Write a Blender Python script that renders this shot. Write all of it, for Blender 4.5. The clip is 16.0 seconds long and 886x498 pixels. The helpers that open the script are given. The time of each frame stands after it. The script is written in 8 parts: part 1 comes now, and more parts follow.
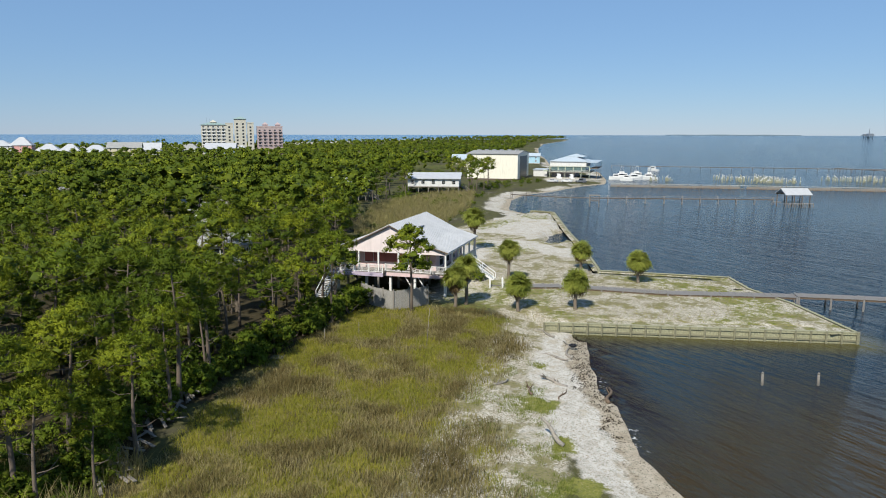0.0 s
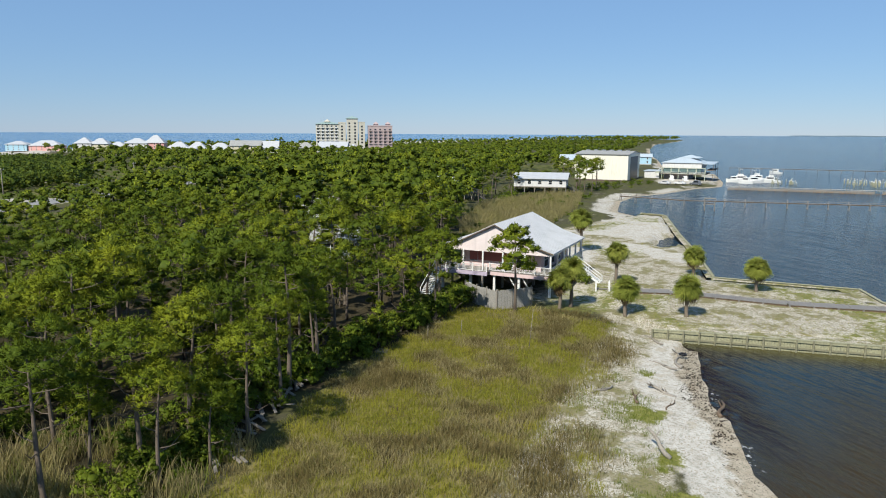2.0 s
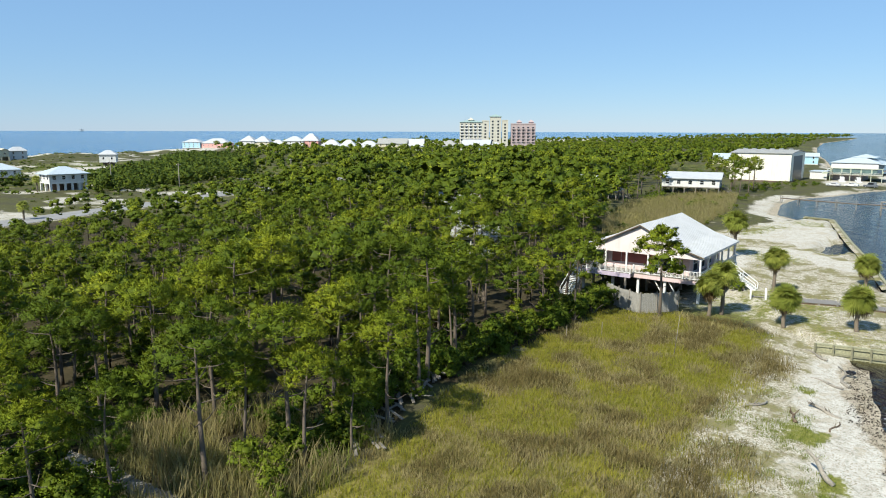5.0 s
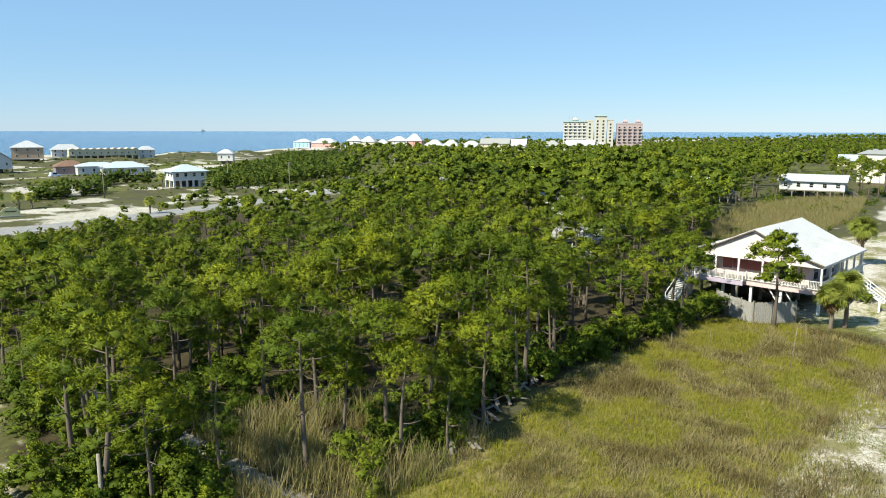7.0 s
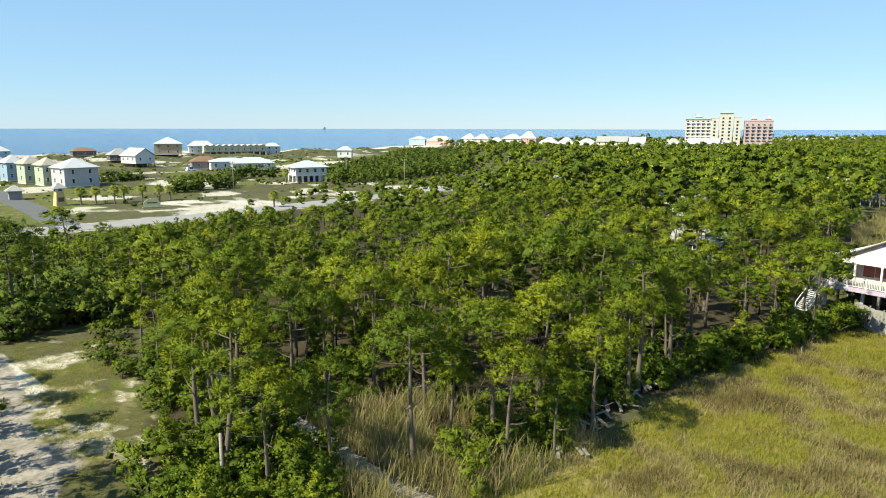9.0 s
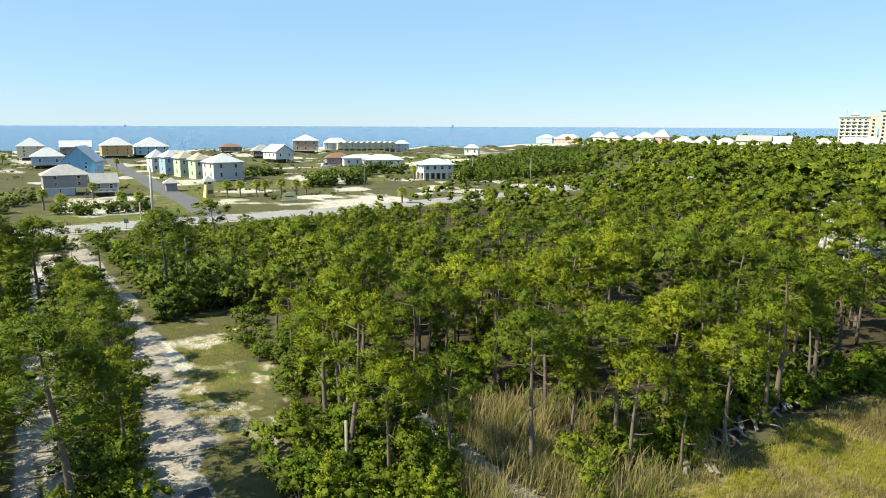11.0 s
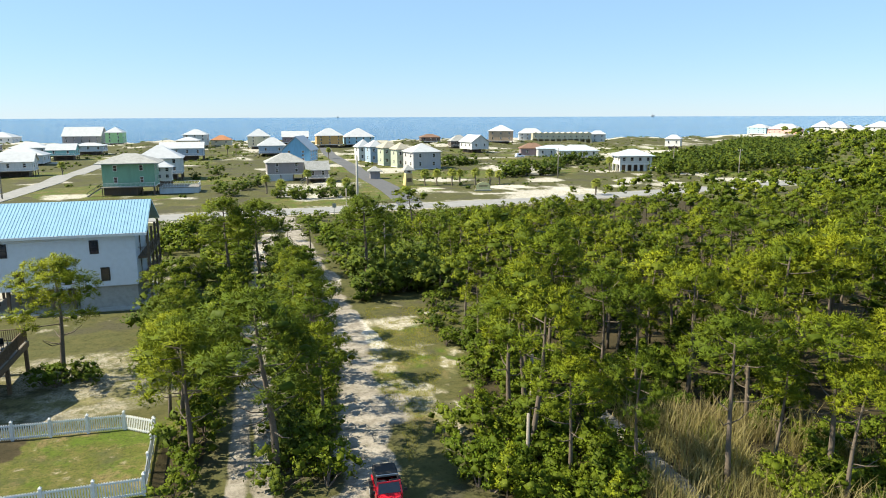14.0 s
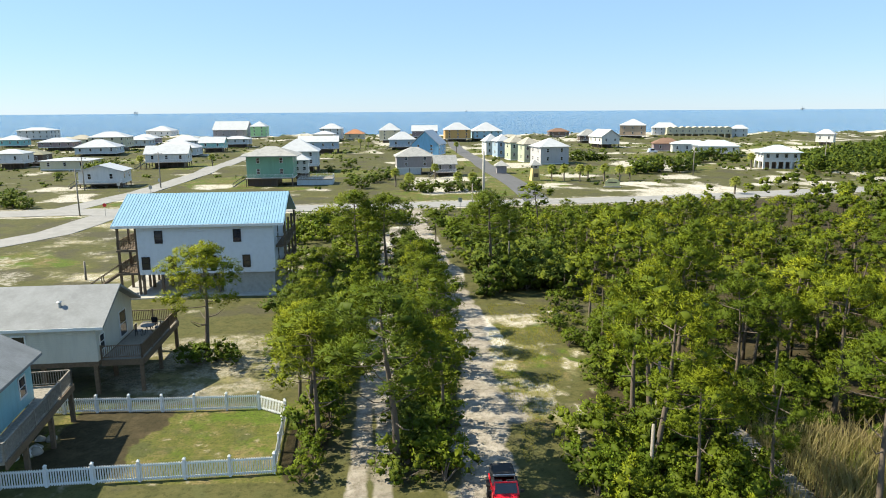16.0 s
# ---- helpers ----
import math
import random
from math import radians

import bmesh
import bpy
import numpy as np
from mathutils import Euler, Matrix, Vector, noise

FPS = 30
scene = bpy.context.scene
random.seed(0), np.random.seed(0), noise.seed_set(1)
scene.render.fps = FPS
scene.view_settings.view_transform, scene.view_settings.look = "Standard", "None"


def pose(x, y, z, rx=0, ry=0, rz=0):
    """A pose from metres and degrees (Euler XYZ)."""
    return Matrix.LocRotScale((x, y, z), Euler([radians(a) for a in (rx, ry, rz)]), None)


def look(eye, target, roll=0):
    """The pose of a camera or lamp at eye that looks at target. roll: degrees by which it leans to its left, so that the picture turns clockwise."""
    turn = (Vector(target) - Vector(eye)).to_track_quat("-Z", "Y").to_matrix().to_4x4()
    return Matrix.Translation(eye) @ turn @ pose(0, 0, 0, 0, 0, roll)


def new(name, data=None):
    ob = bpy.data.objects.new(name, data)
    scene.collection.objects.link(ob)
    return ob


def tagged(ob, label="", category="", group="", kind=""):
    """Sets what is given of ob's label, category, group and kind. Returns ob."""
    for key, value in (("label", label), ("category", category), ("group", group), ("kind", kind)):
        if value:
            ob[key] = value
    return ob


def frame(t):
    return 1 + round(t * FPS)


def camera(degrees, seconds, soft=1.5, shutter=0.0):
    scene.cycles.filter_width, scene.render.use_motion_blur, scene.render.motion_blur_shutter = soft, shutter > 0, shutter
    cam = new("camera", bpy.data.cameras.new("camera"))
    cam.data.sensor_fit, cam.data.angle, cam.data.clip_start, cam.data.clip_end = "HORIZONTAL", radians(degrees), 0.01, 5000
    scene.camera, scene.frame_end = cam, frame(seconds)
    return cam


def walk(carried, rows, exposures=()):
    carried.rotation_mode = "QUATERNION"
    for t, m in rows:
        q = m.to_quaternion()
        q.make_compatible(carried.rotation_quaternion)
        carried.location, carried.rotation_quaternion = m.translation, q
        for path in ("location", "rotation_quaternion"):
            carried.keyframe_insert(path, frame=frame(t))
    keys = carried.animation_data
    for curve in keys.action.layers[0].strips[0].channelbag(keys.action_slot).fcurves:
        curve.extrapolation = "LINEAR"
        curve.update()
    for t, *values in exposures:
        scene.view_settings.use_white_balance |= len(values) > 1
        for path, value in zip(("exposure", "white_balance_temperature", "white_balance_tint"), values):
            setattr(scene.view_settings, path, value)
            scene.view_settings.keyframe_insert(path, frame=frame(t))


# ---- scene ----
cam = camera(65.2, 16.0, soft=1.0)
PATH = [
    (0, (-0.779, 0.53, 21.042), (1.13, 1.025, 20.712), 0.1),
    (0.5, (-0.775, 0.622, 21.059), (1.114, 1.19, 20.728), 0.2),
    (1, (-0.717, 0.625, 21.048), (1.15, 1.262, 20.716), 0.1),
    (1.5, (-0.662, 0.627, 21.048), (1.176, 1.34, 20.715), 0.1),
    (2, (-0.605, 0.693, 20.973), (1.207, 1.471, 20.641), 0.3),
    (2.5, (-0.547, 0.753, 20.874), (1.24, 1.588, 20.542), 0.3),
    (3, (-0.518, 0.786, 20.823), (1.243, 1.673, 20.491), 0.3),
    (3.5, (-0.52, 0.837, 20.812), (1.212, 1.78, 20.478), 0.2),
    (4, (-0.507, 0.844, 20.828), (1.192, 1.845, 20.495), 0.2),
    (4.2, (-0.51, 0.828, 20.829), (1.173, 1.856, 20.494), 0.2),
    (6.5, (-0.24, 1.132, 20.809), (1.247, 2.425, 20.472), 0.1),
    (7, (-0.254, 1.082, 20.788), (1.182, 2.432, 20.449), 0.1),
    (7.5, (-0.22, 1.156, 20.735), (1.16, 2.563, 20.395), 0.1),
    (8, (-0.156, 1.228, 20.724), (1.163, 2.692, 20.381), 0.1),
    (8.5, (-0.088, 1.296, 20.724), (1.172, 2.81, 20.379), 0.1),
    (9, (-0.046, 1.357, 20.759), (1.152, 2.92, 20.413), 0.1),
    (9.2, (-0.049, 1.382, 20.775), (1.123, 2.965, 20.428), 0.1),
    (11.3, (-0.091, 1.593, 20.803), (0.756, 3.37, 20.448), 0.1),
    (11.5, (-0.079, 1.618, 20.803), (0.733, 3.411, 20.446), -0.0),
    (12, (-0.023, 1.689, 20.776), (0.705, 3.517, 20.415), -0.1),
    (12.5, (-0.029, 1.777, 20.728), (0.616, 3.635, 20.364), -0.1),
    (13, (0.013, 1.896, 20.696), (0.571, 3.781, 20.327), -0.1),
    (13.5, (0.064, 2.005, 20.696), (0.535, 3.913, 20.322), -0.2),
    (14, (0.099, 2.098, 20.75), (0.483, 4.024, 20.371), -0.2),
    (14.5, (0.126, 2.199, 20.817), (0.417, 4.14, 20.434), -0.3),
    (15, (0.144, 2.273, 20.899), (0.34, 4.225, 20.512), -0.3),
    (15.5, (0.144, 2.349, 20.943), (0.256, 4.307, 20.553), -0.3),
    (16, (0.117, 2.389, 20.961), (0.146, 4.35, 20.567), -0.4),
]
walk(cam, [(t, look(eye, target, roll)) for t, eye, target, roll in PATH], exposures=[(0, 0.54, 6250, 8), (3.5, 0.74, 6250, 6), (7, 1.1, 6600, 1), (9, 1.25, 6900, 0), (12.5, 1.35, 7050, 2), (16, 1.35, 7050, 4)])

# ---- light: morning sun from the left of the gulf, clear sky ----
SUN_AZ, SUN_EL = radians(-82), radians(45)
world = bpy.data.worlds.new("world")
scene.world = world
world.use_nodes = True
wn = world.node_tree
sky = wn.nodes.new("ShaderNodeTexSky")
sky.sky_type, sky.sun_disc = "NISHITA", False
sky.sun_elevation, sky.sun_rotation = SUN_EL, SUN_AZ
sky.air_density, sky.dust_density, sky.ozone_density = 1.0, 0.0, 6.0
tint = wn.nodes.new("ShaderNodeMix")
tint.data_type, tint.blend_type = "RGBA", "MIX"
tint.inputs[0].default_value, tint.inputs[7].default_value = 0.5, (3.5, 5.9, 9.9, 1)
wn.links.new(sky.outputs[0], tint.inputs[6])
wn.links.new(tint.outputs[2], wn.nodes["Background"].inputs[0])
wn.nodes["Background"].inputs[1].default_value = 0.055
sun = new("sun", bpy.data.lights.new("sun", "SUN"))
sun.data.energy, sun.data.angle, sun.data.color = 4.3, radians(0.55), (1.0, 0.92, 0.78)
sun_way = Vector((math.sin(SUN_AZ) * math.cos(SUN_EL), math.cos(SUN_AZ) * math.cos(SUN_EL), math.sin(SUN_EL)))
sun.matrix_world = look(sun_way * 100, (0, 0, 0))

# ---- materials ----


def node_mat(name):
    m = bpy.data.materials.new(name)
    m.use_nodes = True
    nt = m.node_tree
    return m, nt, nt.nodes["Principled BSDF"]


def add(nt, kind, **values):
    n = nt.nodes.new(kind)
    for key, value in values.items():
        n.inputs[key.replace("_", " ")].default_value = value
    return n


def mixed(nt, fac, a, b, blend="MIX"):
    n = nt.nodes.new("ShaderNodeMix")
    n.data_type, n.blend_type = "RGBA", blend
    for slot, v in ((0, fac), (6, a), (7, b)):
        if isinstance(v, bpy.types.NodeSocket):
            nt.links.new(v, n.inputs[slot])
        else:
            n.inputs[slot].default_value = (*v, 1) if isinstance(v, tuple) else v
    return n.outputs[2]


def maths(nt, op, a, b=0.0, clamp=False):
    n = nt.nodes.new("ShaderNodeMath")
    n.operation, n.use_clamp = op, clamp
    for slot, v in ((0, a), (1, b)):
        if isinstance(v, bpy.types.NodeSocket):
            nt.links.new(v, n.inputs[slot])
        else:
            n.inputs[slot].default_value = v
    return n.outputs[0]


def ramp(nt, fac, lo, hi):
    n = nt.nodes.new("ShaderNodeMapRange")
    n.interpolation_type = "SMOOTHSTEP"
    nt.links.new(fac, n.inputs[0])
    n.inputs[1].default_value, n.inputs[2].default_value = lo, hi
    return n.outputs[0]


def coords(nt, scale=(1, 1, 1), world_space=False, turn=None):
    m = nt.nodes.new("ShaderNodeMapping")
    if world_space:
        nt.links.new(nt.nodes.new("ShaderNodeNewGeometry").outputs["Position"], m.inputs[0])
    else:
        nt.links.new(nt.nodes.new("ShaderNodeTexCoord").outputs["Object"], m.inputs[0])
    m.inputs["Scale"].default_value = scale
    if turn is not None:
        m.vector_type = "TEXTURE"
        m.inputs["Rotation"].default_value = (0, 0, turn)
    return m.outputs[0]


def noisy(nt, vec, scale, detail=4.0, rough=0.6):
    n = add(nt, "ShaderNodeTexNoise", Scale=scale, Detail=detail, Roughness=rough)
    nt.links.new(vec, n.inputs["Vector"])
    return n.outputs["Fac"]


def bumped(nt, bsdf, height, strength, distance):
    b = add(nt, "ShaderNodeBump", Strength=strength, Distance=distance)
    nt.links.new(height, b.inputs["Height"])
    nt.links.new(b.outputs[0], bsdf.inputs["Normal"])


def dull(c, k):
    return tuple(v * k for v in c)


def plain(name, col, rough=0.6, metal=0.0, vary=0.2, scale=2.0, grain=18.0, relief=0.004, spec=0.4):
    """Paint, plastic, metal: large soft stains and fine grain."""
    m, nt, b = node_mat(name)
    v = coords(nt)
    c = mixed(nt, ramp(nt, noisy(nt, v, scale, 5), 0.35, 0.75), col, dull(col, 1 - vary))
    c = mixed(nt, ramp(nt, noisy(nt, v, grain, 2), 0.45, 0.8), c, dull(col, 1 - vary * 0.7))
    nt.links.new(c, b.inputs["Base Color"])
    b.inputs["Roughness"].default_value, b.inputs["Metallic"].default_value = rough, metal
    b.inputs["Specular IOR Level"].default_value = spec
    bumped(nt, b, noisy(nt, v, grain * 2, 2), 0.5, relief)
    return m


def siding(name, col, step=0.18):
    """Painted lap boards: a small step up the wall, with weather streaks."""
    m, nt, b = node_mat(name)
    v = coords(nt)
    c = mixed(nt, ramp(nt, noisy(nt, coords(nt, (1.5, 1.5, 0.25)), 1.3, 5), 0.4, 0.8), col, dull(col, 0.82))
    c = mixed(nt, ramp(nt, noisy(nt, v, 9, 3), 0.55, 0.8), c, dull(col, 0.88))
    nt.links.new(c, b.inputs["Base Color"])
    b.inputs["Roughness"].default_value = 0.55
    w = nt.nodes.new("ShaderNodeTexWave")
    w.wave_type, w.bands_direction, w.wave_profile = "BANDS", "Z", "SAW"
    nt.links.new(v, w.inputs["Vector"])
    w.inputs["Scale"].default_value = 0.314 / step
    bumped(nt, b, w.outputs["Fac"], 0.7, 0.012)
    return m


def shingle(name, col):
    m, nt, b = node_mat(name)
    v = coords(nt)
    c = mixed(nt, ramp(nt, noisy(nt, v, 0.8, 5), 0.35, 0.75), col, dull(col, 0.75))
    br = add(nt, "ShaderNodeTexBrick", Scale=3.2)
    nt.links.new(v, br.inputs["Vector"])
    br.inputs["Color1"].default_value, br.inputs["Color2"].default_value = (1, 1, 1, 1), (0.8, 0.8, 0.8, 1)
    br.inputs["Mortar"].default_value, br.inputs["Mortar Size"].default_value = (0.6, 0.6, 0.6, 1), 0.02
    nt.links.new(mixed(nt, 0.6, c, br.outputs["Color"], "MULTIPLY"), b.inputs["Base Color"])
    b.inputs["Roughness"].default_value = 0.85
    bumped(nt, b, noisy(nt, v, 25, 2), 0.6, 0.01)
    return m


def timber(name, col, along=(1, 1, 12), rough=0.8):
    m, nt, b = node_mat(name)
    v = coords(nt, along)
    info = nt.nodes.new("ShaderNodeObjectInfo")
    c = mixed(nt, ramp(nt, noisy(nt, v, 3.0, 6), 0.3, 0.75), col, dull(col, 0.55))
    c = mixed(nt, maths(nt, "MULTIPLY", info.outputs["Random"], 0.5), c, dull(col, 0.7))
    nt.links.new(c, b.inputs["Base Color"])
    b.inputs["Roughness"].default_value = rough
    bumped(nt, b, noisy(nt, v, 12, 3), 0.6, 0.008)
    return m


def leafy(name, light, dark, tip, through_light=0.4):
    """Leaves or needles: a colour for every leaf and every plant, and light that comes through."""
    m, nt, b = node_mat(name)
    geo = nt.nodes.new("ShaderNodeNewGeometry")
    info = nt.nodes.new("ShaderNodeObjectInfo")
    c = mixed(nt, geo.outputs["Random Per Island"], light, dark)
    tuft = noisy(nt, coords(nt, (1, 1, 1), True), 1.6, 2)
    c = mixed(nt, maths(nt, "MULTIPLY", ramp(nt, tuft, 0.45, 0.62), 0.6), c, dark)
    big = noisy(nt, coords(nt, (1, 1, 1), True), 0.16, 3)
    c = mixed(nt, maths(nt, "MULTIPLY", ramp(nt, big, 0.4, 0.7), 0.6), c, tip)
    tone = nt.nodes.new("ShaderNodeAttribute")
    tone.attribute_name = "tone"
    own = maths(nt, "FRACT", maths(nt, "ADD", info.outputs["Random"], tone.outputs["Fac"]))
    c = mixed(nt, maths(nt, "MULTIPLY", ramp(nt, own, 0.45, 0.95), 0.75), c, dark)
    c = mixed(nt, maths(nt, "MULTIPLY", ramp(nt, own, 0.35, 0.0), 0.4), c, tip)
    nt.links.new(c, b.inputs["Base Color"])
    b.inputs["Roughness"].default_value = 0.65
    b.inputs["Specular IOR Level"].default_value = 0.12
    t = nt.nodes.new("ShaderNodeBsdfTranslucent")
    nt.links.new(mixed(nt, 0.5, c, tip), t.inputs[0])
    s = nt.nodes.new("ShaderNodeMixShader")
    s.inputs[0].default_value = through_light
    nt.links.new(b.outputs[0], s.inputs[1])
    nt.links.new(t.outputs[0], s.inputs[2])
    nt.links.new(s.outputs[0], nt.nodes["Material Output"].inputs[0])
    return m


NEEDLE = leafy("pine_needles", (0.168, 0.214, 0.012), (0.052, 0.085, 0.006), (0.262, 0.285, 0.016), 0.12)
LEAF = leafy("shrub_leaves", (0.150, 0.220, 0.016), (0.066, 0.110, 0.010), (0.210, 0.250, 0.020), 0.28)
OAK = leafy("oak_leaves", (0.084, 0.129, 0.023), (0.041, 0.072, 0.015), (0.122, 0.160, 0.030), 0.35)
PALM = leafy("palm_fronds", (0.270, 0.300, 0.055), (0.180, 0.215, 0.036), (0.340, 0.345, 0.075), 0.35)
STRAW = leafy("dead_fronds", (0.172, 0.125, 0.059), (0.099, 0.066, 0.033), (0.198, 0.152, 0.079), 0.2)
MARSH = leafy("marsh_grass", (0.315, 0.315, 0.036), (0.190, 0.195, 0.024), (0.385, 0.340, 0.055), 0.5)
MARSH_DRY = leafy("dry_marsh_grass", (0.340, 0.290, 0.130), (0.205, 0.175, 0.072), (0.400, 0.340, 0.180), 0.45)
MARSH_BROWN = leafy("brown_marsh_grass", (0.205, 0.160, 0.062), (0.105, 0.088, 0.034), (0.240, 0.190, 0.078), 0.4)
REED = leafy("reeds", (0.380, 0.325, 0.165), (0.240, 0.200, 0.095), (0.277, 0.264, 0.073), 0.45)
WEED = leafy("beach_plants", (0.198, 0.244, 0.033), (0.119, 0.158, 0.026), (0.264, 0.277, 0.053), 0.45)
SEAWEED = leafy("seaweed", (0.035, 0.025, 0.018), (0.015, 0.012, 0.010), (0.05, 0.035, 0.02), 0.1)
# darker foliage colour for crown cores, standing in for shade between the leaves
SHADE_CORE = leafy("shade_core", (0.080, 0.108, 0.008), (0.048, 0.072, 0.006), (0.105, 0.125, 0.009), 0.1)
BARK = timber("pine_bark", (0.150, 0.118, 0.092), (3, 3, 8), 0.9)
DEADWOOD = timber("grey_dead_wood", (0.300, 0.270, 0.232), (4, 4, 2), 0.9)
PALM_BARK = timber("palm_bark", (0.195, 0.158, 0.120), (6, 6, 10), 0.9)
GREY_WOOD = timber("weathered_timber", (0.240, 0.217, 0.188), (2, 2, 2))
BROWN_WOOD = timber("brown_timber", (0.150, 0.105, 0.068), (2, 2, 2))
TREATED = timber("treated_timber", (0.330, 0.322, 0.205), (2, 2, 2))
OLD_POST = timber("dark_sea_wall_posts", (0.235, 0.225, 0.145), (2, 2, 2))
PIER_WOOD = timber("silvered_pier_planks", (0.255, 0.240, 0.225), (3, 3, 3))
WHITE = plain("white_paint", (0.66, 0.66, 0.65), 0.45, vary=0.08)
WHITE_ROOF = plain("white_metal_roof", (0.44, 0.45, 0.47), 0.45, vary=0.16, scale=0.6, spec=0.4)
VINYL = plain("white_vinyl", (0.66, 0.67, 0.68), 0.35, vary=0.06)
GLASS = plain("window_glass", (0.015, 0.02, 0.03), 0.06, vary=0.2, relief=0.0, spec=0.8)
CONCRETE = plain("concrete", (0.36, 0.35, 0.32), 0.85, vary=0.25)
DARK_METAL = plain("dark_metal", (0.03, 0.03, 0.035), 0.4, 0.6)
STEEL = plain("galvanised_steel", (0.45, 0.46, 0.47), 0.4, 0.8)


def ground_mat():
    m, nt, b = node_mat("ground")
    v = coords(nt, (1, 1, 1), True)
    fine, mid, big = noisy(nt, v, 7.0, 5, 0.7), noisy(nt, v, 1.1, 5, 0.65), noisy(nt, v, 0.12, 4)
    grit = noisy(nt, v, 30.0, 3, 0.7)

    def patch(lo, hi, f, a, c):
        return mixed(nt, ramp(nt, f, lo, hi), a, c)

    def weight(key, lo=0.35, hi=0.65, k=0.55):
        mess = maths(nt, "ADD", maths(nt, "MULTIPLY", mid, 0.6), maths(nt, "MULTIPLY", fine, 0.4)) if key in ("green", "sand", "marsh", "wet") else mid
        a = nt.nodes.new("ShaderNodeAttribute")
        a.attribute_name = key
        edge = maths(nt, "ADD", a.outputs["Fac"], maths(nt, "MULTIPLY", maths(nt, "SUBTRACT", mess, 0.5), 2.2 if key == "green" else 1.3 if key in ("sand", "marsh", "wet") else k))
        return ramp(nt, edge, lo, hi)

    wide = noisy(nt, v, 0.32, 5, 0.7)
    scrub = patch(0.35, 0.7, mid, (0.086, 0.082, 0.030), (0.052, 0.056, 0.018))
    scrub = patch(0.50, 0.66, wide, scrub, (0.075, 0.08, 0.03))
    scrub = patch(0.50, 0.60, big, scrub, (0.062, 0.058, 0.034))
    scrub = patch(0.62, 0.70, noisy(nt, v, 0.21, 5, 0.65), scrub, (0.26, 0.235, 0.18))
    scrub = patch(0.5, 0.75, fine, scrub, (0.070, 0.070, 0.025))
    sand = patch(0.3, 0.7, mid, (0.540, 0.515, 0.470), (0.420, 0.390, 0.340))
    sand = patch(0.53, 0.62, fine, sand, (0.290, 0.245, 0.185))
    sand = patch(0.53, 0.62, wide, sand, (0.400, 0.360, 0.290))
    wet = patch(0.4, 0.7, mid, (0.400, 0.350, 0.275), (0.290, 0.245, 0.180))
    wet = patch(0.55, 0.64, fine, wet, (0.070, 0.052, 0.040))
    thin = patch(0.40, 0.66, mid, (0.500, 0.465, 0.400), (0.340, 0.300, 0.230))
    thin = patch(0.47, 0.58, wide, thin, (0.189, 0.175, 0.077))
    thin = patch(0.48, 0.58, fine, thin, (0.200, 0.172, 0.100))
    green = patch(0.40, 0.62, mid, (0.190, 0.190, 0.042), (0.130, 0.140, 0.030))
    green = patch(0.56, 0.70, fine, green, (0.300, 0.265, 0.170))
    lawn = patch(0.35, 0.65, mid, (0.080, 0.094, 0.016), (0.125, 0.112, 0.036))
    lawn = patch(0.52, 0.60, wide, lawn, (0.175, 0.135, 0.062))
    lawn = patch(0.54, 0.64, noisy(nt, v, 0.15, 5, 0.65), lawn, (0.066, 0.072, 0.026))
    lawn = patch(0.60, 0.70, mid, lawn, (0.27, 0.235, 0.165))
    lawn = patch(0.50, 0.62, noisy(nt, v, 0.24, 4, 0.6), lawn, (0.075, 0.115, 0.012))
    lawn = patch(0.45, 0.68, fine, lawn, (0.05, 0.062, 0.015))
    mud = patch(0.4, 0.6, mid, (0.140, 0.132, 0.030), (0.225, 0.190, 0.070))
    mud = patch(0.52, 0.64, wide, mud, (0.105, 0.080, 0.035))
    duff_shade = patch(0.4, 0.7, mid, (0.036, 0.030, 0.015), (0.062, 0.048, 0.026))
    gravel = patch(0.35, 0.65, mid, (0.330, 0.298, 0.262), (0.205, 0.180, 0.150))
    gravel = patch(0.55, 0.75, grit, gravel, (0.130, 0.120, 0.100))
    c = scrub
    for key, layer in (("lawn", lawn), ("duff_shade", duff_shade), ("marsh", mud), ("thin", thin), ("sand", sand), ("green", green), ("gravel", gravel), ("wet", wet)):
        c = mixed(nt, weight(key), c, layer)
    tufty = maths(nt, "MULTIPLY", ramp(nt, noisy(nt, v, 3.2, 6, 0.78), 0.50, 0.60), 0.55)
    c = mixed(nt, tufty, c, mixed(nt, 1.0, c, (0.42, 0.46, 0.40), "MULTIPLY"))
    c = mixed(nt, maths(nt, "MULTIPLY", ramp(nt, grit, 0.4, 0.8), 0.25), c, (0.084, 0.070, 0.042))
    nt.links.new(c, b.inputs["Base Color"])
    b.inputs["Roughness"].default_value = 0.95
    b.inputs["Specular IOR Level"].default_value = 0.15
    bumped(nt, b, maths(nt, "ADD", mid, maths(nt, "MULTIPLY", fine, 0.4)), 0.6, 0.08)
    return m


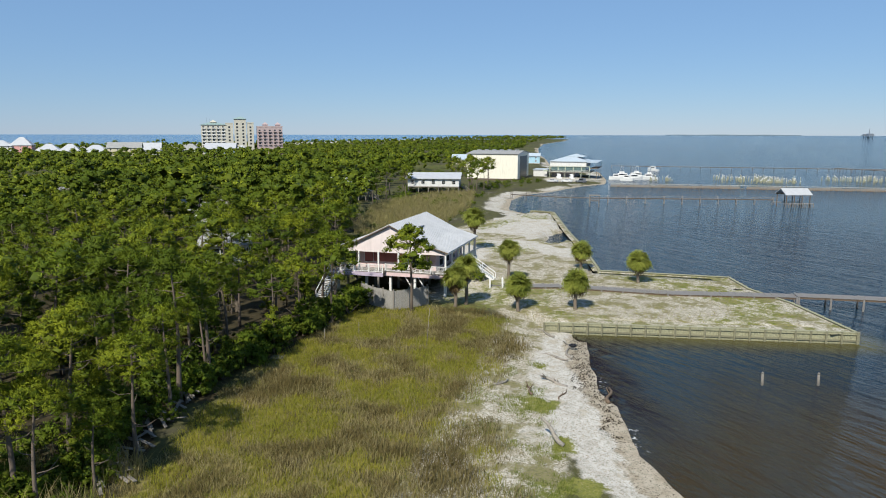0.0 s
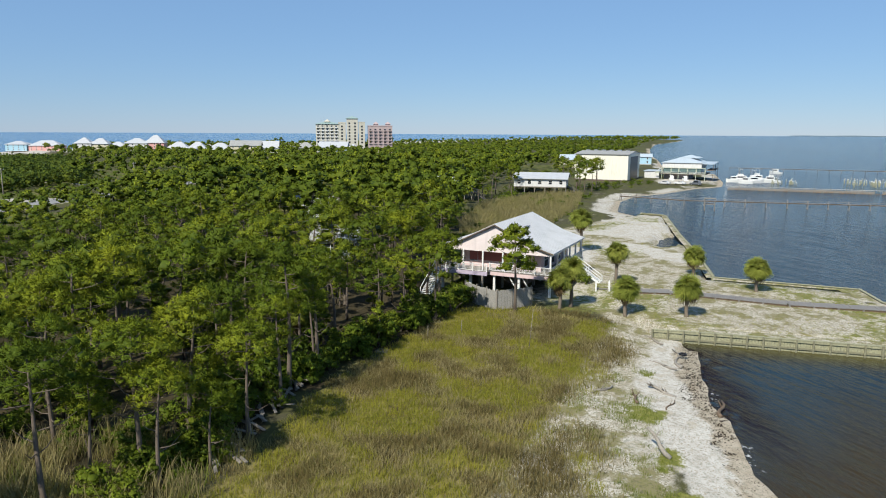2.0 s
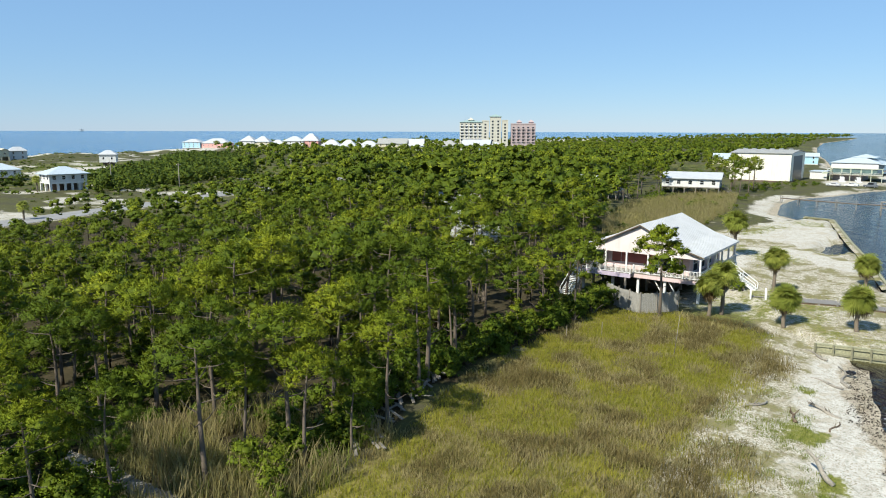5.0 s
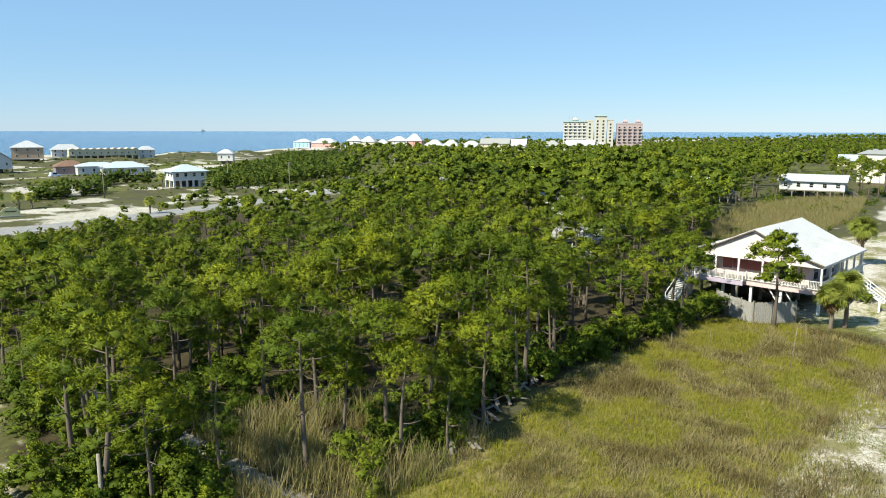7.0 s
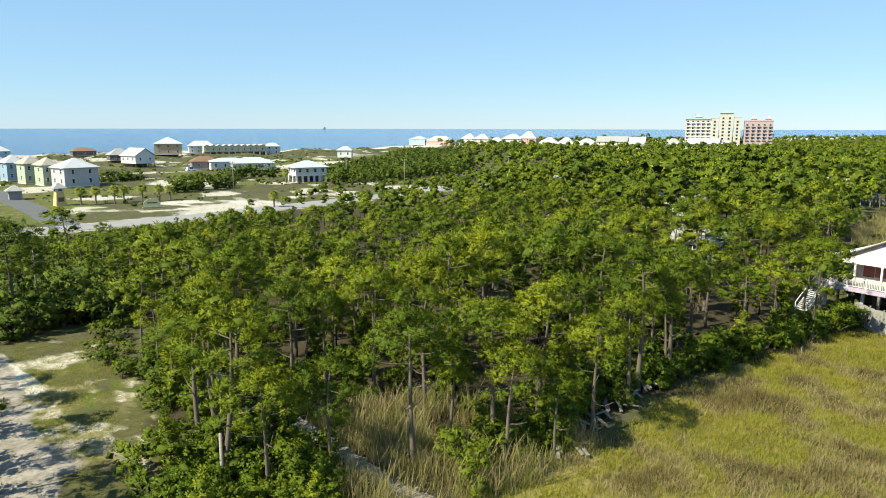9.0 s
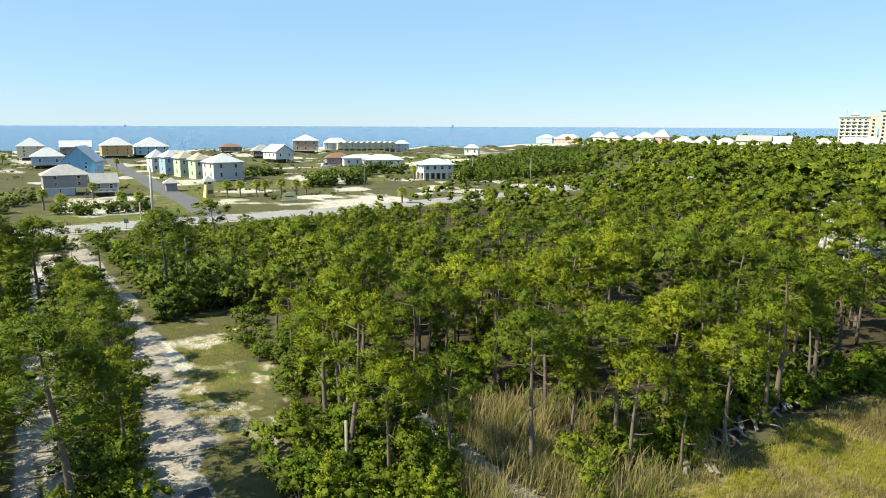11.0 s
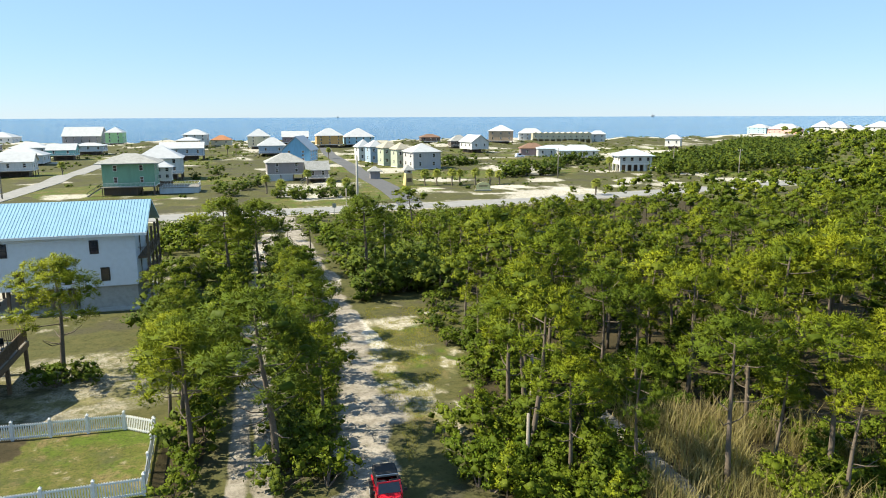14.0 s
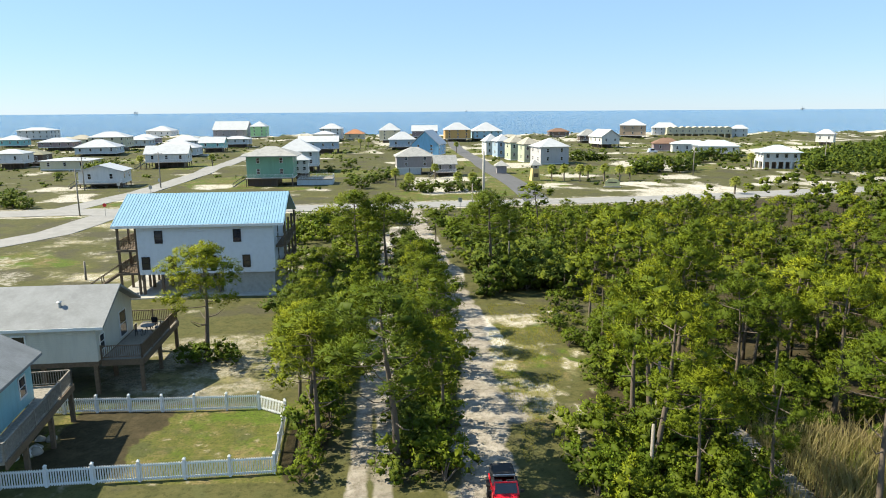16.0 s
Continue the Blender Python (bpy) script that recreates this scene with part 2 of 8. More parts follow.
def water_mat():
    """Brown over the shallows by the beach, slate in the bay, clear blue in the gulf; ripples of three sizes."""
    m, nt, b = node_mat("sea_water")
    v = coords(nt, (1, 1, 1), True)
    sep = nt.nodes.new("ShaderNodeSeparateXYZ")
    nt.links.new(v, sep.inputs[0])
    gulf = ramp(nt, sep.outputs[1], 250, 450)
    near = nt.nodes.new("ShaderNodeVectorMath")
    near.operation = "DISTANCE"
    nt.links.new(v, near.inputs[0])
    near.inputs[1].default_value = (42, -14, -0.5)
    shoal = ramp(nt, maths(nt, "ADD", near.outputs["Value"], maths(nt, "MULTIPLY", noisy(nt, v, 0.12, 3), 14.0)), 14, 36)
    bay = mixed(nt, shoal, (0.034, 0.022, 0.006), (0.008, 0.020, 0.036))
    open_bay = ramp(nt, near.outputs["Value"], 90, 190)
    bay = mixed(nt, open_bay, bay, (0.030, 0.068, 0.105))
    bay = mixed(nt, ramp(nt, noisy(nt, coords(nt, (0.004, 0.02, 1), True), 1.0, 4), 0.4, 0.65), bay, (0.022, 0.048, 0.074))
    sea = mixed(nt, ramp(nt, noisy(nt, coords(nt, (0.002, 0.012, 1), True), 1.0, 4), 0.35, 0.7), (0.012, 0.098, 0.225), (0.016, 0.120, 0.270))
    weedy = nt.nodes.new("ShaderNodeAttribute")
    weedy.attribute_name = "weed"
    olive = nt.nodes.new("ShaderNodeAttribute")
    olive.attribute_name = "olive"
    foam = nt.nodes.new("ShaderNodeAttribute")
    foam.attribute_name = "foam"
    bay = mixed(nt, olive.outputs["Fac"], bay, (0.070, 0.062, 0.016))
    patchy = maths(nt, "MULTIPLY", weedy.outputs["Fac"], ramp(nt, noisy(nt, v, 0.7, 5, 0.7), 0.32, 0.52))
    bay = mixed(nt, patchy, bay, (0.010, 0.006, 0.008))
    bay = mixed(nt, maths(nt, "MULTIPLY", foam.outputs["Fac"], ramp(nt, noisy(nt, v, 2.2, 5, 0.7), 0.56, 0.64)), bay, (0.7, 0.7, 0.7))
    nt.links.new(mixed(nt, gulf, bay, sea), b.inputs["Base Color"])
    b.inputs["Roughness"].default_value = 0.1
    b.inputs["IOR"].default_value = 1.33
    b.inputs["Specular IOR Level"].default_value = 0.32
    w1 = noisy(nt, coords(nt, (0.9, 4.5, 1), True, -0.84), 1.0, 4, 0.65)
    w2 = noisy(nt, coords(nt, (2.8, 14, 1), True, -0.78), 1.0, 4, 0.6)
    bumped(nt, b, maths(nt, "ADD", maths(nt, "MULTIPLY", w1, 1.9), maths(nt, "MULTIPLY", w2, 3.0)), 1.0, 0.6)
    return m


def asphalt_mat(name, col):
    m, nt, b = node_mat(name)
    v = coords(nt, (1, 1, 1), True)
    c = mixed(nt, ramp(nt, noisy(nt, v, 0.5, 5), 0.35, 0.7), col, dull(col, 0.8))
    c = mixed(nt, ramp(nt, noisy(nt, v, 40, 2), 0.5, 0.8), c, dull(col, 0.7))
    nt.links.new(c, b.inputs["Base Color"])
    b.inputs["Roughness"].default_value = 0.9
    bumped(nt, b, noisy(nt, v, 60, 2), 0.5, 0.01)
    return m


GROUND, WATER = ground_mat(), water_mat()
ASPHALT, ASPHALT_NEW = asphalt_mat("old_asphalt", (0.24, 0.235, 0.23)), asphalt_mat("new_asphalt", (0.09, 0.09, 0.095))

# ---- mesh tools ----


class Geo:
    """Vertices and faces of one mesh, gathered piece by piece."""

    def __init__(self):
        self.v, self.f = [], []

    def put(self, verts, faces):
        n = len(self.v)
        self.v += [tuple(p) for p in verts]
        self.f += [tuple(i + n for i in f) for f in faces]
        return self

    def box(self, x0, y0, z0, x1, y1, z1):
        p = [(x, y, z) for z in (z0, z1) for y in (y0, y1) for x in (x0, x1)]
        return self.put(p, [(0, 2, 3, 1), (4, 5, 7, 6), (0, 1, 5, 4), (2, 6, 7, 3), (0, 4, 6, 2), (1, 3, 7, 5)])

    def block(self, x0, y0, z0, x1, y1, z1, e=0.02):
        """A box with its upper edges taken off."""
        p = [(x, y, z0) for y in (y0, y1) for x in (x0, x1)] + [(x, y, z1 - e) for y in (y0, y1) for x in (x0, x1)]
        p += [(x, y, z1) for y in (y0 + e, y1 - e) for x in (x0 + e, x1 - e)]
        f = [(0, 2, 3, 1), (8, 9, 11, 10)]
        for a in (0, 4):
            f += [(a, a + 1, a + 5, a + 4), (a + 1, a + 3, a + 7, a + 5), (a + 3, a + 2, a + 6, a + 7), (a + 2, a, a + 4, a + 6)]
        return self.put(p, f)

    def beam(self, a, b, w, h):
        """A square bar from a to b."""
        a, b = Vector(a), Vector(b)
        d = (b - a).normalized()
        side = d.cross(Vector((0, 0, 1)))
        side = (side if side.length > 1e-3 else Vector((1, 0, 0))).normalized()
        up = side.cross(d)
        p = [q + side * s * w / 2 + up * u * h / 2 for q in (a, b) for u in (-1, 1) for s in (-1, 1)]
        return self.put(p, [(0, 1, 3, 2), (4, 6, 7, 5), (0, 4, 5, 1), (2, 3, 7, 6), (0, 2, 6, 4), (1, 5, 7, 3)])

    def tube(self, pts, radii, n=6, cap=True):
        pts = [Vector(p) for p in pts]
        rings = []
        for i, p in enumerate(pts):
            d = (pts[min(i + 1, len(pts) - 1)] - pts[max(i - 1, 0)]).normalized()
            s = d.cross(Vector((0.13, 0.97, 0.2))).normalized()
            u = s.cross(d)
            rings.append([p + (s * math.cos(a) + u * math.sin(a)) * radii[i] for a in (2 * math.pi * k / n for k in range(n))])
        f = [(i * n + k, i * n + (k + 1) % n, (i + 1) * n + (k + 1) % n, (i + 1) * n + k) for i in range(len(pts) - 1) for k in range(n)]
        if cap:
            f += [tuple(range(n - 1, -1, -1)), tuple((len(pts) - 1) * n + k for k in range(n))]
        return self.put([q for r in rings for q in r], f)

    def prism(self, outline, y0, y1):
        """An outline in x and z drawn along y."""
        n = len(outline)
        p = [(x, y0, z) for x, z in outline] + [(x, y1, z) for x, z in outline]
        return self.put(p, [tuple(range(n)), tuple(range(2 * n - 1, n - 1, -1))] + [(k, k + n, (k + 1) % n + n, (k + 1) % n) for k in range(n)])

    def slab(self, outline, z0, z1):
        """An outline in x and y drawn upwards."""
        n = len(outline)
        p = [(x, y, z0) for x, y in outline] + [(x, y, z1) for x, y in outline]
        return self.put(p, [tuple(range(n - 1, -1, -1)), tuple(range(n, 2 * n))] + [(k, (k + 1) % n, (k + 1) % n + n, k + n) for k in range(n)])

    def moved(self, m, start=0):
        self.v[start:] = [tuple(m @ Vector(p)) for p in self.v[start:]]
        return self

    def mesh(self, name, material, smooth=False):
        me = bpy.data.meshes.new(name)
        me.from_pydata(self.v, [], self.f)
        me.materials.append(material)
        if smooth:
            me.shade_smooth()
        return me


def part(name, geo, material, parent, label="", smooth=False):
    ob = new(name, geo if isinstance(geo, bpy.types.Mesh) else geo.mesh(name, material, smooth))
    ob.parent = parent
    return tagged(ob, label) if label else ob


def thing(name, m, label, category, group="", kind=""):
    ob = new(name)
    ob.matrix_world = m
    return tagged(ob, label, category, group, kind)


def single(name, geo, material, m, label, category, group="", kind="", smooth=False):
    ob = new(name, geo if isinstance(geo, bpy.types.Mesh) else geo.mesh(name, material, smooth))
    ob.matrix_world = m
    return tagged(ob, label, category, group, kind)


def array_mesh(name, verts, faces, material):
    """A mesh of triangles or quads from arrays."""
    me = bpy.data.meshes.new(name)
    k = faces.shape[1]
    me.vertices.add(len(verts))
    me.vertices.foreach_set("co", np.ascontiguousarray(verts, np.float32).ravel())
    me.loops.add(faces.size)
    me.loops.foreach_set("vertex_index", np.ascontiguousarray(faces, np.int32).ravel())
    me.polygons.add(len(faces))
    me.polygons.foreach_set("loop_start", np.arange(len(faces), dtype=np.int32) * k)
    me.polygons.foreach_set("loop_total", np.full(len(faces), k, np.int32))
    me.materials.append(material)
    me.update(calc_edges=True)
    return me


def inside(x, y, poly):
    x, y = np.asarray(x, float), np.asarray(y, float)
    hit = np.zeros(x.shape, bool)
    for (ax, ay), (bx, by) in zip(poly, poly[1:] + poly[:1]):
        cross = (ay > y) != (by > y)
        hit ^= cross & (x < (bx - ax) * (y - ay) / (by - ay + 1e-12) + ax)
    return hit


def depth_in(x, y, poly):
    """Metres inside an outline; negative outside."""
    x, y = np.asarray(x, float), np.asarray(y, float)
    best = np.full(x.shape, 1e9)
    for (ax, ay), (bx, by) in zip(poly, poly[1:] + poly[:1]):
        dx, dy = bx - ax, by - ay
        k = np.clip(((x - ax) * dx + (y - ay) * dy) / (dx * dx + dy * dy), 0, 1)
        best = np.minimum(best, np.hypot(x - ax - k * dx, y - ay - k * dy))
    return np.where(inside(x, y, poly), best, -best)


def along(x, y, line):
    """Metres from an open line."""
    best = np.full(np.shape(x), 1e9)
    for (ax, ay), (bx, by) in zip(line, line[1:]):
        dx, dy = bx - ax, by - ay
        k = np.clip(((x - ax) * dx + (y - ay) * dy) / (dx * dx + dy * dy), 0, 1)
        best = np.minimum(best, np.hypot(x - ax - k * dx, y - ay - k * dy))
    return best


def step(v, lo, hi):
    k = np.clip((v - lo) / (hi - lo), 0, 1)
    return k * k * (3 - 2 * k)


def waves(x, y, size, seed):
    """A cheap smooth random field of about -1 to 1."""
    rng = np.random.RandomState(seed)
    out = 0
    for k in range(6):
        a, p, s = rng.uniform(0, 6.3), rng.uniform(0, 6.3), 2 * math.pi / (size * rng.uniform(0.6, 1.7))
        out = out + np.sin((x * math.cos(a) + y * math.sin(a)) * s + p)
    return out / 3.0


def blotch(x, y, size, seed):
    """Uneven patches, from about -1 to 1."""
    out, total = 0, 0
    for k, weight in enumerate((1.0, 0.55, 0.3)):
        table = np.random.RandomState(seed + 17 * k).uniform(-1, 1, (128, 128))
        u, v = np.asarray(x) / size * 2 ** k + 500, np.asarray(y) / size * 2 ** k + 500
        i, j = np.floor(u).astype(int), np.floor(v).astype(int)
        a, b = u - i, v - j
        a, b = a * a * (3 - 2 * a), b * b * (3 - 2 * b)
        g = lambda p, q: table[p % 128, q % 128]
        out = out + weight * ((g(i, j) * (1 - a) + g(i + 1, j) * a) * (1 - b) + (g(i, j + 1) * (1 - a) + g(i + 1, j + 1) * a) * b)
    return out


# ---- the plan: x runs along the island, y across it to the gulf ----
LAND = [(-900, -60), (-40, -34), (0, -25), (25, -14), (36, -6), (42.7, -2.3), (47.4, -0.7), (53.5, 0.5), (57, 2.0), (62, 2.7),
        (68, 3.3), (73.4, 3.6), (77.1, -23.6), (89.4, -19.9), (96.5, -16.2), (103.7, -14.7), (104, 3.4), (126.6, 7.3), (146.3, 11.4), (181, 17.8),
        (183.6, 24), (193.7, 31.7), (222, 35.4), (244, 33.9), (259, 26.4), (290, 17), (305, 8), (330, 8), (400, 14), (450, 45),
        (600, 66), (715, 85), (1000, 120), (1419, 160), (2000, 165), (2500, 190), (2750, 320), (2000, 620), (1200, 700), (800, 800), (600, 740), (420, 655), (345, 580), (0, 590), (-900, 600)]
BANK = [(72.5, 8), (73.4, 3.6), (77.1, -23.6), (89.4, -19.9), (96.5, -16.2), (103.7, -14.7), (104, 3.4), (126.6, 7.3), (146.3, 11.4), (181, 17.8),
        (183.6, 24), (150, 34), (115, 38), (90, 20)]
MARSH_AREA = [(18, 8), (36.4, 7.2), (42, 9), (49, 12.6), (57, 12), (66, 11), (75, 14), (77, 22.8), (72, 29.7), (57.6, 30.5), (45, 30.5), (34, 27.5), (26.7, 28), (15, 25)]
BEACH = [(30, 3), (37.6, 2.7), (43.2, 4.4), (48.6, 5.6), (54.2, 6.6), (60, 6.6), (68.5, 6.5), (73, 5), (73.4, 2), (60, -1), (40, -8), (26, -18), (20, -8)]
FOREST = [(10, 31), (26.7, 29), (34, 29), (45, 32), (57.6, 31.5), (72, 31), (78, 36), (98, 42), (125, 52), (180, 68), (225, 84), (250, 88), (330, 92), (420, 110), (700, 108), (1000, 134), (1400, 170), (2450, 192), (2650, 320), (2500, 460),
          (1500, 480), (800, 560), (560, 620), (420, 560), (330, 420), (270, 330), (190, 250), (234, 207), (140, 182), (70, 162), (34, 152), (24, 120), (12, 104), (18.5, 74), (15, 66), (14, 60), (12, 51), (9.8, 45), (9, 38)]
ROAD_LINE = [(-300, 118), (-78, 148), (-30, 151), (10, 157), (50, 162), (137, 184), (234, 208), (420, 262)]
SIDE_ROAD = [(24.5, 160), (24, 194), (21, 240), (17.5, 300), (14, 380), (13, 440)]
LEFT_ROAD = [(-80, 148), (-76, 185), (-78, 240), (-86, 330), (-95, 420)]
NEAR_ROAD = [(-66, 148), (-66, 122), (-78, 95), (-100, 70)]
DRIVE = [(3.4, 30), (3.3, 40), (3.4, 52), (3.6, 64), (3.0, 76), (1.9, 92), (-1, 112), (-4, 146)]
TRACK = [(-3.4, 30), (-3.6, 40), (-4.2, 50), (-5.4, 72), (-7, 95), (-7, 112), (-6, 126)]


def ground_z(x, y):
    x, y = np.asarray(x, float), np.asarray(y, float)
    sd = depth_in(x, y, LAND)
    z = -0.5 + np.clip(sd, -14, 12) * 0.075
    z = np.minimum(z, 0.25 + 0.05 * waves(x, y, 9, 3))
    z = z + 0.03 * blotch(x, y, 5.0, 66) * step(-np.abs(sd), -5, -1.5) * step(-x, -72, -69)
    bank = depth_in(x, y, BANK)
    z = z - step(bank, -2.5, -0.4) * step(-sd, -2.0, -0.3) * 0.9
    back = x > 106
    z = z + step(bank, np.where(back, 0.2, 0.7), np.where(back, 1.0, 2.0)) * (0.62 - z)
    z = z - step(-np.hypot((x - 141) / 9.5, (y - 13.2) / 2.3), -1.25, -0.85) * 1.5
    far = step(np.hypot(x, y), 170, 330)
    z = z + step(sd, 15, 60) * far * np.maximum(0, waves(x, y, 46, 5)) * 0.9
    z = z + step(sd, 8, 40) * step(y, 430, 520) * (1.2 + 1.3 * waves(x, y, 25, 8))
    return z


def build_ground():
    az = np.radians(np.concatenate([np.arange(-37, 112, 0.45), np.arange(112, 323, 6.0)]))
    rad = 13.0 * 1.0155 ** np.arange(460)
    rad = np.concatenate([[0.002, 0.5, 3, 6, 9, 11], rad[rad < 4900], [4990]])
    a, r = np.meshgrid(az, rad)
    x, y = r * np.sin(a), 1 + r * np.cos(a)
    z = ground_z(x, y)
    nr, na = a.shape
    i, j = np.meshgrid(np.arange(nr - 1), np.arange(na), indexing="ij")
    k = (j + 1) % na
    faces = np.stack([i * na + j, (i + 1) * na + j, (i + 1) * na + k, i * na + k], -1).reshape(-1, 4)[:, ::-1]
    x, y, z = x.ravel(), y.ravel(), z.ravel()
    me = array_mesh("ground", np.stack([x, y, z], 1), faces, GROUND)
    w = {}
    sd = depth_in(x, y, LAND)
    w["wet"] = step(-sd - 0.7 * blotch(x, y, 2.5, 16), -3.4, -0.4) * (1 - step(depth_in(x, y, BANK), -1, 0))
    cove = step(depth_in(x, y, BEACH), -4.5, 0.5)
    beach = np.maximum.reduce([cove * np.clip(0.42 + 0.75 * step(-sd, -6.5, -3.0) + 0.42 * blotch(x, y, 3.5, 37), 0, 1), step(-np.abs(sd - 4), -6, -2) * (x > 183) * (y < 60) * (0.62 + 0.3 * blotch(x, y, 8, 38)), 0.75 * step(-np.hypot((x - 322) / 22, (y - 26) / 12), -1.2, -0.6)])
    w["green"] = np.maximum.reduce([cove * step(sd, 3, 5) * step(blotch(x, y, 3.2, 71), 0.25, 0.6) * 0.8, 0.52 * step(depth_in(x, y, BANK), 0, 3) * step(blotch(x, y, 10, 73) + 0.5 * step(-depth_in(x, y, BANK), -5, -1) + 0.15 * step(x, 106, 112) - 0.25 * step(-np.abs(y + 1), -12, -5), 0.15, 0.7),
                                    step(-np.hypot((x - 84) / 7, (y - 18) / 5), -1.4, -0.8) * 0.5])
    w["sand"] = np.maximum.reduce([beach, step(-along(x, y, TRACK), -1.6, -0.9) * step(y, 70, 82) * 0.85, step(-np.hypot((x - 2.2) / 2.2, (y - 89) / 7), -1.2, -0.6) * 0.8, step(-np.hypot((x - 12) / 4.5, (y - 71.6 - (x - 12) * 0.25) / 0.9), -1.4, -0.3) * (0.46 + 0.3 * blotch(x, y, 2, 22)), step(y, 495, 560) * 0.8, step(blotch(x, y, 9, 35) + 1.2 - np.hypot((x - 150) / 34, (y - 20) / 10), 0.1, 0.5) * (x > 105) * (x < 200),
                                   0.6 * step(blotch(x, y, 15, 21), 0.05, 0.65) * (y > 165) * (depth_in(x, y, FOREST) < 0), 0.45 * step(blotch(x, y, 9, 23), 0.35, 0.8) * (y > 85) * (y < 145) * (x < -20), 0.55 * step(-np.abs(along(x, y, ROAD_LINE) - 6.2), -2.2, -0.8) * (x < 60),
                                   step(-np.hypot((x - 5.0 + (y - 66) * 0.17) / 1.3, (y - 66) / 7.5), -1.4, -0.5) * (0.78 + 0.35 * blotch(x, y, 2, 20)), step(-np.hypot((x - 205) / 60, (y - 345) / 22), -1.2, -0.6),
                                   step(-np.hypot((x - 88) / 9, (y - 20) / 6), -1.5, -0.6) * 0.55, step(-np.hypot((x - 60) / 40, (y - 190) / 14), -1.2, -0.6) * (0.42 + 0.5 * blotch(x, y, 6, 24))])
    w["thin"] = np.maximum.reduce([step(depth_in(x, y, BANK), -5, 0.5) * (1 - 0.25 * step(x, 104, 112)), step(-np.abs(x - 46), -40, -28) * step(-np.abs(y - 8), -7, -3) * 0.9,
                                   step(-np.hypot((x + 18) / 12, (y - 58) / 9), -1.2, -0.7) * 0.5, step(-along(x, y, ROAD_LINE), -8, -5) * 0.7, step(-np.hypot((x - 8) / 5.5, (y - 58) / 20), -1.3, -0.6) * (0.44 + 0.40 * blotch(x, y, 1.6, 29)), (0.35 + 0.4 * blotch(x, y, 6, 28)) * step(-np.abs(x + 40), -34, -24) * step(-np.abs(y - 108), -36, -28)])
    w["marsh"] = step(depth_in(x, y, MARSH_AREA), -1.5, 1.0)
    # pine litter, mulch, and a dark box deepening the turquoise house's shadow by colour
    w["duff_shade"] = np.maximum(step(depth_in(x, y, FOREST) + 1.6 * blotch(x, y, 3.5, 26), -1.0, 2.2) * (1 - step(np.hypot(x, y), 150, 210)), np.maximum(step(-np.hypot((x + 8.0) / 1.3, (y - 43.5) / 5), -1.3, -0.8), step(-np.maximum(np.abs(x + 21.5) - 3.0, np.abs(y - 44) - 4.5) + 0.5 * blotch(x, y, 2, 27), -0.6, 0.4) * 0.8))
    w["gravel"] = step(-along(x, y, DRIVE) + 0.7 * blotch(x, y, 2.5, 12), -2.5, -1.0) * (0.80 + 0.28 * blotch(x, y, 4, 14))
    w["gravel"] = np.maximum(w["gravel"], (0.72 + 0.2 * blotch(x, y, 3, 19)) * step(-np.abs(along(x, y, TRACK) - 0.75), -0.95, -0.45))
    w["gravel"] = np.maximum(w["gravel"], step(-np.hypot((x - 5.5) / 2.6, (y - 49.5) / 4.5), -1.2, -0.6) * (0.55 + 0.45 * blotch(x, y, 2, 15)))
    w["lawn"] = np.maximum.reduce([step(-np.maximum(np.abs(x + 17) - 8, np.abs(y - 44) - 5), -1, 0), 0.75 * step(blotch(x, y, 30, 33), -0.3, 0.4) * (y > 95) * (y < 420),
                                   step(-np.hypot((x - 9) / 5, (y - 60) / 16), -1.2, -0.8) * (0.50 + 0.45 * blotch(x, y, 3, 34))])
    for key, value in w.items():
        me.attributes.new(key, "FLOAT", "POINT").data.foreach_set("value", value.astype(np.float32))
    me.shade_smooth()
    tagged(new("ground", me), "sandy coastal ground with scrub, marsh and dry grass", "ground", kind="structure")


build_ground()


def build_water():
    """One flat sheet, finer near the beach, with weed, shallows and foam marked on it."""
    az = np.radians(np.concatenate([np.arange(-40, 60, 8.0), np.arange(60, 112, 0.6), np.arange(112, 320, 8.0)]))
    rad = np.concatenate([[0.002, 12], 30.0 * 1.018 ** np.arange(100), [220, 300, 450, 800, 1500, 3000, 3400, 3800, 4200, 4600, 4990]])
    a, r = np.meshgrid(az, rad)
    x, y = (r * np.sin(a)).ravel(), (1 + r * np.cos(a)).ravel()
    nr, na = a.shape
    i, j = np.meshgrid(np.arange(nr - 1), np.arange(na), indexing="ij")
    k = (j + 1) % na
    faces = np.stack([i * na + j, (i + 1) * na + j, (i + 1) * na + k, i * na + k], -1).reshape(-1, 4)[:, ::-1]
    me = array_mesh("water", np.stack([x, y, -0.5 + 9.0 * step(np.hypot(x, y), 3100, 4900)], 1), faces, WATER)
    sd, bank = depth_in(x, y, LAND), depth_in(x, y, BANK)
    w = {"weed": step(sd + 1.2 * blotch(x, y, 4, 81), -5.5, -1.5) * step(x, 44, 56) * step(-x, -74, -70) * (y < 6),
         "olive": step(bank, -5, -1) * step(-x, -86, -78) * 0.9, "foam": step(-np.abs(sd + 0.4), -0.6, -0.2) * np.maximum(step(-np.abs(x - 58.5), -2.5, -1), step(-np.abs(x - 48), -2.5, -1)) * 0.8}
    for key, value in w.items():
        me.attributes.new(key, "FLOAT", "POINT").data.foreach_set("value", value.astype(np.float32))
    tagged(new("water", me), "rippled blue-grey bay and gulf water", "water", kind="structure")


build_water()


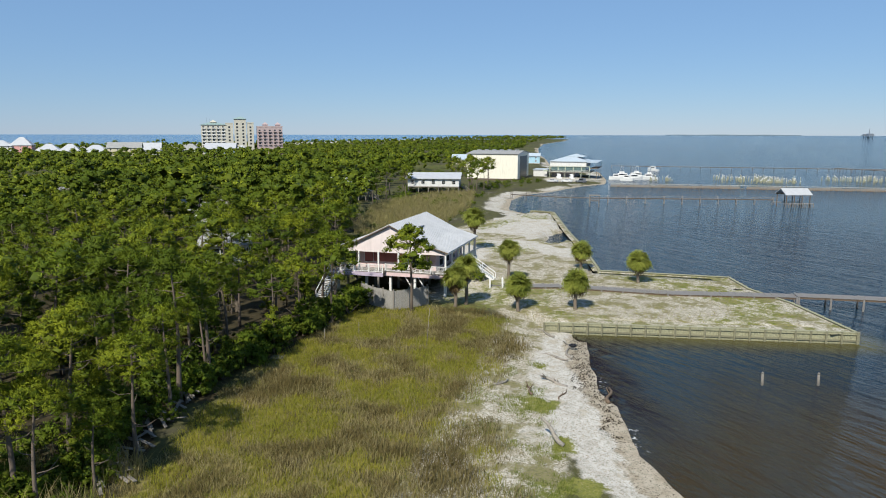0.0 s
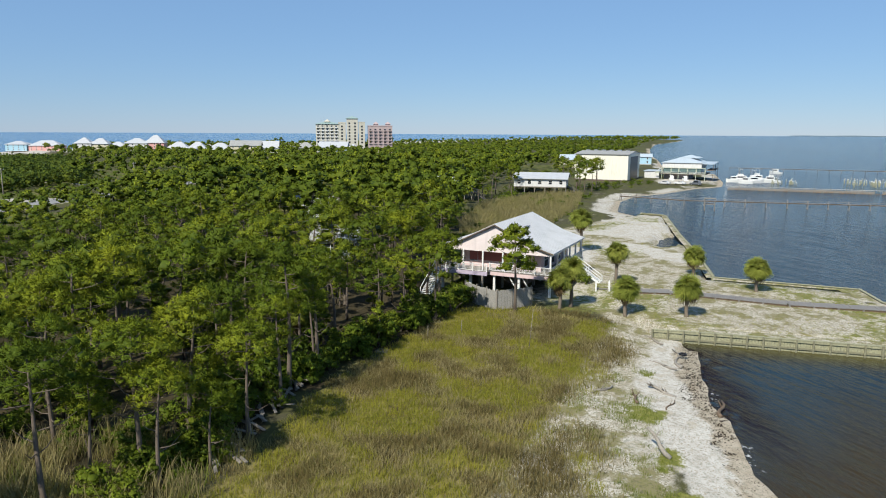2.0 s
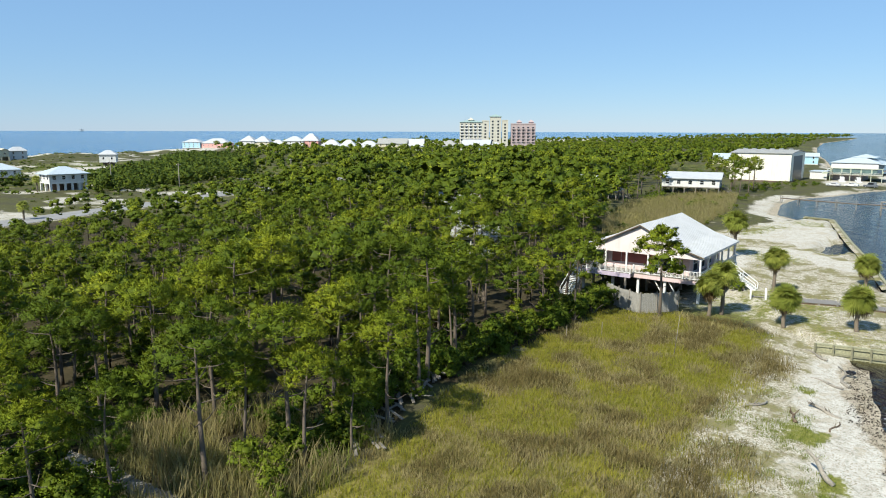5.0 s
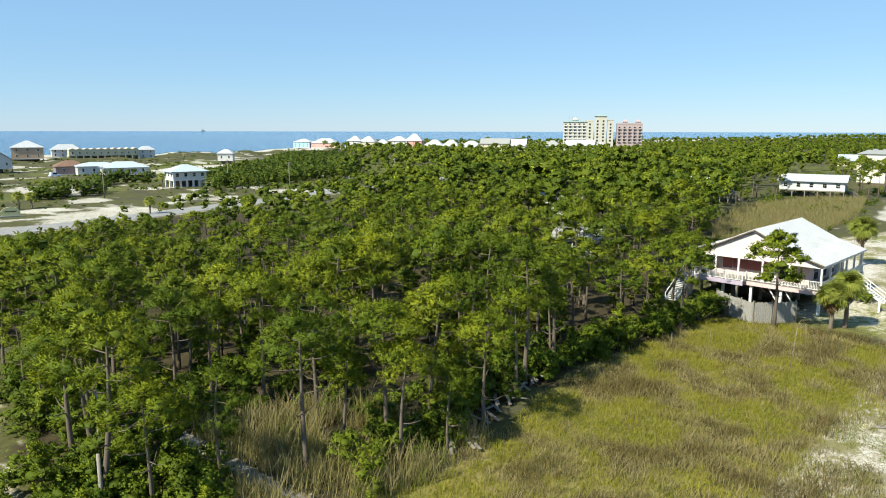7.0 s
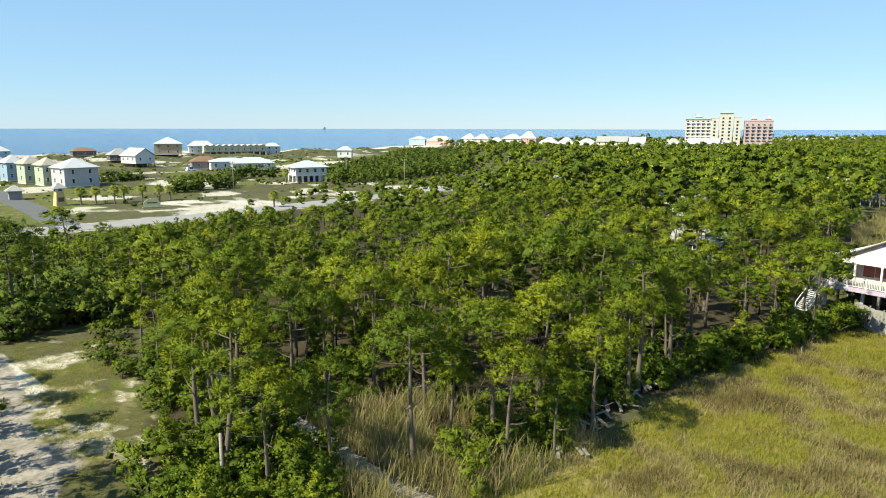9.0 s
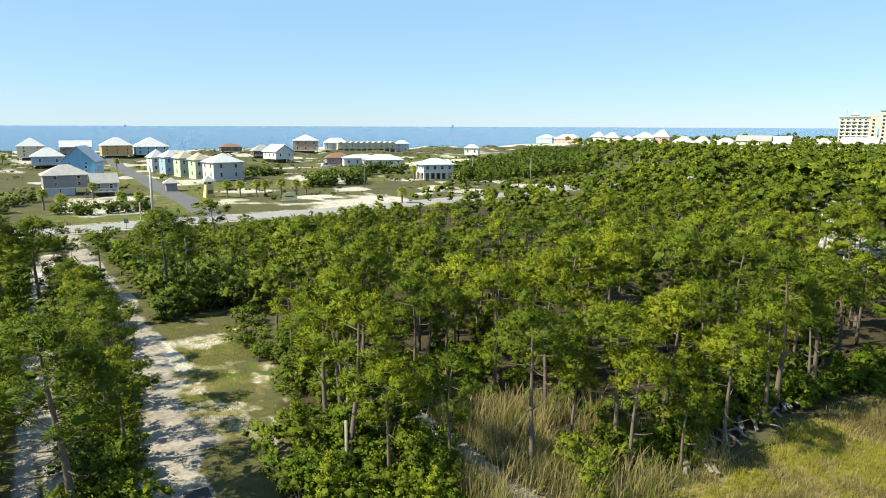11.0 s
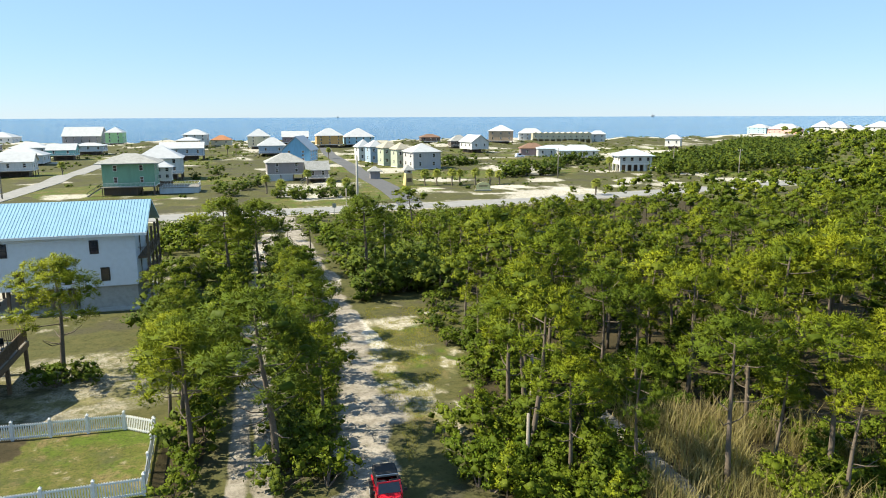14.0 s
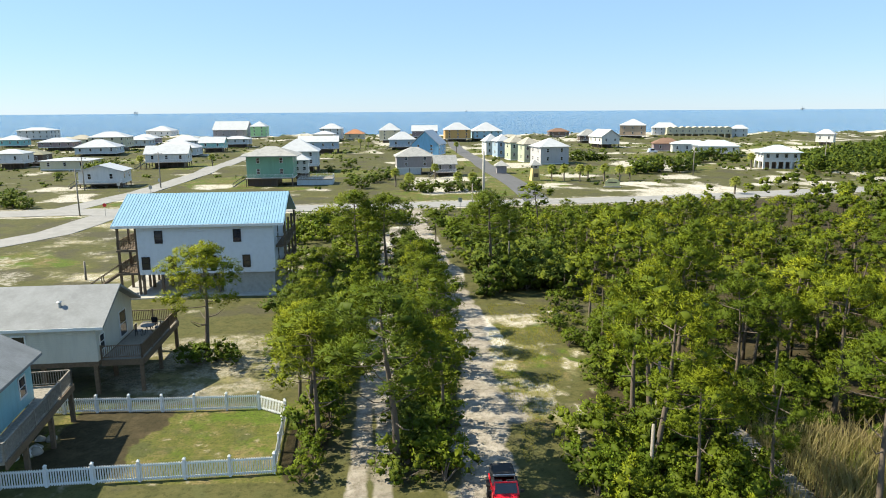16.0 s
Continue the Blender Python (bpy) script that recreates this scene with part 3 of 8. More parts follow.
def bank_edge():
    """Level sand packed behind the sea walls."""
    line = BANK[1:11]
    verts, faces = [], []
    for n, (a, b) in enumerate(zip(line, line[1:])):
        a, b = Vector((*a, 0)), Vector((*b, 0))
        d = (b - a).normalized()
        side = Vector((-d.y, d.x, 0))
        for p in (a, b):
            s = 1.0 if n < 4 else 0.35
            verts += [(*(p + side * 0.05).xy, 0.60), (*(p + side * 1.5 * s).xy, 0.645 + 0.001 * n), (*(p + side * 2.7 * s).xy, 0.55)]
        k = 6 * n
        faces += [(k, k + 3, k + 4, k + 1), (k + 1, k + 4, k + 5, k + 2)]
    me = Geo().put(verts, faces).mesh("sand_strip", GROUND)
    me.attributes.new("thin", "FLOAT", "POINT").data.foreach_set("value", np.array([1.0 if v[0] < 105 else 0.8 for v in verts], np.float32))
    me.attributes.new("green", "FLOAT", "POINT").data.foreach_set("value", np.array([0.40 if v[0] < 105 else 0.3 for v in verts], np.float32))
    tagged(new("sand_strip", me), "level sand and grass packed behind the sea wall", "ground", kind="structure")


bank_edge()


def ribbon(name, line, width, material, label, z=0.03, category="road"):
    pts = [Vector((*p, 0)) for p in line]
    fine = []
    for a, b in zip(pts, pts[1:]):
        n = max(1, int((b - a).length / 3))
        fine += [a.lerp(b, k / n) for k in range(n)]
    fine.append(pts[-1])
    dirs = [(fine[min(k + 1, len(fine) - 1)] - fine[max(k - 1, 0)]).normalized() for k in range(len(fine))]
    dirs = [sum(dirs[max(0, k - 3):k + 4], Vector()).normalized() for k in range(len(dirs))]
    verts, faces = [], []
    for p, d in zip(fine, dirs):
        side = Vector((d.y, -d.x, 0))
        for s in (-1, -0.5, 0, 0.5, 1):
            q = p + side * s * width / 2
            verts.append((q.x, q.y, 0))
    zs = ground_z([v[0] for v in verts], [v[1] for v in verts])
    top_z = [max(zs[5 * k:5 * k + 5]) + z for k in range(len(fine))]
    verts = [(v[0], v[1], top_z[n // 5]) for n, v in enumerate(verts)]
    base = [(v[0], v[1], v[2] - 0.5) for v in verts]
    n = len(verts)
    for k in range(len(fine) - 1):
        faces += [(5 * k + s, 5 * k + s + 1, 5 * k + s + 6, 5 * k + s + 5) for s in range(4)]
        faces += [(5 * k, 5 * k + 5, n + 5 * k + 5, n + 5 * k), (5 * k + 4, n + 5 * k + 4, n + 5 * k + 9, 5 * k + 9)]
    return single(name, Geo().put(verts + base, faces), material, Matrix(), label, category, kind="structure")


ribbon("road_1", ROAD_LINE, 9.5, ASPHALT, "pale weathered two-lane asphalt road", 0.06)
ribbon("road_2", SIDE_ROAD, 6.5, ASPHALT_NEW, "dark new asphalt side street", 0.05)
ribbon("road_3", LEFT_ROAD, 6.5, ASPHALT, "pale grey asphalt side street", 0.05)
ribbon("road_4", NEAR_ROAD, 7.0, ASPHALT, "pale grey asphalt street with curved mouth", 0.05)

# ---- plants ----


NORMALS = {}


def quads(name, blocks, material):
    """One mesh of quads; blocks hold corners, the rounded crown's normals at them and how many of the first quads are
    the shade-coloured core.
    """
    if not isinstance(blocks[0], tuple):
        v = np.concatenate(blocks).reshape(-1, 3)
        return array_mesh(name, v, np.arange(len(v)).reshape(-1, 4), material)
    v, n = np.concatenate([b[0] for b in blocks]), np.concatenate([b[1] for b in blocks])
    core_face = np.concatenate([np.arange(len(b[0])) < (b[2] if len(b) > 2 else 0) for b in blocks])
    flat = np.cross(v[:, 1] - v[:, 0], v[:, 2] - v[:, 0])
    turn = (flat * n.sum(1)).sum(1) < 0
    v[turn], n[turn] = v[turn][:, ::-1], n[turn][:, ::-1]
    v, n = v.reshape(-1, 3), n.reshape(-1, 3)
    me = array_mesh(name, v, np.arange(len(v)).reshape(-1, 4), material)
    if core_face.any():
        me.materials.append(SHADE_CORE)
        me.polygons.foreach_set("material_index", core_face.astype(np.int32))
    soften(me, n)
    NORMALS[me.name] = n
    return me


def soften(me, n):
    """Shades a crown as one rounded mass."""
    me.shade_smooth()
    me.normals_split_custom_set_from_vertices(n.tolist())


def unit(v):
    return v / (np.linalg.norm(v, axis=-1, keepdims=True) + 1e-9)


def pad(rng, centre, radii, tufts, needles, leaf, width, stand=0.6, core=0.45, hub=None, droop=0.0):
    """A cushion of foliage: brushes of needles or leaves on a flattened mass, fuller above, as quads with their normals."""
    centre, radii = np.asarray(centre, float), np.asarray(radii, float)
    d = rng.normal(size=(tufts, 3))
    d[:, 2] = d[:, 2] * 0.75 + 0.35
    d = np.repeat(unit(d), needles, 0)
    m = len(d)
    root = centre + d * radii * np.repeat(rng.uniform(0.62, 0.95, (tufts, 1)), needles, 0)
    root = root + rng.normal(size=(m, 3)) * leaf * 0.22
    way = unit(stand * (d * (1, 1, 0.7) + (0, 0, 0.25)) + rng.normal(size=(m, 3)) * (0.30 + 0.5 * (1 - stand)) - (0, 0, droop))
    side = unit(np.cross(way, rng.normal(size=(m, 3)))) * width * 0.5
    size = leaf * rng.uniform(0.65, 1.2, (m, 1))
    waist = root + way * size * 0.5
    q = np.stack([root, waist + side, root + way * size, waist - side], 1)
    # inner block, drawn in the darker colour as shade inside the cushion
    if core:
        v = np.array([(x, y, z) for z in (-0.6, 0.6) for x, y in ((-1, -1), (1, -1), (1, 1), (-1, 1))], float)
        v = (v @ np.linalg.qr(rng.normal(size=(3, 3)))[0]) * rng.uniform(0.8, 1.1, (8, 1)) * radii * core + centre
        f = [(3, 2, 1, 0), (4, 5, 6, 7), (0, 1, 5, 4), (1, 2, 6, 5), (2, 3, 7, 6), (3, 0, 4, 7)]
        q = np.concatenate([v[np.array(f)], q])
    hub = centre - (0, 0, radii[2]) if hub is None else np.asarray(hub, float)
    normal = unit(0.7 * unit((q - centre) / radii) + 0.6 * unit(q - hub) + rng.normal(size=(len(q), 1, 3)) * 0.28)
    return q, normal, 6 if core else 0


def pine_meshes(seed, height, limbs, pads, tufts, needles, leaf, width, low=0.5, lean=0.4, wide=1.0, bare=2, size=0.078, stand=0.6, cone=0.0, core=0.45):
    """Trunk with rising limbs, and a rounded, open crown of flat needle cushions at the limbs' ends; a slash pine."""
    rng = np.random.RandomState(seed)
    wood, crown = Geo(), []
    bend = rng.normal(size=2) * lean
    spine = lambda k: np.array([bend[0] * k * k + 0.12 * math.sin(5 * k + seed), bend[1] * k * k + 0.12 * math.cos(4 * k + seed), height * k])
    ks = np.linspace(0, 0.95, 8)
    r0 = 0.0125 * height + 0.03
    wood.tube([spine(k) - (0, 0, 0.3 if k == 0 else 0) for k in ks], [r0 * (1.25 - 1.05 * k) if k else r0 * 1.5 for k in ks], 7)
    middle = spine((low + 1) / 2) - (0, 0, 0.1 * height)
    for n in range(limbs + bare):
        dead = n >= limbs
        u = rng.uniform(0, 0.1) if dead else ((n + rng.uniform(0.1, 0.9)) / limbs) ** 0.8
        k = rng.uniform(0.25, low) if dead else low + (0.94 - low) * u
        shape = math.sqrt(max(0.05, 1 - (u * 1.02) ** 2.2)) * (0.72 + 0.5 * min(1, u * 3)) * (1 - cone) + cone * (1.05 - u)
        reach = wide * height * 0.205 * shape * rng.uniform(0.6, 1.15)
        a = 2.4 * n + rng.uniform(-0.5, 0.5)
        out = np.array([math.cos(a), math.sin(a), 0])
        p0 = spine(k)
        lift = rng.uniform(0.15, 0.5) * reach
        p1, p2 = p0 + out * reach * 0.55 + (0, 0, lift * 0.2), p0 + out * reach + (0, 0, lift)
        wood.tube([p0, p1, p2], [r0 * 0.36 * (1.1 - 0.6 * k), r0 * 0.24, r0 * 0.09], 4, False)
        if dead:
            continue
        for c in range(pads):
            r = size * height * rng.uniform(0.75, 1.25) * (1.0 if c == 0 else 0.72) * (1 - 0.45 * cone * u)
            way = a + (0 if c == 0 else (-1) ** c * rng.uniform(0.7, 1.3))
            p = p2 if c == 0 else p1 * 0.6 + p2 * 0.4 + np.array([math.cos(way), math.sin(way), 0]) * reach * 0.45
            p = p + (0, 0, 0.25 * r + rng.normal() * 0.15 * r)
            crown.append(pad(rng, p, (r, r, r * rng.uniform(0.5, 0.72)), tufts, needles, leaf, width, stand, core, middle))
    for c in range(2):
        r = size * height * rng.uniform(0.7, 1.0) * (1 - 0.5 * cone)
        crown.append(pad(rng, spine(0.96) + rng.normal(size=3) * (0.3 * r, 0.3 * r, 0.2 * r), (r, r, r * 0.7), tufts, needles, leaf, width, stand, core, middle))
    return wood.mesh("trunk", BARK, True), quads("crown", crown, NEEDLE)


def shrub_mesh(seed, size, tall, clumps, leaves, leaf, material, name="shrub"):
    """Stems and lobes of small leaves, dense to the ground."""
    rng = np.random.RandomState(seed)
    lumps = []
    lobes = rng.normal(size=(5, 3)) * (0.45 * size, 0.45 * size, 0) + (0, 0, tall * 0.5)
    for c in range(clumps):
        d = unit(rng.normal(size=3))
        d[2] = d[2] * 0.95 + 0.12
        q = lobes[c % 5] + d * (0.55 * size, 0.55 * size, 0.5 * tall) * rng.uniform(0.7, 1.05)
        q[2] = max(q[2], 0.12)
        r = size * rng.uniform(0.26, 0.4)
        lumps.append(pad(rng, q, (r, r, r * 0.85), max(1, leaves // 3), 3, leaf, leaf * 0.6, 0.35, 0.40, (0, 0, tall * 0.2)))
    wood = Geo()
    for q in lobes:
        wood.tube([(0, 0, -0.2), tuple(q * (0.5, 0.5, 0.6)), tuple(q * (1, 1, 1.1))], [0.06, 0.04, 0.015], 4, False)
    return wood.mesh("stem", BARK), quads(name, lumps, material)


def join_many(name, kinds, places, label, category, materials):
    """Many plants as one mesh: kinds are pairs of vertex and face arrays; places rows of kind, x, y, z, size, turn."""
    vs, fs, mats, n, ns, tones = [], [], [], 0, [], []
    rng = np.random.RandomState(len(places))
    for k, x, y, z, s, a in places:
        for verts, faces, mat, normal in kinds[int(k)]:
            c, q = math.cos(a) * s, math.sin(a) * s
            vs.append(np.stack([x + verts[:, 0] * c - verts[:, 1] * q, y + verts[:, 0] * q + verts[:, 1] * c, z + verts[:, 2] * s], 1))
            fs.append(faces + n)
            c, q = math.cos(a), math.sin(a)
            if normal is not None:
                ns.append(np.stack([normal[:, 0] * c - normal[:, 1] * q, normal[:, 0] * q + normal[:, 1] * c, normal[:, 2]], 1))
            tones.append(np.full(len(verts), rng.uniform()))
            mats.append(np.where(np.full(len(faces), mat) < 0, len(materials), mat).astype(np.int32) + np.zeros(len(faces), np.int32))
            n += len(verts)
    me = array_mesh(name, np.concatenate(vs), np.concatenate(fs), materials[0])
    for m in [*materials[1:], SHADE_CORE]:
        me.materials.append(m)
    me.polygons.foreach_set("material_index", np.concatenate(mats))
    me.attributes.new("tone", "FLOAT", "POINT").data.foreach_set("value", np.concatenate(tones).astype(np.float32))
    if ns:
        soften(me, np.concatenate(ns))
    return tagged(new(name, me), label, category, kind="stuff")


def arrays(me, mat=0):
    """Vertices and quads of a mesh; a triangle or a larger face is left out."""
    v = np.empty(len(me.vertices) * 3, np.float32)
    me.vertices.foreach_get("co", v)
    f = np.array([p.vertices[:] for p in me.polygons if len(p.vertices) == 4])
    v = v.reshape(-1, 3)
    n = NORMALS.get(me.name)
    if len(me.materials) > 1:
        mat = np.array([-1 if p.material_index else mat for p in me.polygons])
    return v, f, mat, (unit(v * (1, 1, 0) + (0, 0, 1e-3)) if n is None else n)


def scatter(poly, spacing, seed, keep=lambda x, y: np.ones(len(x), bool), near=0.0, far=1e9):
    """Loose, even places inside an outline."""
    rng = np.random.RandomState(seed)
    xs, ys = [p[0] for p in poly], [p[1] for p in poly]
    gx, gy = np.meshgrid(np.arange(min(xs), max(xs), spacing), np.arange(min(ys), max(ys), spacing))
    x = gx.ravel() + rng.uniform(-0.5, 0.5, gx.size) * spacing
    y = gy.ravel() + rng.uniform(-0.5, 0.5, gx.size) * spacing
    d = np.hypot(x, y)
    ok = inside(x, y, poly) & (d >= near) & (d < far) & keep(x, y)
    az = np.degrees(np.arctan2(x, y))
    ok &= (az > -40) & (az < 113)
    return x[ok], y[ok]


PLANK_WALK = [(19.4, 44), (19.6, 41), (19.8, 36), (20.4, 31), (21.5, 27)]


def open_ground(x, y):
    """No trees on roads, drives, plots and in the clearings of the wood."""
    ok = (along(x, y, PLANK_WALK) > 1.3) & (along(x, y, ROAD_LINE) > 9) & (along(x, y, SIDE_ROAD) > 6) & (along(x, y, DRIVE) > 2.8)
    for cx, cy, rx, ry in ((24, 38, 4, 4), (36, 40, 3, 3), (44, 42, 3.5, 2.5), (88, 50, 5, 5), (64, 62, 2, 2), (88, 56, 3, 3), (130, 86, 3, 3), (215, 80, 12, 8), (242, 66, 14, 9), (110, 128, 6, 5), (330, 80, 26, 18), (170, 150, 8, 6)):
        ok &= np.hypot((x - cx) / rx, (y - cy) / ry) > 1
    ok &= along(x, y, [(425, 618), (440, 530), (488, 500), (478, 420), (520, 395), (570, 375), (580, 335), (640, 340)]) > 17
    return ok


def wood_height(x, y):
    """The wood is low towards the road and the beach, and uneven everywhere."""
    r, az = np.hypot(x, y), np.degrees(np.arctan2(x, y))
    low = 1 - step(r, 95, 160) * 0.32 * (1 - step(az, 30, 44))
    return low * (1 - step(r, 50, 90) * (0.30 - 0.20 * step(az, 30, 55))) * (1 + 0.16 * blotch(x, y, 14, 91))


# single pines that stand out at the edge of the wood and in it: place, height and kind
KEY_PINES = ((13.1, 44.4, 10.7, 1), (14.2, 44.9, 11.1, 4), (12.8, 38.9, 11.2, 1), (13.9, 35.5, 7.8, 3), (25.5, 54.0, 7.8, 2), (26.9, 45.6, 10.2, 5), (48.2, 72.3, 8.9, 3),
             (28.4, 40.8, 9.5, 0), (28.1, 33.0, 10.2, 3), (27.6, 30.9, 7.9, 5), (34.0, 34.4, 10.3, 2), (30.6, 29.7, 5.8, 5), (48.5, 41.1, 11.2, 0), (43.8, 33.2, 11.8, 4), (47.8, 33.3, 11.0, 1),
             (58.3, 38.1, 9.4, 2), (26.7, 35.3, 7.2, 4), (84.7, 42.2, 10.7, 1), (80.2, 42.7, 10.3, 3), (76.4, 42.8, 10.2, 4), (29.5, 49.5, 9.0, 3), (40.2, 36.9, 9.4, 3), (74.6, 33.6, 9.6, 5), (83.0, 52.5, 10.0, 2), (85.0, 60.5, 9.5, 0), (79.5, 50.5, 9.8, 3))


def away_from_keys(x, y):
    gap = np.full(len(x), 1e9)
    for kx, ky, h, kind in KEY_PINES:
        gap = np.minimum(gap, np.hypot(x - kx, y - ky))
    return open_ground(x, y) & (gap > 3.0)


def build_woods():
    rng = np.random.RandomState(77)
    near = [pine_meshes(s, 10.0, limbs, 3, 18, 12, 0.29, 0.042, low, 0.5, wide, 4, 0.085, core=0.32) for s, low, wide, limbs in ((1, 0.5, 1.1, 10), (2, 0.55, 1.0, 9), (3, 0.45, 1.2, 12), (4, 0.6, 1.2, 10), (5, 0.52, 0.9, 8), (6, 0.64, 1.15, 9))]
    mid = [pine_meshes(s, 10.0, limbs, 3, 11, 6, 0.38, 0.080, low, 0.5, wide, 2, 0.092, core=0.45) for s, low, wide, limbs in ((11, 0.48, 1.1, 9), (12, 0.54, 1.1, 9), (13, 0.44, 1.2, 10), (14, 0.6, 1.2, 9))]
    young = [pine_meshes(s, 10.0, limbs, 2, 10, 5, 0.55, 0.16, 0.12, 0.4, 0.85, 0, 0.12, core=0.6, cone=0.6) for s, limbs in ((7, 9), (8, 11), (9, 10))]
    light = [pine_meshes(s, 10.0, 8, 2, 10, 3, 0.46, 0.22, low, 0.5, 1.0, 1, 0.105, 0.5, 0.0, 0.62) for s, low in ((15, 0.48), (16, 0.52), (17, 0.48), (18, 0.58))]
    far = [pine_meshes(s, 10.0, 6, 1, 15, 1, 0.75, 0.42, 0.5, 0.3, wide, 0, 0.14, 0.45, 0.0, 0.62) for s, wide in ((21, 1.0), (22, 0.9), (23, 1.1))]
    last = [pine_meshes(s, 10.0, 4, 1, 9, 1, 1.1, 0.8, 0.55, 0.2, 1.0, 0, 0.18, 0.35, 0.0, 0.65) for s in (24, 25, 26)]
    label = "slash pine with a bare grey-brown trunk and open needle crown"

    def stand(x, y, z, s, kind, stretch):
        t = thing("pine_tree", Matrix.Translation((x, y, z - 0.05)) @ pose(0, 0, 0, rng.normal() * 2, rng.normal() * 2, rng.uniform(0, 360)) @ Matrix.Diagonal((s * stretch, s, s, 1)), label, "tree", "pines of the wood")
        part("trunk", kind[0], None, t), part("crown", kind[1], None, t)

    for x, y, h, kind in KEY_PINES:
        stand(x, y, float(ground_z(x, y)), h / 10.2, near[kind], 1.0)
    x, y = scatter(FOREST, 5.0, 5, away_from_keys, 0, 165)
    order = np.argsort(np.hypot(x, y))
    x, y = x[order], y[order]
    hs = np.clip(rng.normal(0.94, 0.2, len(x)), 0.5, 1.25)
    hs = hs * wood_height(x, y)
    az, far_off = np.degrees(np.arctan2(x, y)), np.hypot(x, y)
    by_road = np.maximum(0.18, 1.9 * (1 - far_off / 158) + 0.30 * step(az, 11, 24))
    hs = np.where((az < 27) & (far_off > 85), np.minimum(hs, by_road * rng.uniform(0.7, 1.1, len(x))), hs)
    zs = ground_z(x, y)
    single_trees = 300 - len(KEY_PINES)
    for k in range(single_trees):
        stand(x[k], y[k], zs[k], hs[k], near[rng.randint(len(near))] if np.hypot(x[k], y[k]) < 62 else mid[rng.randint(len(mid))], rng.uniform(0.85, 1.1))
    rows = [(rng.randint(4), x[k], y[k], zs[k], hs[k], rng.uniform(0, 6.3)) for k in range(single_trees, len(x))]
    kinds = [[arrays(t, 1), arrays(c, 0)] for t, c in light]
    join_many("pine_wood", kinds, rows, "dense stand of slash pines behind the nearest trees", "trees", [NEEDLE, BARK])
    kinds = [[arrays(c, 0)] for t, c in far] + [[arrays(c, 0)] for t, c in last]
    rows = []
    for spacing, seed, r0, r1, size, first in ((5.4, 6, 165, 300, 0.95, 0), (7.0, 7, 300, 420, 0.74, 3), (9.0, 8, 420, 900, 0.62, 3), (16.0, 9, 900, 1500, 0.7, 3), (24.0, 10, 1500, 2800, 0.95, 3)):
        x, y = scatter(FOREST, spacing, seed, open_ground, r0, r1)
        rows += [(first + rng.randint(3), px, py, pz, rng.normal(size, size * 0.16) * (wh if r1 < 900 else 1), rng.uniform(0, 6.3)) for px, py, pz, wh in zip(x, y, ground_z(x, y), wood_height(x, y))]
    join_many("far_wood", kinds, rows, "wide pine wood reaching along the island", "trees", [NEEDLE, BARK])
    # young trees between the tall ones
    x, y = scatter(FOREST, 5.2, 25, lambda a, b: open_ground(a, b) & (np.hypot((a - 24) / 9, (b - 34) / 8) > 1), 0, 100)
    rows = [(rng.randint(3), px, py, pz, rng.uniform(0.26, 0.55), rng.uniform(0, 6.3)) for px, py, pz in zip(x, y, ground_z(x, y))]
    join_many("young_pines", [[arrays(t, 1), arrays(c, 0)] for t, c in young], rows, "young bushy pines growing up between the tall trunks", "trees", [NEEDLE, BARK])
    # undergrowth
    low = [shrub_mesh(s, 1.5, 2.1, 20, 42, 0.15, LEAF) for s in (31, 32, 33)]
    kinds = [[arrays(c, 0)] for t, c in low]
    x, y = scatter(FOREST, 2.5, 15, open_ground, 0, 74)
    thin_out = rng.uniform(size=len(x)) < np.where(np.hypot(x, y) < 62, 1.0, 0.55)
    x, y = x[thin_out], y[thin_out]
    rows = [(rng.randint(3), px, py, pz, rng.uniform(0.5, 1.2), rng.uniform(0, 6.3)) for px, py, pz in zip(x, y, ground_z(x, y))]
    join_many("undergrowth", kinds, rows, "low leafy bushes on the floor of the wood", "bushes", [LEAF])
    return near, mid, far


NEAR_PINES, MID_PINES, FAR_PINES = build_woods()


def pine_at(x, y, height, seed, kind=None, turn=None, wide=1.0):
    trunk, crown = kind or (NEAR_PINES if y < 95 else MID_PINES)[seed % 4]
    s = height / 10.0
    t = thing("pine_tree", pose(x, y, float(ground_z(x, y)) - 0.05, 0, 0, turn if turn is not None else seed * 67) @ Matrix.Diagonal((s * wide, s * wide, s, 1)),
              "tall slash pine beside the sandy drive", "tree", "pines by the drive")
    part("trunk", trunk, None, t), part("crown", crown, None, t)


# pines between the sandy track, the drive and the plots
DRIVE_PINES = ((-2.3, 40.2, 11.0), (-7.3, 42.8, 8.6), (-8.2, 46.5, 8.2), (-19.1, 59, 9.9), (-9.4, 89, 10.5), (-6.1, 92, 10.0), (6.8, 82.7, 11.2),
               (-9.5, 53, 6.6), (-11.4, 60, 6.2), (0.3, 54.5, 8.0), (-14.8, 74, 6.0), (-12.5, 80, 5.4), (-9.6, 49.5, 7.2), (-10.2, 56, 6.8), (-10.6, 63, 6.0), (-12.5, 67, 5.8), (-12, 72, 5.4), (-0.2, 49.5, 8.0), (0.2, 60, 7.8), (0.6, 45.5, 7.6), (-0.1, 66, 7.4), (-1.4, 72, 6.4), (-2.0, 78, 6.2), (-2.4, 84, 6.0))
BROAD = [pine_meshes(s, 10.0, 15, 3, 20, 14, 0.29, 0.040, low, 0.6, 1.15, 4, 0.092, core=0.26) for s, low in ((95, 0.38), (96, 0.42))]
for n, (x, y, h) in enumerate(DRIVE_PINES):
    pine_at(x, y, h, n, BROAD[n % 2] if n < 8 else None, wide=1.2 if n < 8 else 1.0)
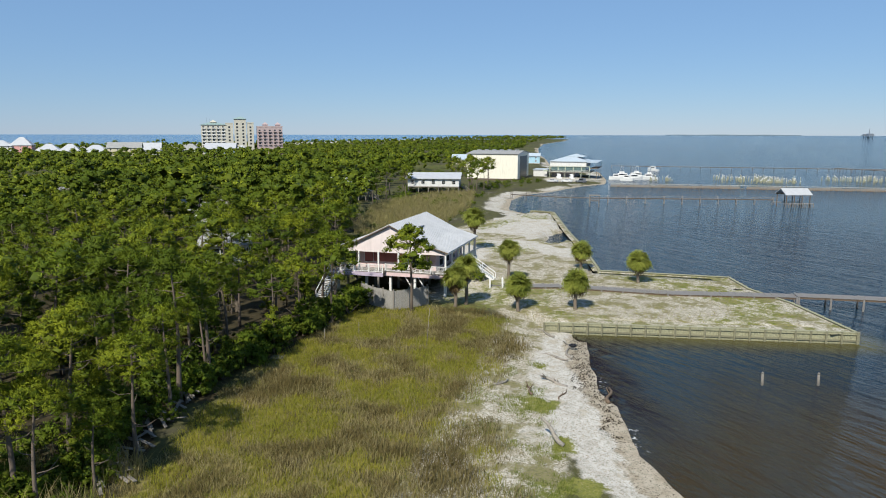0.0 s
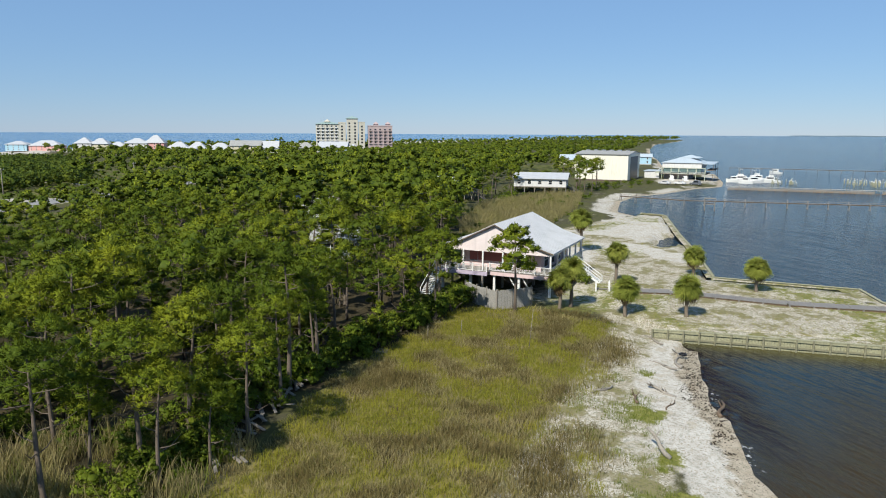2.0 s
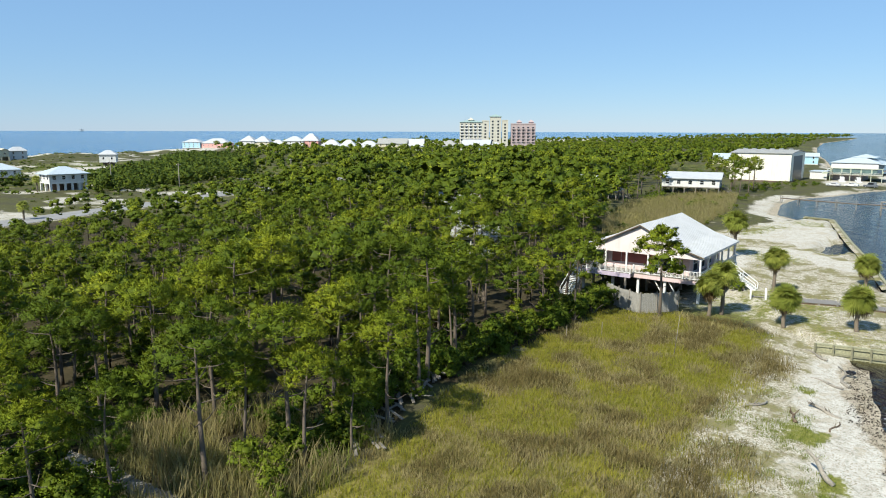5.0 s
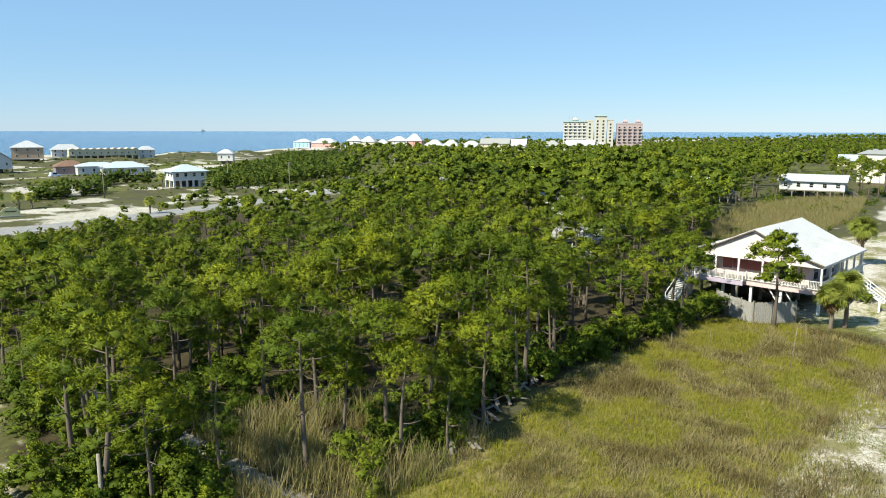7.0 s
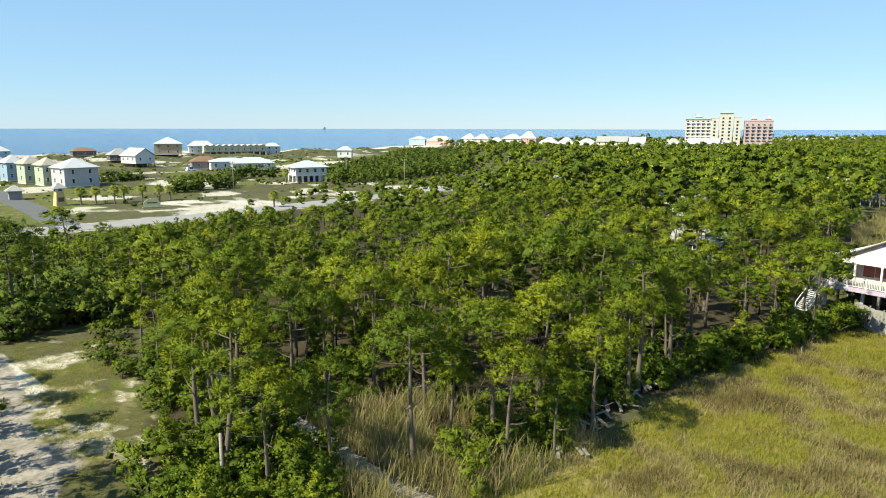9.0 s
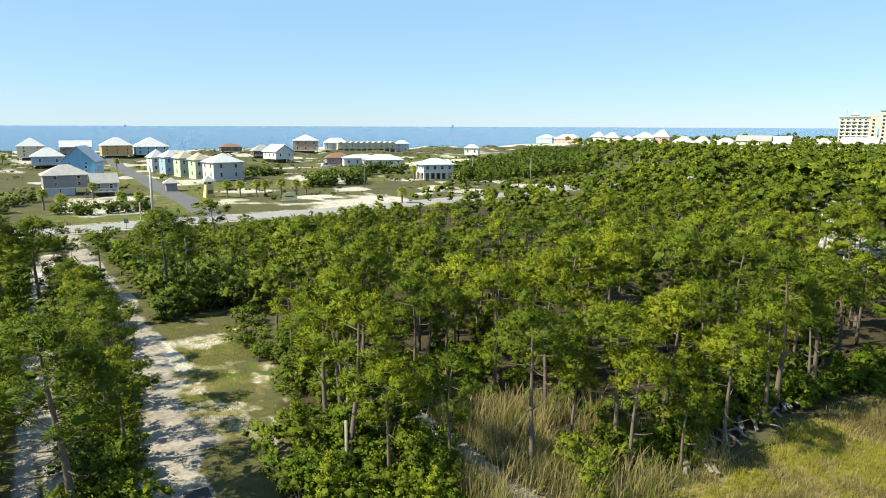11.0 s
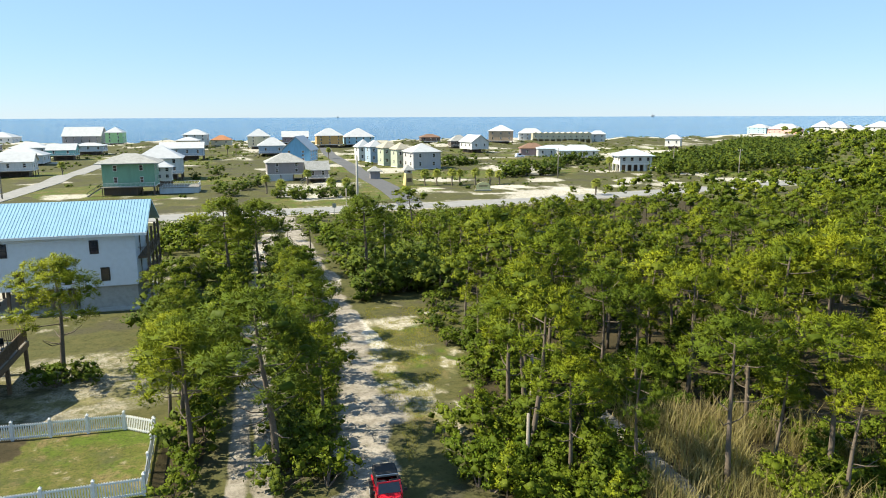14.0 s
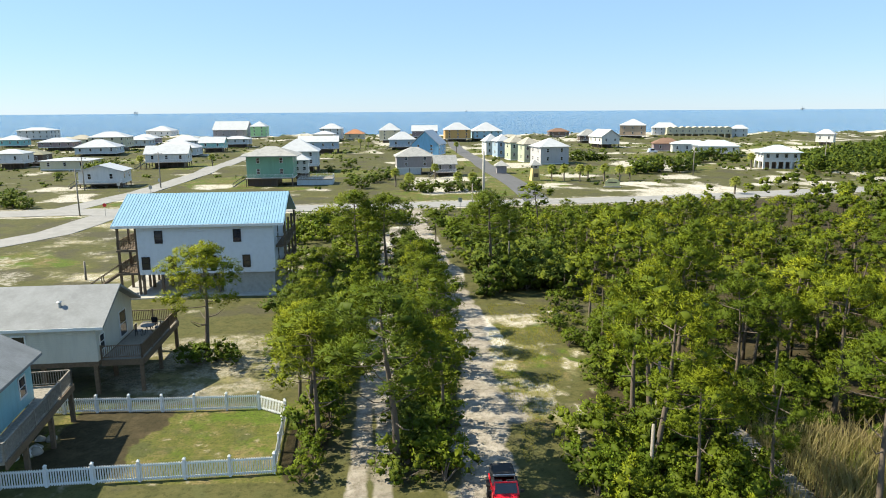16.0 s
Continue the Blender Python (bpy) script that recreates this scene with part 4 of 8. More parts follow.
SCRUB_PINES = ((-9.2, 101, 9.4), (0.5, 106, 8.4), (5, 113, 9.2), (-14, 108, 6.5), (12, 110, 8.5), (18, 118, 9.0), (8, 124, 8), (26, 134, 9), (16, 136, 8), (22, 106, 9), (-3, 118, 7), (30, 122, 9.5))
for n, (x, y, h) in enumerate(SCRUB_PINES):
    pine_at(x, y, h * (0.95 if n == 5 else 0.7 if y < 112 else 0.42), n + 3, wide=1.2)
trunk, crown = pine_meshes(90, 10.4, 18, 3, 15, 9, 0.24, 0.10, 0.4, 0.3, 1.05, 2, 0.075, 0.4)
t = thing("vine_covered_tree", pose(75.4, 24.2, 0.2), "tall vine-covered tree in front of the stilt house", "tree")
part("trunk", trunk, None, t), part("crown", crown, None, t)
BAY_PINES = ((207, 73, 10), (212, 78, 11), (218, 70, 10), (222, 77, 11.5), (228, 74, 10), (247, 52, 11), (252, 56, 12), (258, 50, 11), (262, 58, 12), (268, 52, 11.5), (256, 62, 12), (245, 49, 10), (236, 51, 8), (274, 60, 12), (266, 66, 12), (198, 76, 9.5), (192, 72, 9))
for n, (x, y, h) in enumerate(BAY_PINES):
    trunk, crown = MID_PINES[n % 4]
    t = thing("pine_tree", pose(x, y, float(ground_z(x, y)), 0, 0, n * 71) @ Matrix.Diagonal((h * 0.09, h * 0.09, h * 0.1, 1)), "tall bare-trunked pine by the bay houses", "tree", "pines by the bay houses")
    part("trunk", trunk, None, t), part("crown", crown, None, t)

# ---- houses ----
SID_WHITE, SID_CREAM, SID_PALE = siding("white_siding", (0.577, 0.577, 0.569)), siding("cream_siding", (0.546, 0.499, 0.359)), siding("pale_siding", (0.452, 0.499, 0.530))
SID_BROWN, SID_TURQ, SID_GREY = siding("brown_siding", (0.101, 0.070, 0.055)), siding("turquoise_siding", (0.218, 0.484, 0.484)), siding("grey_siding", (0.281, 0.257, 0.265))
SID_LGREEN, SID_PLUM, SID_GREEN = siding("light_green_siding", (0.328, 0.577, 0.281)), siding("plum_siding", (0.265, 0.195, 0.211)), siding("sea_green_siding", (0.172, 0.343, 0.242))
SID_BLUE, SID_BRIGHT, SID_ORANGE = siding("slate_blue_siding", (0.27, 0.36, 0.46)), siding("bright_blue_siding", (0.172, 0.406, 0.624)), siding("orange_siding", (0.562, 0.328, 0.109))
SID_SKY, SID_LGREY, SID_SAGE = siding("sky_blue_siding", (0.328, 0.515, 0.624)), siding("light_grey_siding", (0.406, 0.398, 0.421)), siding("sage_siding", (0.38, 0.42, 0.33))
SID_TAN, SID_CORAL, SID_RED = siding("tan_stucco", (0.484, 0.343, 0.234)), siding("coral_siding", (0.624, 0.328, 0.296)), siding("red_siding", (0.429, 0.125, 0.078))
ROOF_WHITE, ROOF_GREY = WHITE_ROOF, shingle("grey_shingles", (0.328, 0.328, 0.320))
ROOF_TAN, ROOF_BROWN, ROOF_RUST = shingle("tan_shingles", (0.374, 0.343, 0.281)), shingle("brown_shingles", (0.203, 0.117, 0.078)), shingle("rust_tiles", (0.406, 0.172, 0.078))
ROOF_OLIVE, ROOF_BLUEGREY = shingle("olive_shingles", (0.234, 0.226, 0.156)), plain("blue_grey_roof", (0.429, 0.491, 0.546), 0.5)


def window_part(parent, x, y, z, w, h, turn=0, shutters=False, frame=None):
    """A framed window on a wall whose outside looks along -y before the turn; (x, y, z) is its sill's middle."""
    m = Matrix.Translation((x, y, z)) @ Matrix.Rotation(turn, 4, "Z")
    g = Geo()
    t = 0.09
    g.box(-w / 2 - t, -0.06, -t, w / 2 + t, 0.02, 0), g.box(-w / 2 - t, -0.06, h, w / 2 + t, 0.02, h + t)
    g.box(-w / 2 - t, -0.06, 0, -w / 2, 0.02, h), g.box(w / 2, -0.06, 0, w / 2 + t, 0.02, h), g.box(-w / 2, -0.04, h * 0.48, w / 2, 0.01, h * 0.48 + 0.06)
    win = part("window", g, frame or WHITE, parent)
    win.matrix_local = m
    part("pane", Geo().box(-w / 2, -0.025, 0, w / 2, 0.015, h), GLASS, win)
    if shutters:
        for s in (-1, 1):
            part("shutter", Geo().box(s * (w / 2 + 0.3) - 0.18, -0.05, 0, s * (w / 2 + 0.3) + 0.18, -0.005, h), DARK_METAL, win)
    return win


def railing(parent, a, b, z, material, height=1.0, gap=0.14, thin=0.04, posts=True, name="railing"):
    """A rail with balusters from a to b (x, y) on a floor at z."""
    a, b = Vector((*a, z)), Vector((*b, z))
    n = max(1, int((b - a).length / gap))
    rail = part(name, Geo().beam(a + Vector((0, 0, height)), b + Vector((0, 0, height)), 0.10, 0.06), material, parent)
    part("bottom_rail", Geo().beam(a + Vector((0, 0, 0.12)), b + Vector((0, 0, 0.12)), 0.06, 0.06), material, rail)
    near = parent.parent is None and parent.matrix_world.translation.length < 72
    g = Geo()
    for k in range(1, n):
        p = a.lerp(b, k / n)
        g.beam(p + Vector((0, 0, 0.12)), p + Vector((0, 0, height)), thin, thin)
        if near or k == n - 1:
            part("baluster", g, material, rail)
            g = Geo()
    if posts:
        m = max(1, int(round((b - a).length / 2.2)))
        for k in range(m + 1):
            p = a.lerp(b, k / m)
            part("rail_post", Geo().box(p.x - 0.06, p.y - 0.06, z, p.x + 0.06, p.y + 0.06, z + height + 0.08), material, parent)


def stair(parent, top, way, z, width, material, z0=0.2):
    """Treads between two strings, from the top edge down along way."""
    top, way = Vector((*top, 0)), Vector((*way, 0)).normalized()
    side = Vector((-way.y, way.x, 0))
    n = max(2, int(round((z - z0) / 0.18)))
    run = 0.27 * n
    for s in (-1, 1):
        q = top + side * s * width / 2
        part("string", Geo().beam(q + Vector((0, 0, z - 0.1)), q + way * run + Vector((0, 0, z0)), 0.06, 0.28), material, parent)
        part("handrail", Geo().beam(q + Vector((0, 0, z + 0.9)), q + way * run + Vector((0, 0, z0 + 0.95)), 0.07, 0.08), material, parent)
        for k in (0, 0.5, 1):
            p = q + way * run * k + Vector((0, 0, z + (z0 - z) * k))
            part("rail_post", Geo().beam(p + Vector((0, 0, -0.1)), p + Vector((0, 0, 0.95)), 0.09, 0.09), material, parent)
    for k in range(n):
        p = top + way * (0.27 * (k + 0.5)) + Vector((0, 0, z - (z - z0) * (k + 1) / (n + 1)))
        part("tread", Geo().beam(p - side * width / 2, p + side * width / 2, 0.28, 0.05), material, parent)


def hip_roof(w, d, z0, z1, t=0.18):
    """A hipped roof over w x d with its ridge along the longer side."""
    a, b = w / 2, d / 2
    rx, ry = (a - b, 0) if a >= b else (0, b - a)
    rx, ry = max(rx, 0.15), max(ry, 0.15) if a < b else 0.0
    g = Geo()
    e = [(-a, -b), (a, -b), (a, b), (-a, b)]
    top = [(*p, z0) for p in e]
    low = [(*p, z0 - t) for p in e]
    ridge = [(-rx, -ry, z1), (rx, ry, z1)] if a >= b else [(0, -ry, z1), (0, ry, z1)]
    g.put(top + low + ridge, [(0, 4, 5, 1), (1, 5, 6, 2), (2, 6, 7, 3), (3, 7, 4, 0), (4, 7, 6, 5)])
    if a >= b:
        g.f += [(0, 1, 9, 8), (1, 2, 9), (2, 3, 8, 9), (3, 0, 8)]
    else:
        g.f += [(0, 1, 8), (1, 2, 9, 8), (2, 3, 9), (3, 0, 8, 9)]
    return g


def gable_roof(w, d, z0, z1, axis, t=0.18):
    """Two slopes with the ridge along axis."""
    half, length = (d / 2, w / 2) if axis == "x" else (w / 2, d / 2)
    outline = [(-half, z0 - t), (-half, z0), (0, z1), (half, z0), (half, z0 - t), (0, z1 - t * 1.2)]
    g = Geo().prism(outline, -length, length)
    return g.moved(Matrix.Rotation(radians(90), 4, "Z")) if axis == "x" else g


def house(label, x, y, rz, w, d, ze, zr, wall, roof, shape="hip", ridge="x", stilts=None, storeys=None, deck=False, under="open", over=0.6):
    """A beach house on posts; its front looks along -y before the turn."""
    g0 = float(ground_z(x, y))
    h = thing("house", pose(x, y, 0, 0, 0, rz), label, "house", "houses of the beach town")
    zf = stilts if stilts is not None else (2.6 if ze > 5.0 else 1.7)
    zf = max(zf, g0 + 0.3)
    g = Geo().box(-w / 2, -d / 2, zf, w / 2, d / 2, ze)
    if shape == "gable":
        k = (zr - ze) * 0.93
        outline = [(-d / 2 if ridge == "x" else -w / 2, ze), (d / 2 if ridge == "x" else w / 2, ze), (0, ze + k)]
        tri = Geo().prism(outline, *((-w / 2, w / 2) if ridge == "x" else (-d / 2, d / 2)))
        if ridge == "x":
            tri.moved(Matrix.Rotation(radians(90), 4, "Z"))
        g.put(tri.v, tri.f)
    part("wall", g, wall, h)
    drop = (zr - ze) * over / (d / 2) if shape == "hip" else 0.1
    part("roof", hip_roof(w + 2 * over, d + 2 * over, ze - 0.02, zr) if shape == "hip" else gable_roof(w + 2 * over, d + 2 * over, ze - drop, zr + 0.1, ridge), roof, h)
    part("floor_edge", Geo().box(-w / 2 - 0.05, -d / 2 - 0.05, zf - 0.3, w / 2 + 0.05, d / 2 + 0.05, zf + 0.02), WHITE, h)
    n = storeys or max(1, int(round((ze - zf) / 2.9)))
    step_h = (ze - zf) / n
    wh = min(1.35, step_h * 0.5)
    for s in range(n):
        z = zf + s * step_h + step_h * 0.34
        cols = max(2, int(w / 4.4))
        for c in range(cols):
            window_part(h, -w / 2 + w * (c + 0.5) / cols, -d / 2, z, 0.8, wh)
        cols = max(1, int(d / 4.5))
        for c in range(cols):
            for sx in (((-1,) if x > 0 else (1,)) if abs(rz) < 30 else (-1, 1)):
                window_part(h, sx * w / 2, -d / 2 + d * (c + 0.5) / cols, z, 0.95, wh, sx * math.pi / 2)
    if zf > 1.2:
        if under == "closed":
            part("base_wall", Geo().box(-w / 2 + 0.15, -d / 2 + 0.15, g0 - 0.3, w / 2 - w * 0.35, d / 2 - 0.15, zf - 0.3), SID_PALE if wall is SID_GREY else SID_BROWN, h)
        else:
            # added brown box that stands for the shade and clutter below the floor
            part("storage_wall", Geo().box(-w * 0.34, -d * 0.12, g0 - 0.3, w * 0.36, d / 2 - 0.4, zf - 0.3), SID_BROWN, h)
        nx, ny = max(2, int(w / 3.2) + 1), max(2, int(d / 3.5) + 1)
        for i in range(nx):
            for j in range(ny):
                if 0 < i < nx - 1 and 0 < j:
                    continue
                px, py = -w / 2 + 0.2 + (w - 0.4) * i / (nx - 1), -d / 2 + 0.2 + (d - 0.4) * j / (ny - 1)
                part("stilt", Geo().box(px - 0.13, py - 0.13, g0 - 0.4, px + 0.13, py + 0.13, zf - 0.3), BROWN_WOOD, h)
    else:
        part("base_wall", Geo().box(-w / 2 + 0.1, -d / 2 + 0.1, g0 - 0.4, w / 2 - 0.1, d / 2 - 0.1, zf - 0.3), CONCRETE, h)
    if deck:
        dy = -d / 2 - 2.2
        part("deck_floor", Geo().box(-w / 2, dy, zf - 0.2, w / 2, -d / 2 - 0.06, zf), GREY_WOOD, h)
        for k in range(4):
            px = -w / 2 + 0.15 + (w - 0.3) * k / 3
            part("deck_post", Geo().box(px - 0.1, dy + 0.05, g0 - 0.4, px + 0.1, dy + 0.25, zf - 0.2), BROWN_WOOD, h)
        railing(h, (-w / 2, dy + 0.05), (w / 2, dy + 0.05), zf, WHITE, gap=0.3, posts=False)
        railing(h, (w / 2, dy), (w / 2, -d / 2), zf, WHITE, gap=0.3, posts=False)
        stair(h, (-w / 2 - 0.1, dy + 0.6), (-1, 0), zf, 1.1, GREY_WOOD, g0)
    return h


house("white gabled stilt cottage over a shaded deck", -92.6, 200.7, 8, 11.4, 9.1, 5.0, 6.6, SID_WHITE, ROOF_WHITE, "gable", "y", deck=True)
house("low white-roofed house among shrubs", -132.4, 260.4, 5, 16.8, 11.8, 4.0, 4.8, SID_CREAM, ROOF_WHITE, stilts=1.0)
house("white house with a long shaded porch", -158.5, 268.8, 6, 11.1, 8.9, 6.1, 7.6, SID_WHITE, ROOF_WHITE, deck=True)
house("brown timber house on stilts", -157.7, 281.8, 6, 9.8, 8.8, 4.9, 6.9, SID_BROWN, ROOF_OLIVE, deck=True)
house("pale blue house under a white hip roof", -161.7, 345.8, 10, 18.6, 14.9, 4.6, 8.0, SID_PALE, ROOF_WHITE)
house("cream two-storey house with hip roof", -175.3, 388.7, 8, 19.5, 13.7, 7.8, 10.6, SID_CREAM, ROOF_WHITE)
house("white house on stilts with bushes at its feet", -99.7, 268.7, 10, 14.9, 10.4, 5.7, 8.4, SID_WHITE, ROOF_WHITE, "gable", "x", deck=True)
house("broad pale house with white roof", -117.4, 328.0, 6, 18.8, 13.2, 4.9, 7.9, SID_PALE, ROOF_WHITE)
house("tall white house near the shore", -283.6, 513.9, 0, 23.3, 14.0, 8.6, 10.5, SID_WHITE, ROOF_WHITE)
house("white house with pyramid roof", -213.0, 561.7, 0, 19.2, 17.3, 6.4, 10.1, SID_WHITE, ROOF_WHITE)
house("white house with shallow roof", -144.6, 417.9, 5, 18.1, 12.7, 4.5, 7.2, SID_PALE, ROOF_WHITE)
house("broad house with a high white gable roof", -151.3, 539.9, 0, 24.9, 17.4, 7.4, 13.5, SID_GREY, ROOF_WHITE, "gable", "x")
house("turquoise house with a white roof", -113.5, 368.6, 4, 12.2, 9.7, 5.2, 7.9, SID_TURQ, ROOF_WHITE, "gable", "x", deck=True)
house("pale house with a low roof", -113.3, 412.3, 3, 15.0, 10.5, 5.4, 6.9, SID_PALE, ROOF_WHITE)
house("tall light green beach house", -129.2, 532.8, 0, 11.2, 11.2, 9.8, 13.5, SID_LGREEN, ROOF_WHITE, storeys=3)
house("teal house with a white roof", -254.0, 433.0, 4, 13.8, 11.0, 5.0, 7.5, SID_TURQ, ROOF_WHITE)
house("purple-grey house with a low roof", -205.2, 392.2, 6, 17.9, 12.5, 5.2, 7.4, SID_PLUM, ROOF_WHITE)
house("beige house with a hip roof", -209.6, 426.5, 5, 13.8, 11.0, 5.3, 7.8, SID_CREAM, ROOF_TAN)
house("white house behind palms", -173.5, 421.5, 3, 14.2, 11.3, 4.9, 7.0, SID_PALE, ROOF_WHITE)
house("plum-coloured house with white roof", -183.8, 456.5, 3, 16.2, 11.4, 4.6, 6.9, SID_PLUM, ROOF_WHITE)
house("green two-storey house on a dark base", -45.8, 203.1, 4, 12.8, 9.6, 8.7, 11.0, SID_GREEN, ROOF_GREY, deck=True, under="closed", over=1.6)
house("pale house with a big white hip roof", -46.3, 245.8, 6, 13.7, 12.4, 7.5, 11.5, SID_PALE, ROOF_WHITE, deck=True)
house("small white annexe with hip roof", -40.2, 217.7, 4, 4.4, 4.0, 6.3, 7.9, SID_WHITE, ROOF_WHITE, storeys=2)
house("long pale blue house with white roof", -56.2, 352.7, 4, 19.1, 11.5, 6.1, 8.6, SID_BLUE, ROOF_WHITE, "gable", "x", deck=True)
house("stacked white three-storey beach house", -68.5, 485.2, 0, 14.7, 11.8, 9.0, 12.3, SID_WHITE, ROOF_WHITE, storeys=3)
house("white beach house with low roof", -69.8, 460.4, 0, 13.2, 10.6, 6.1, 8.1, SID_CREAM, ROOF_WHITE)
house("small house with an orange tile roof", -54.1, 499.6, 0, 12.7, 10.2, 5.0, 8.0, SID_CREAM, ROOF_RUST)
house("cream three-storey house with dark windows", -26.9, 454.1, 3, 13.2, 11.9, 8.5, 12.9, SID_CREAM, ROOF_WHITE, storeys=3)
house("slate blue house with wide white roof", -15.3, 365.8, 4, 13.2, 10.6, 6.3, 10.1, SID_BLUE, ROOF_WHITE, deck=True)
house("bright blue house with a steep white gable", -1.2, 300.8, -14, 11.4, 13.7, 6.9, 12.5, SID_BRIGHT, ROOF_WHITE, "gable", "y", storeys=3)
house("grey two-storey house with white trim", -5.8, 234.4, 6, 12.1, 9.7, 6.2, 9.0, SID_GREY, ROOF_GREY, storeys=2, under="closed")
house("grey house wing with a porch", 4.0, 225.7, 6, 6.5, 5.8, 4.2, 6.7, SID_GREY, ROOF_GREY, "gable", "x", deck=True)
house("reddish-grey house by the shore", -5.1, 510.8, 0, 17.7, 12.4, 6.3, 10.1, SID_PLUM, ROOF_WHITE, "gable", "x")
house("orange three-storey beach house", 16.6, 463.2, 4, 16.6, 13.3, 8.3, 12.8, SID_ORANGE, ROOF_WHITE, storeys=3)
house("light blue beach house with pyramid roof", 36.1, 469.7, 4, 18.6, 16.7, 7.2, 12.6, SID_SKY, ROOF_WHITE, storeys=2)
house("pale grey house with a white gable roof", 45.2, 270.1, 12, 11.2, 11.2, 7.1, 10.2, SID_LGREY, ROOF_WHITE, storeys=2, stilts=0.7)
house("sage green house with shingled roof", 38.3, 280.7, 12, 5.5, 7.8, 7.6, 10.1, SID_SAGE, ROOF_TAN, storeys=2, stilts=0.7)
house("pale green house with a porch stair", 34.6, 293.7, 12, 6.0, 7.9, 7.7, 10.3, SID_SAGE, ROOF_TAN, storeys=2, stilts=0.7)
house("blue house with white porch", 30.6, 307.9, 12, 6.1, 7.9, 7.6, 10.3, SID_BLUE, ROOF_WHITE, storeys=2, stilts=0.7)
house("white house at the end of the row", 27.0, 323.2, 12, 6.2, 7.4, 6.9, 10.1, SID_WHITE, ROOF_WHITE, storeys=2, stilts=0.7)
house("low brown beach house", 93.7, 521.5, 0, 14.3, 10.0, 4.8, 7.1, SID_BROWN, ROOF_BROWN)
house("dark brown house with a grey roof", 97.8, 440.0, 0, 11.7, 9.4, 4.8, 8.5, SID_BROWN, ROOF_GREY, deck=True)
house("plain white house with a steep gable", 94.1, 383.5, 16, 10.7, 13.9, 6.3, 10.0, SID_WHITE, ROOF_WHITE, "gable", "y")
house("tan stucco house with a white pyramid roof", 141.7, 495.2, -16, 17.5, 15.8, 9.6, 13.7, SID_TAN, ROOF_WHITE, storeys=2)
house("low purple-brown house with a brown roof", 116.1, 347.4, -10, 12.6, 8.8, 4.1, 6.7, SID_PLUM, ROOF_BROWN, stilts=0.6)
house("long low house with pale blue roof", 124.8, 337.9, -12, 17.7, 10.6, 4.3, 5.9, SID_WHITE, ROOF_BLUEGREY, stilts=0.6)
house("white house with a blue-grey roof and deck", 125.3, 309.2, -12, 17.6, 10.5, 4.7, 7.1, SID_WHITE, ROOF_BLUEGREY, deck=True)
house("white apartment row end with flat roof", 174.6, 526.8, -14, 17.8, 8.9, 6.9, 10.6, SID_WHITE, ROOF_WHITE, stilts=0.6)
house("white apartment block end with dark balconies", 217.3, 495.9, -14, 10.5, 6.3, 6.6, 9.2, SID_WHITE, ROOF_WHITE, stilts=0.6)
house("white beach house above the trees", 433.3, 608.1, -58, 17.9, 14.3, 8.3, 11.4, SID_SKY, ROOF_WHITE, storeys=3)
house("white and coral beach house", 447.5, 589.5, -58, 26.8, 16.1, 7.2, 11.9, SID_CORAL, ROOF_WHITE, storeys=3)
house("white villa with a pointed roof", 441.7, 534.6, -58, 13.9, 12.5, 10.0, 15.0, SID_WHITE, ROOF_WHITE, storeys=3)
house("cream villa with balconies", 449.1, 523.5, -58, 15.0, 12.0, 9.5, 14.5, SID_CREAM, ROOF_WHITE, storeys=3)
house("aqua cottage with white roof", 468.9, 524.8, -58, 14.9, 11.9, 6.6, 11.2, SID_TURQ, ROOF_WHITE)
house("white villa with stepped roofs", 479.9, 512.8, -58, 20.1, 16.1, 9.8, 14.4, SID_WHITE, ROOF_WHITE, storeys=3)
house("pinkish villa with a roof tower", 488.1, 498.8, -58, 16.6, 13.3, 10.3, 17.1, SID_CORAL, ROOF_WHITE, storeys=3)
house("house under a broad white roof", 476.2, 459.8, -58, 19.9, 15.9, 5.3, 11.8, SID_WHITE, ROOF_WHITE)
house("white-roofed house among the trees", 484.0, 445.8, -58, 16.0, 12.8, 5.9, 11.8, SID_WHITE, ROOF_WHITE)
house("grey-walled house with white roof", 473.6, 411.7, -58, 22.1, 17.7, 5.6, 11.3, SID_PALE, ROOF_WHITE)
house("long cream building with grey roof", 484.7, 393.2, -58, 25.2, 15.1, 9.0, 13.3, SID_CREAM, ROOF_GREY, "gable", "x")
house("white gabled house in the trees", 519.4, 395.2, -58, 16.4, 13.1, 6.4, 12.5, SID_WHITE, ROOF_WHITE, "gable", "x")
house("pale green house with grey roof", 565.8, 388.0, -66, 16.3, 13.0, 5.7, 11.0, SID_SAGE, ROOF_GREY)
house("blue-gabled house with a big white roof", 569.8, 358.9, -66, 26.7, 21.4, 6.7, 11.8, SID_BLUE, ROOF_WHITE, "gable", "x")
house("small red house by the hotel", 576.1, 341.5, -66, 12.9, 11.6, 5.1, 9.8, SID_RED, ROOF_WHITE)
house("pale low building by the dunes", 215.7, 382.8, -40, 8.7, 6.1, 6.8, 9.1, SID_WHITE, ROOF_WHITE)


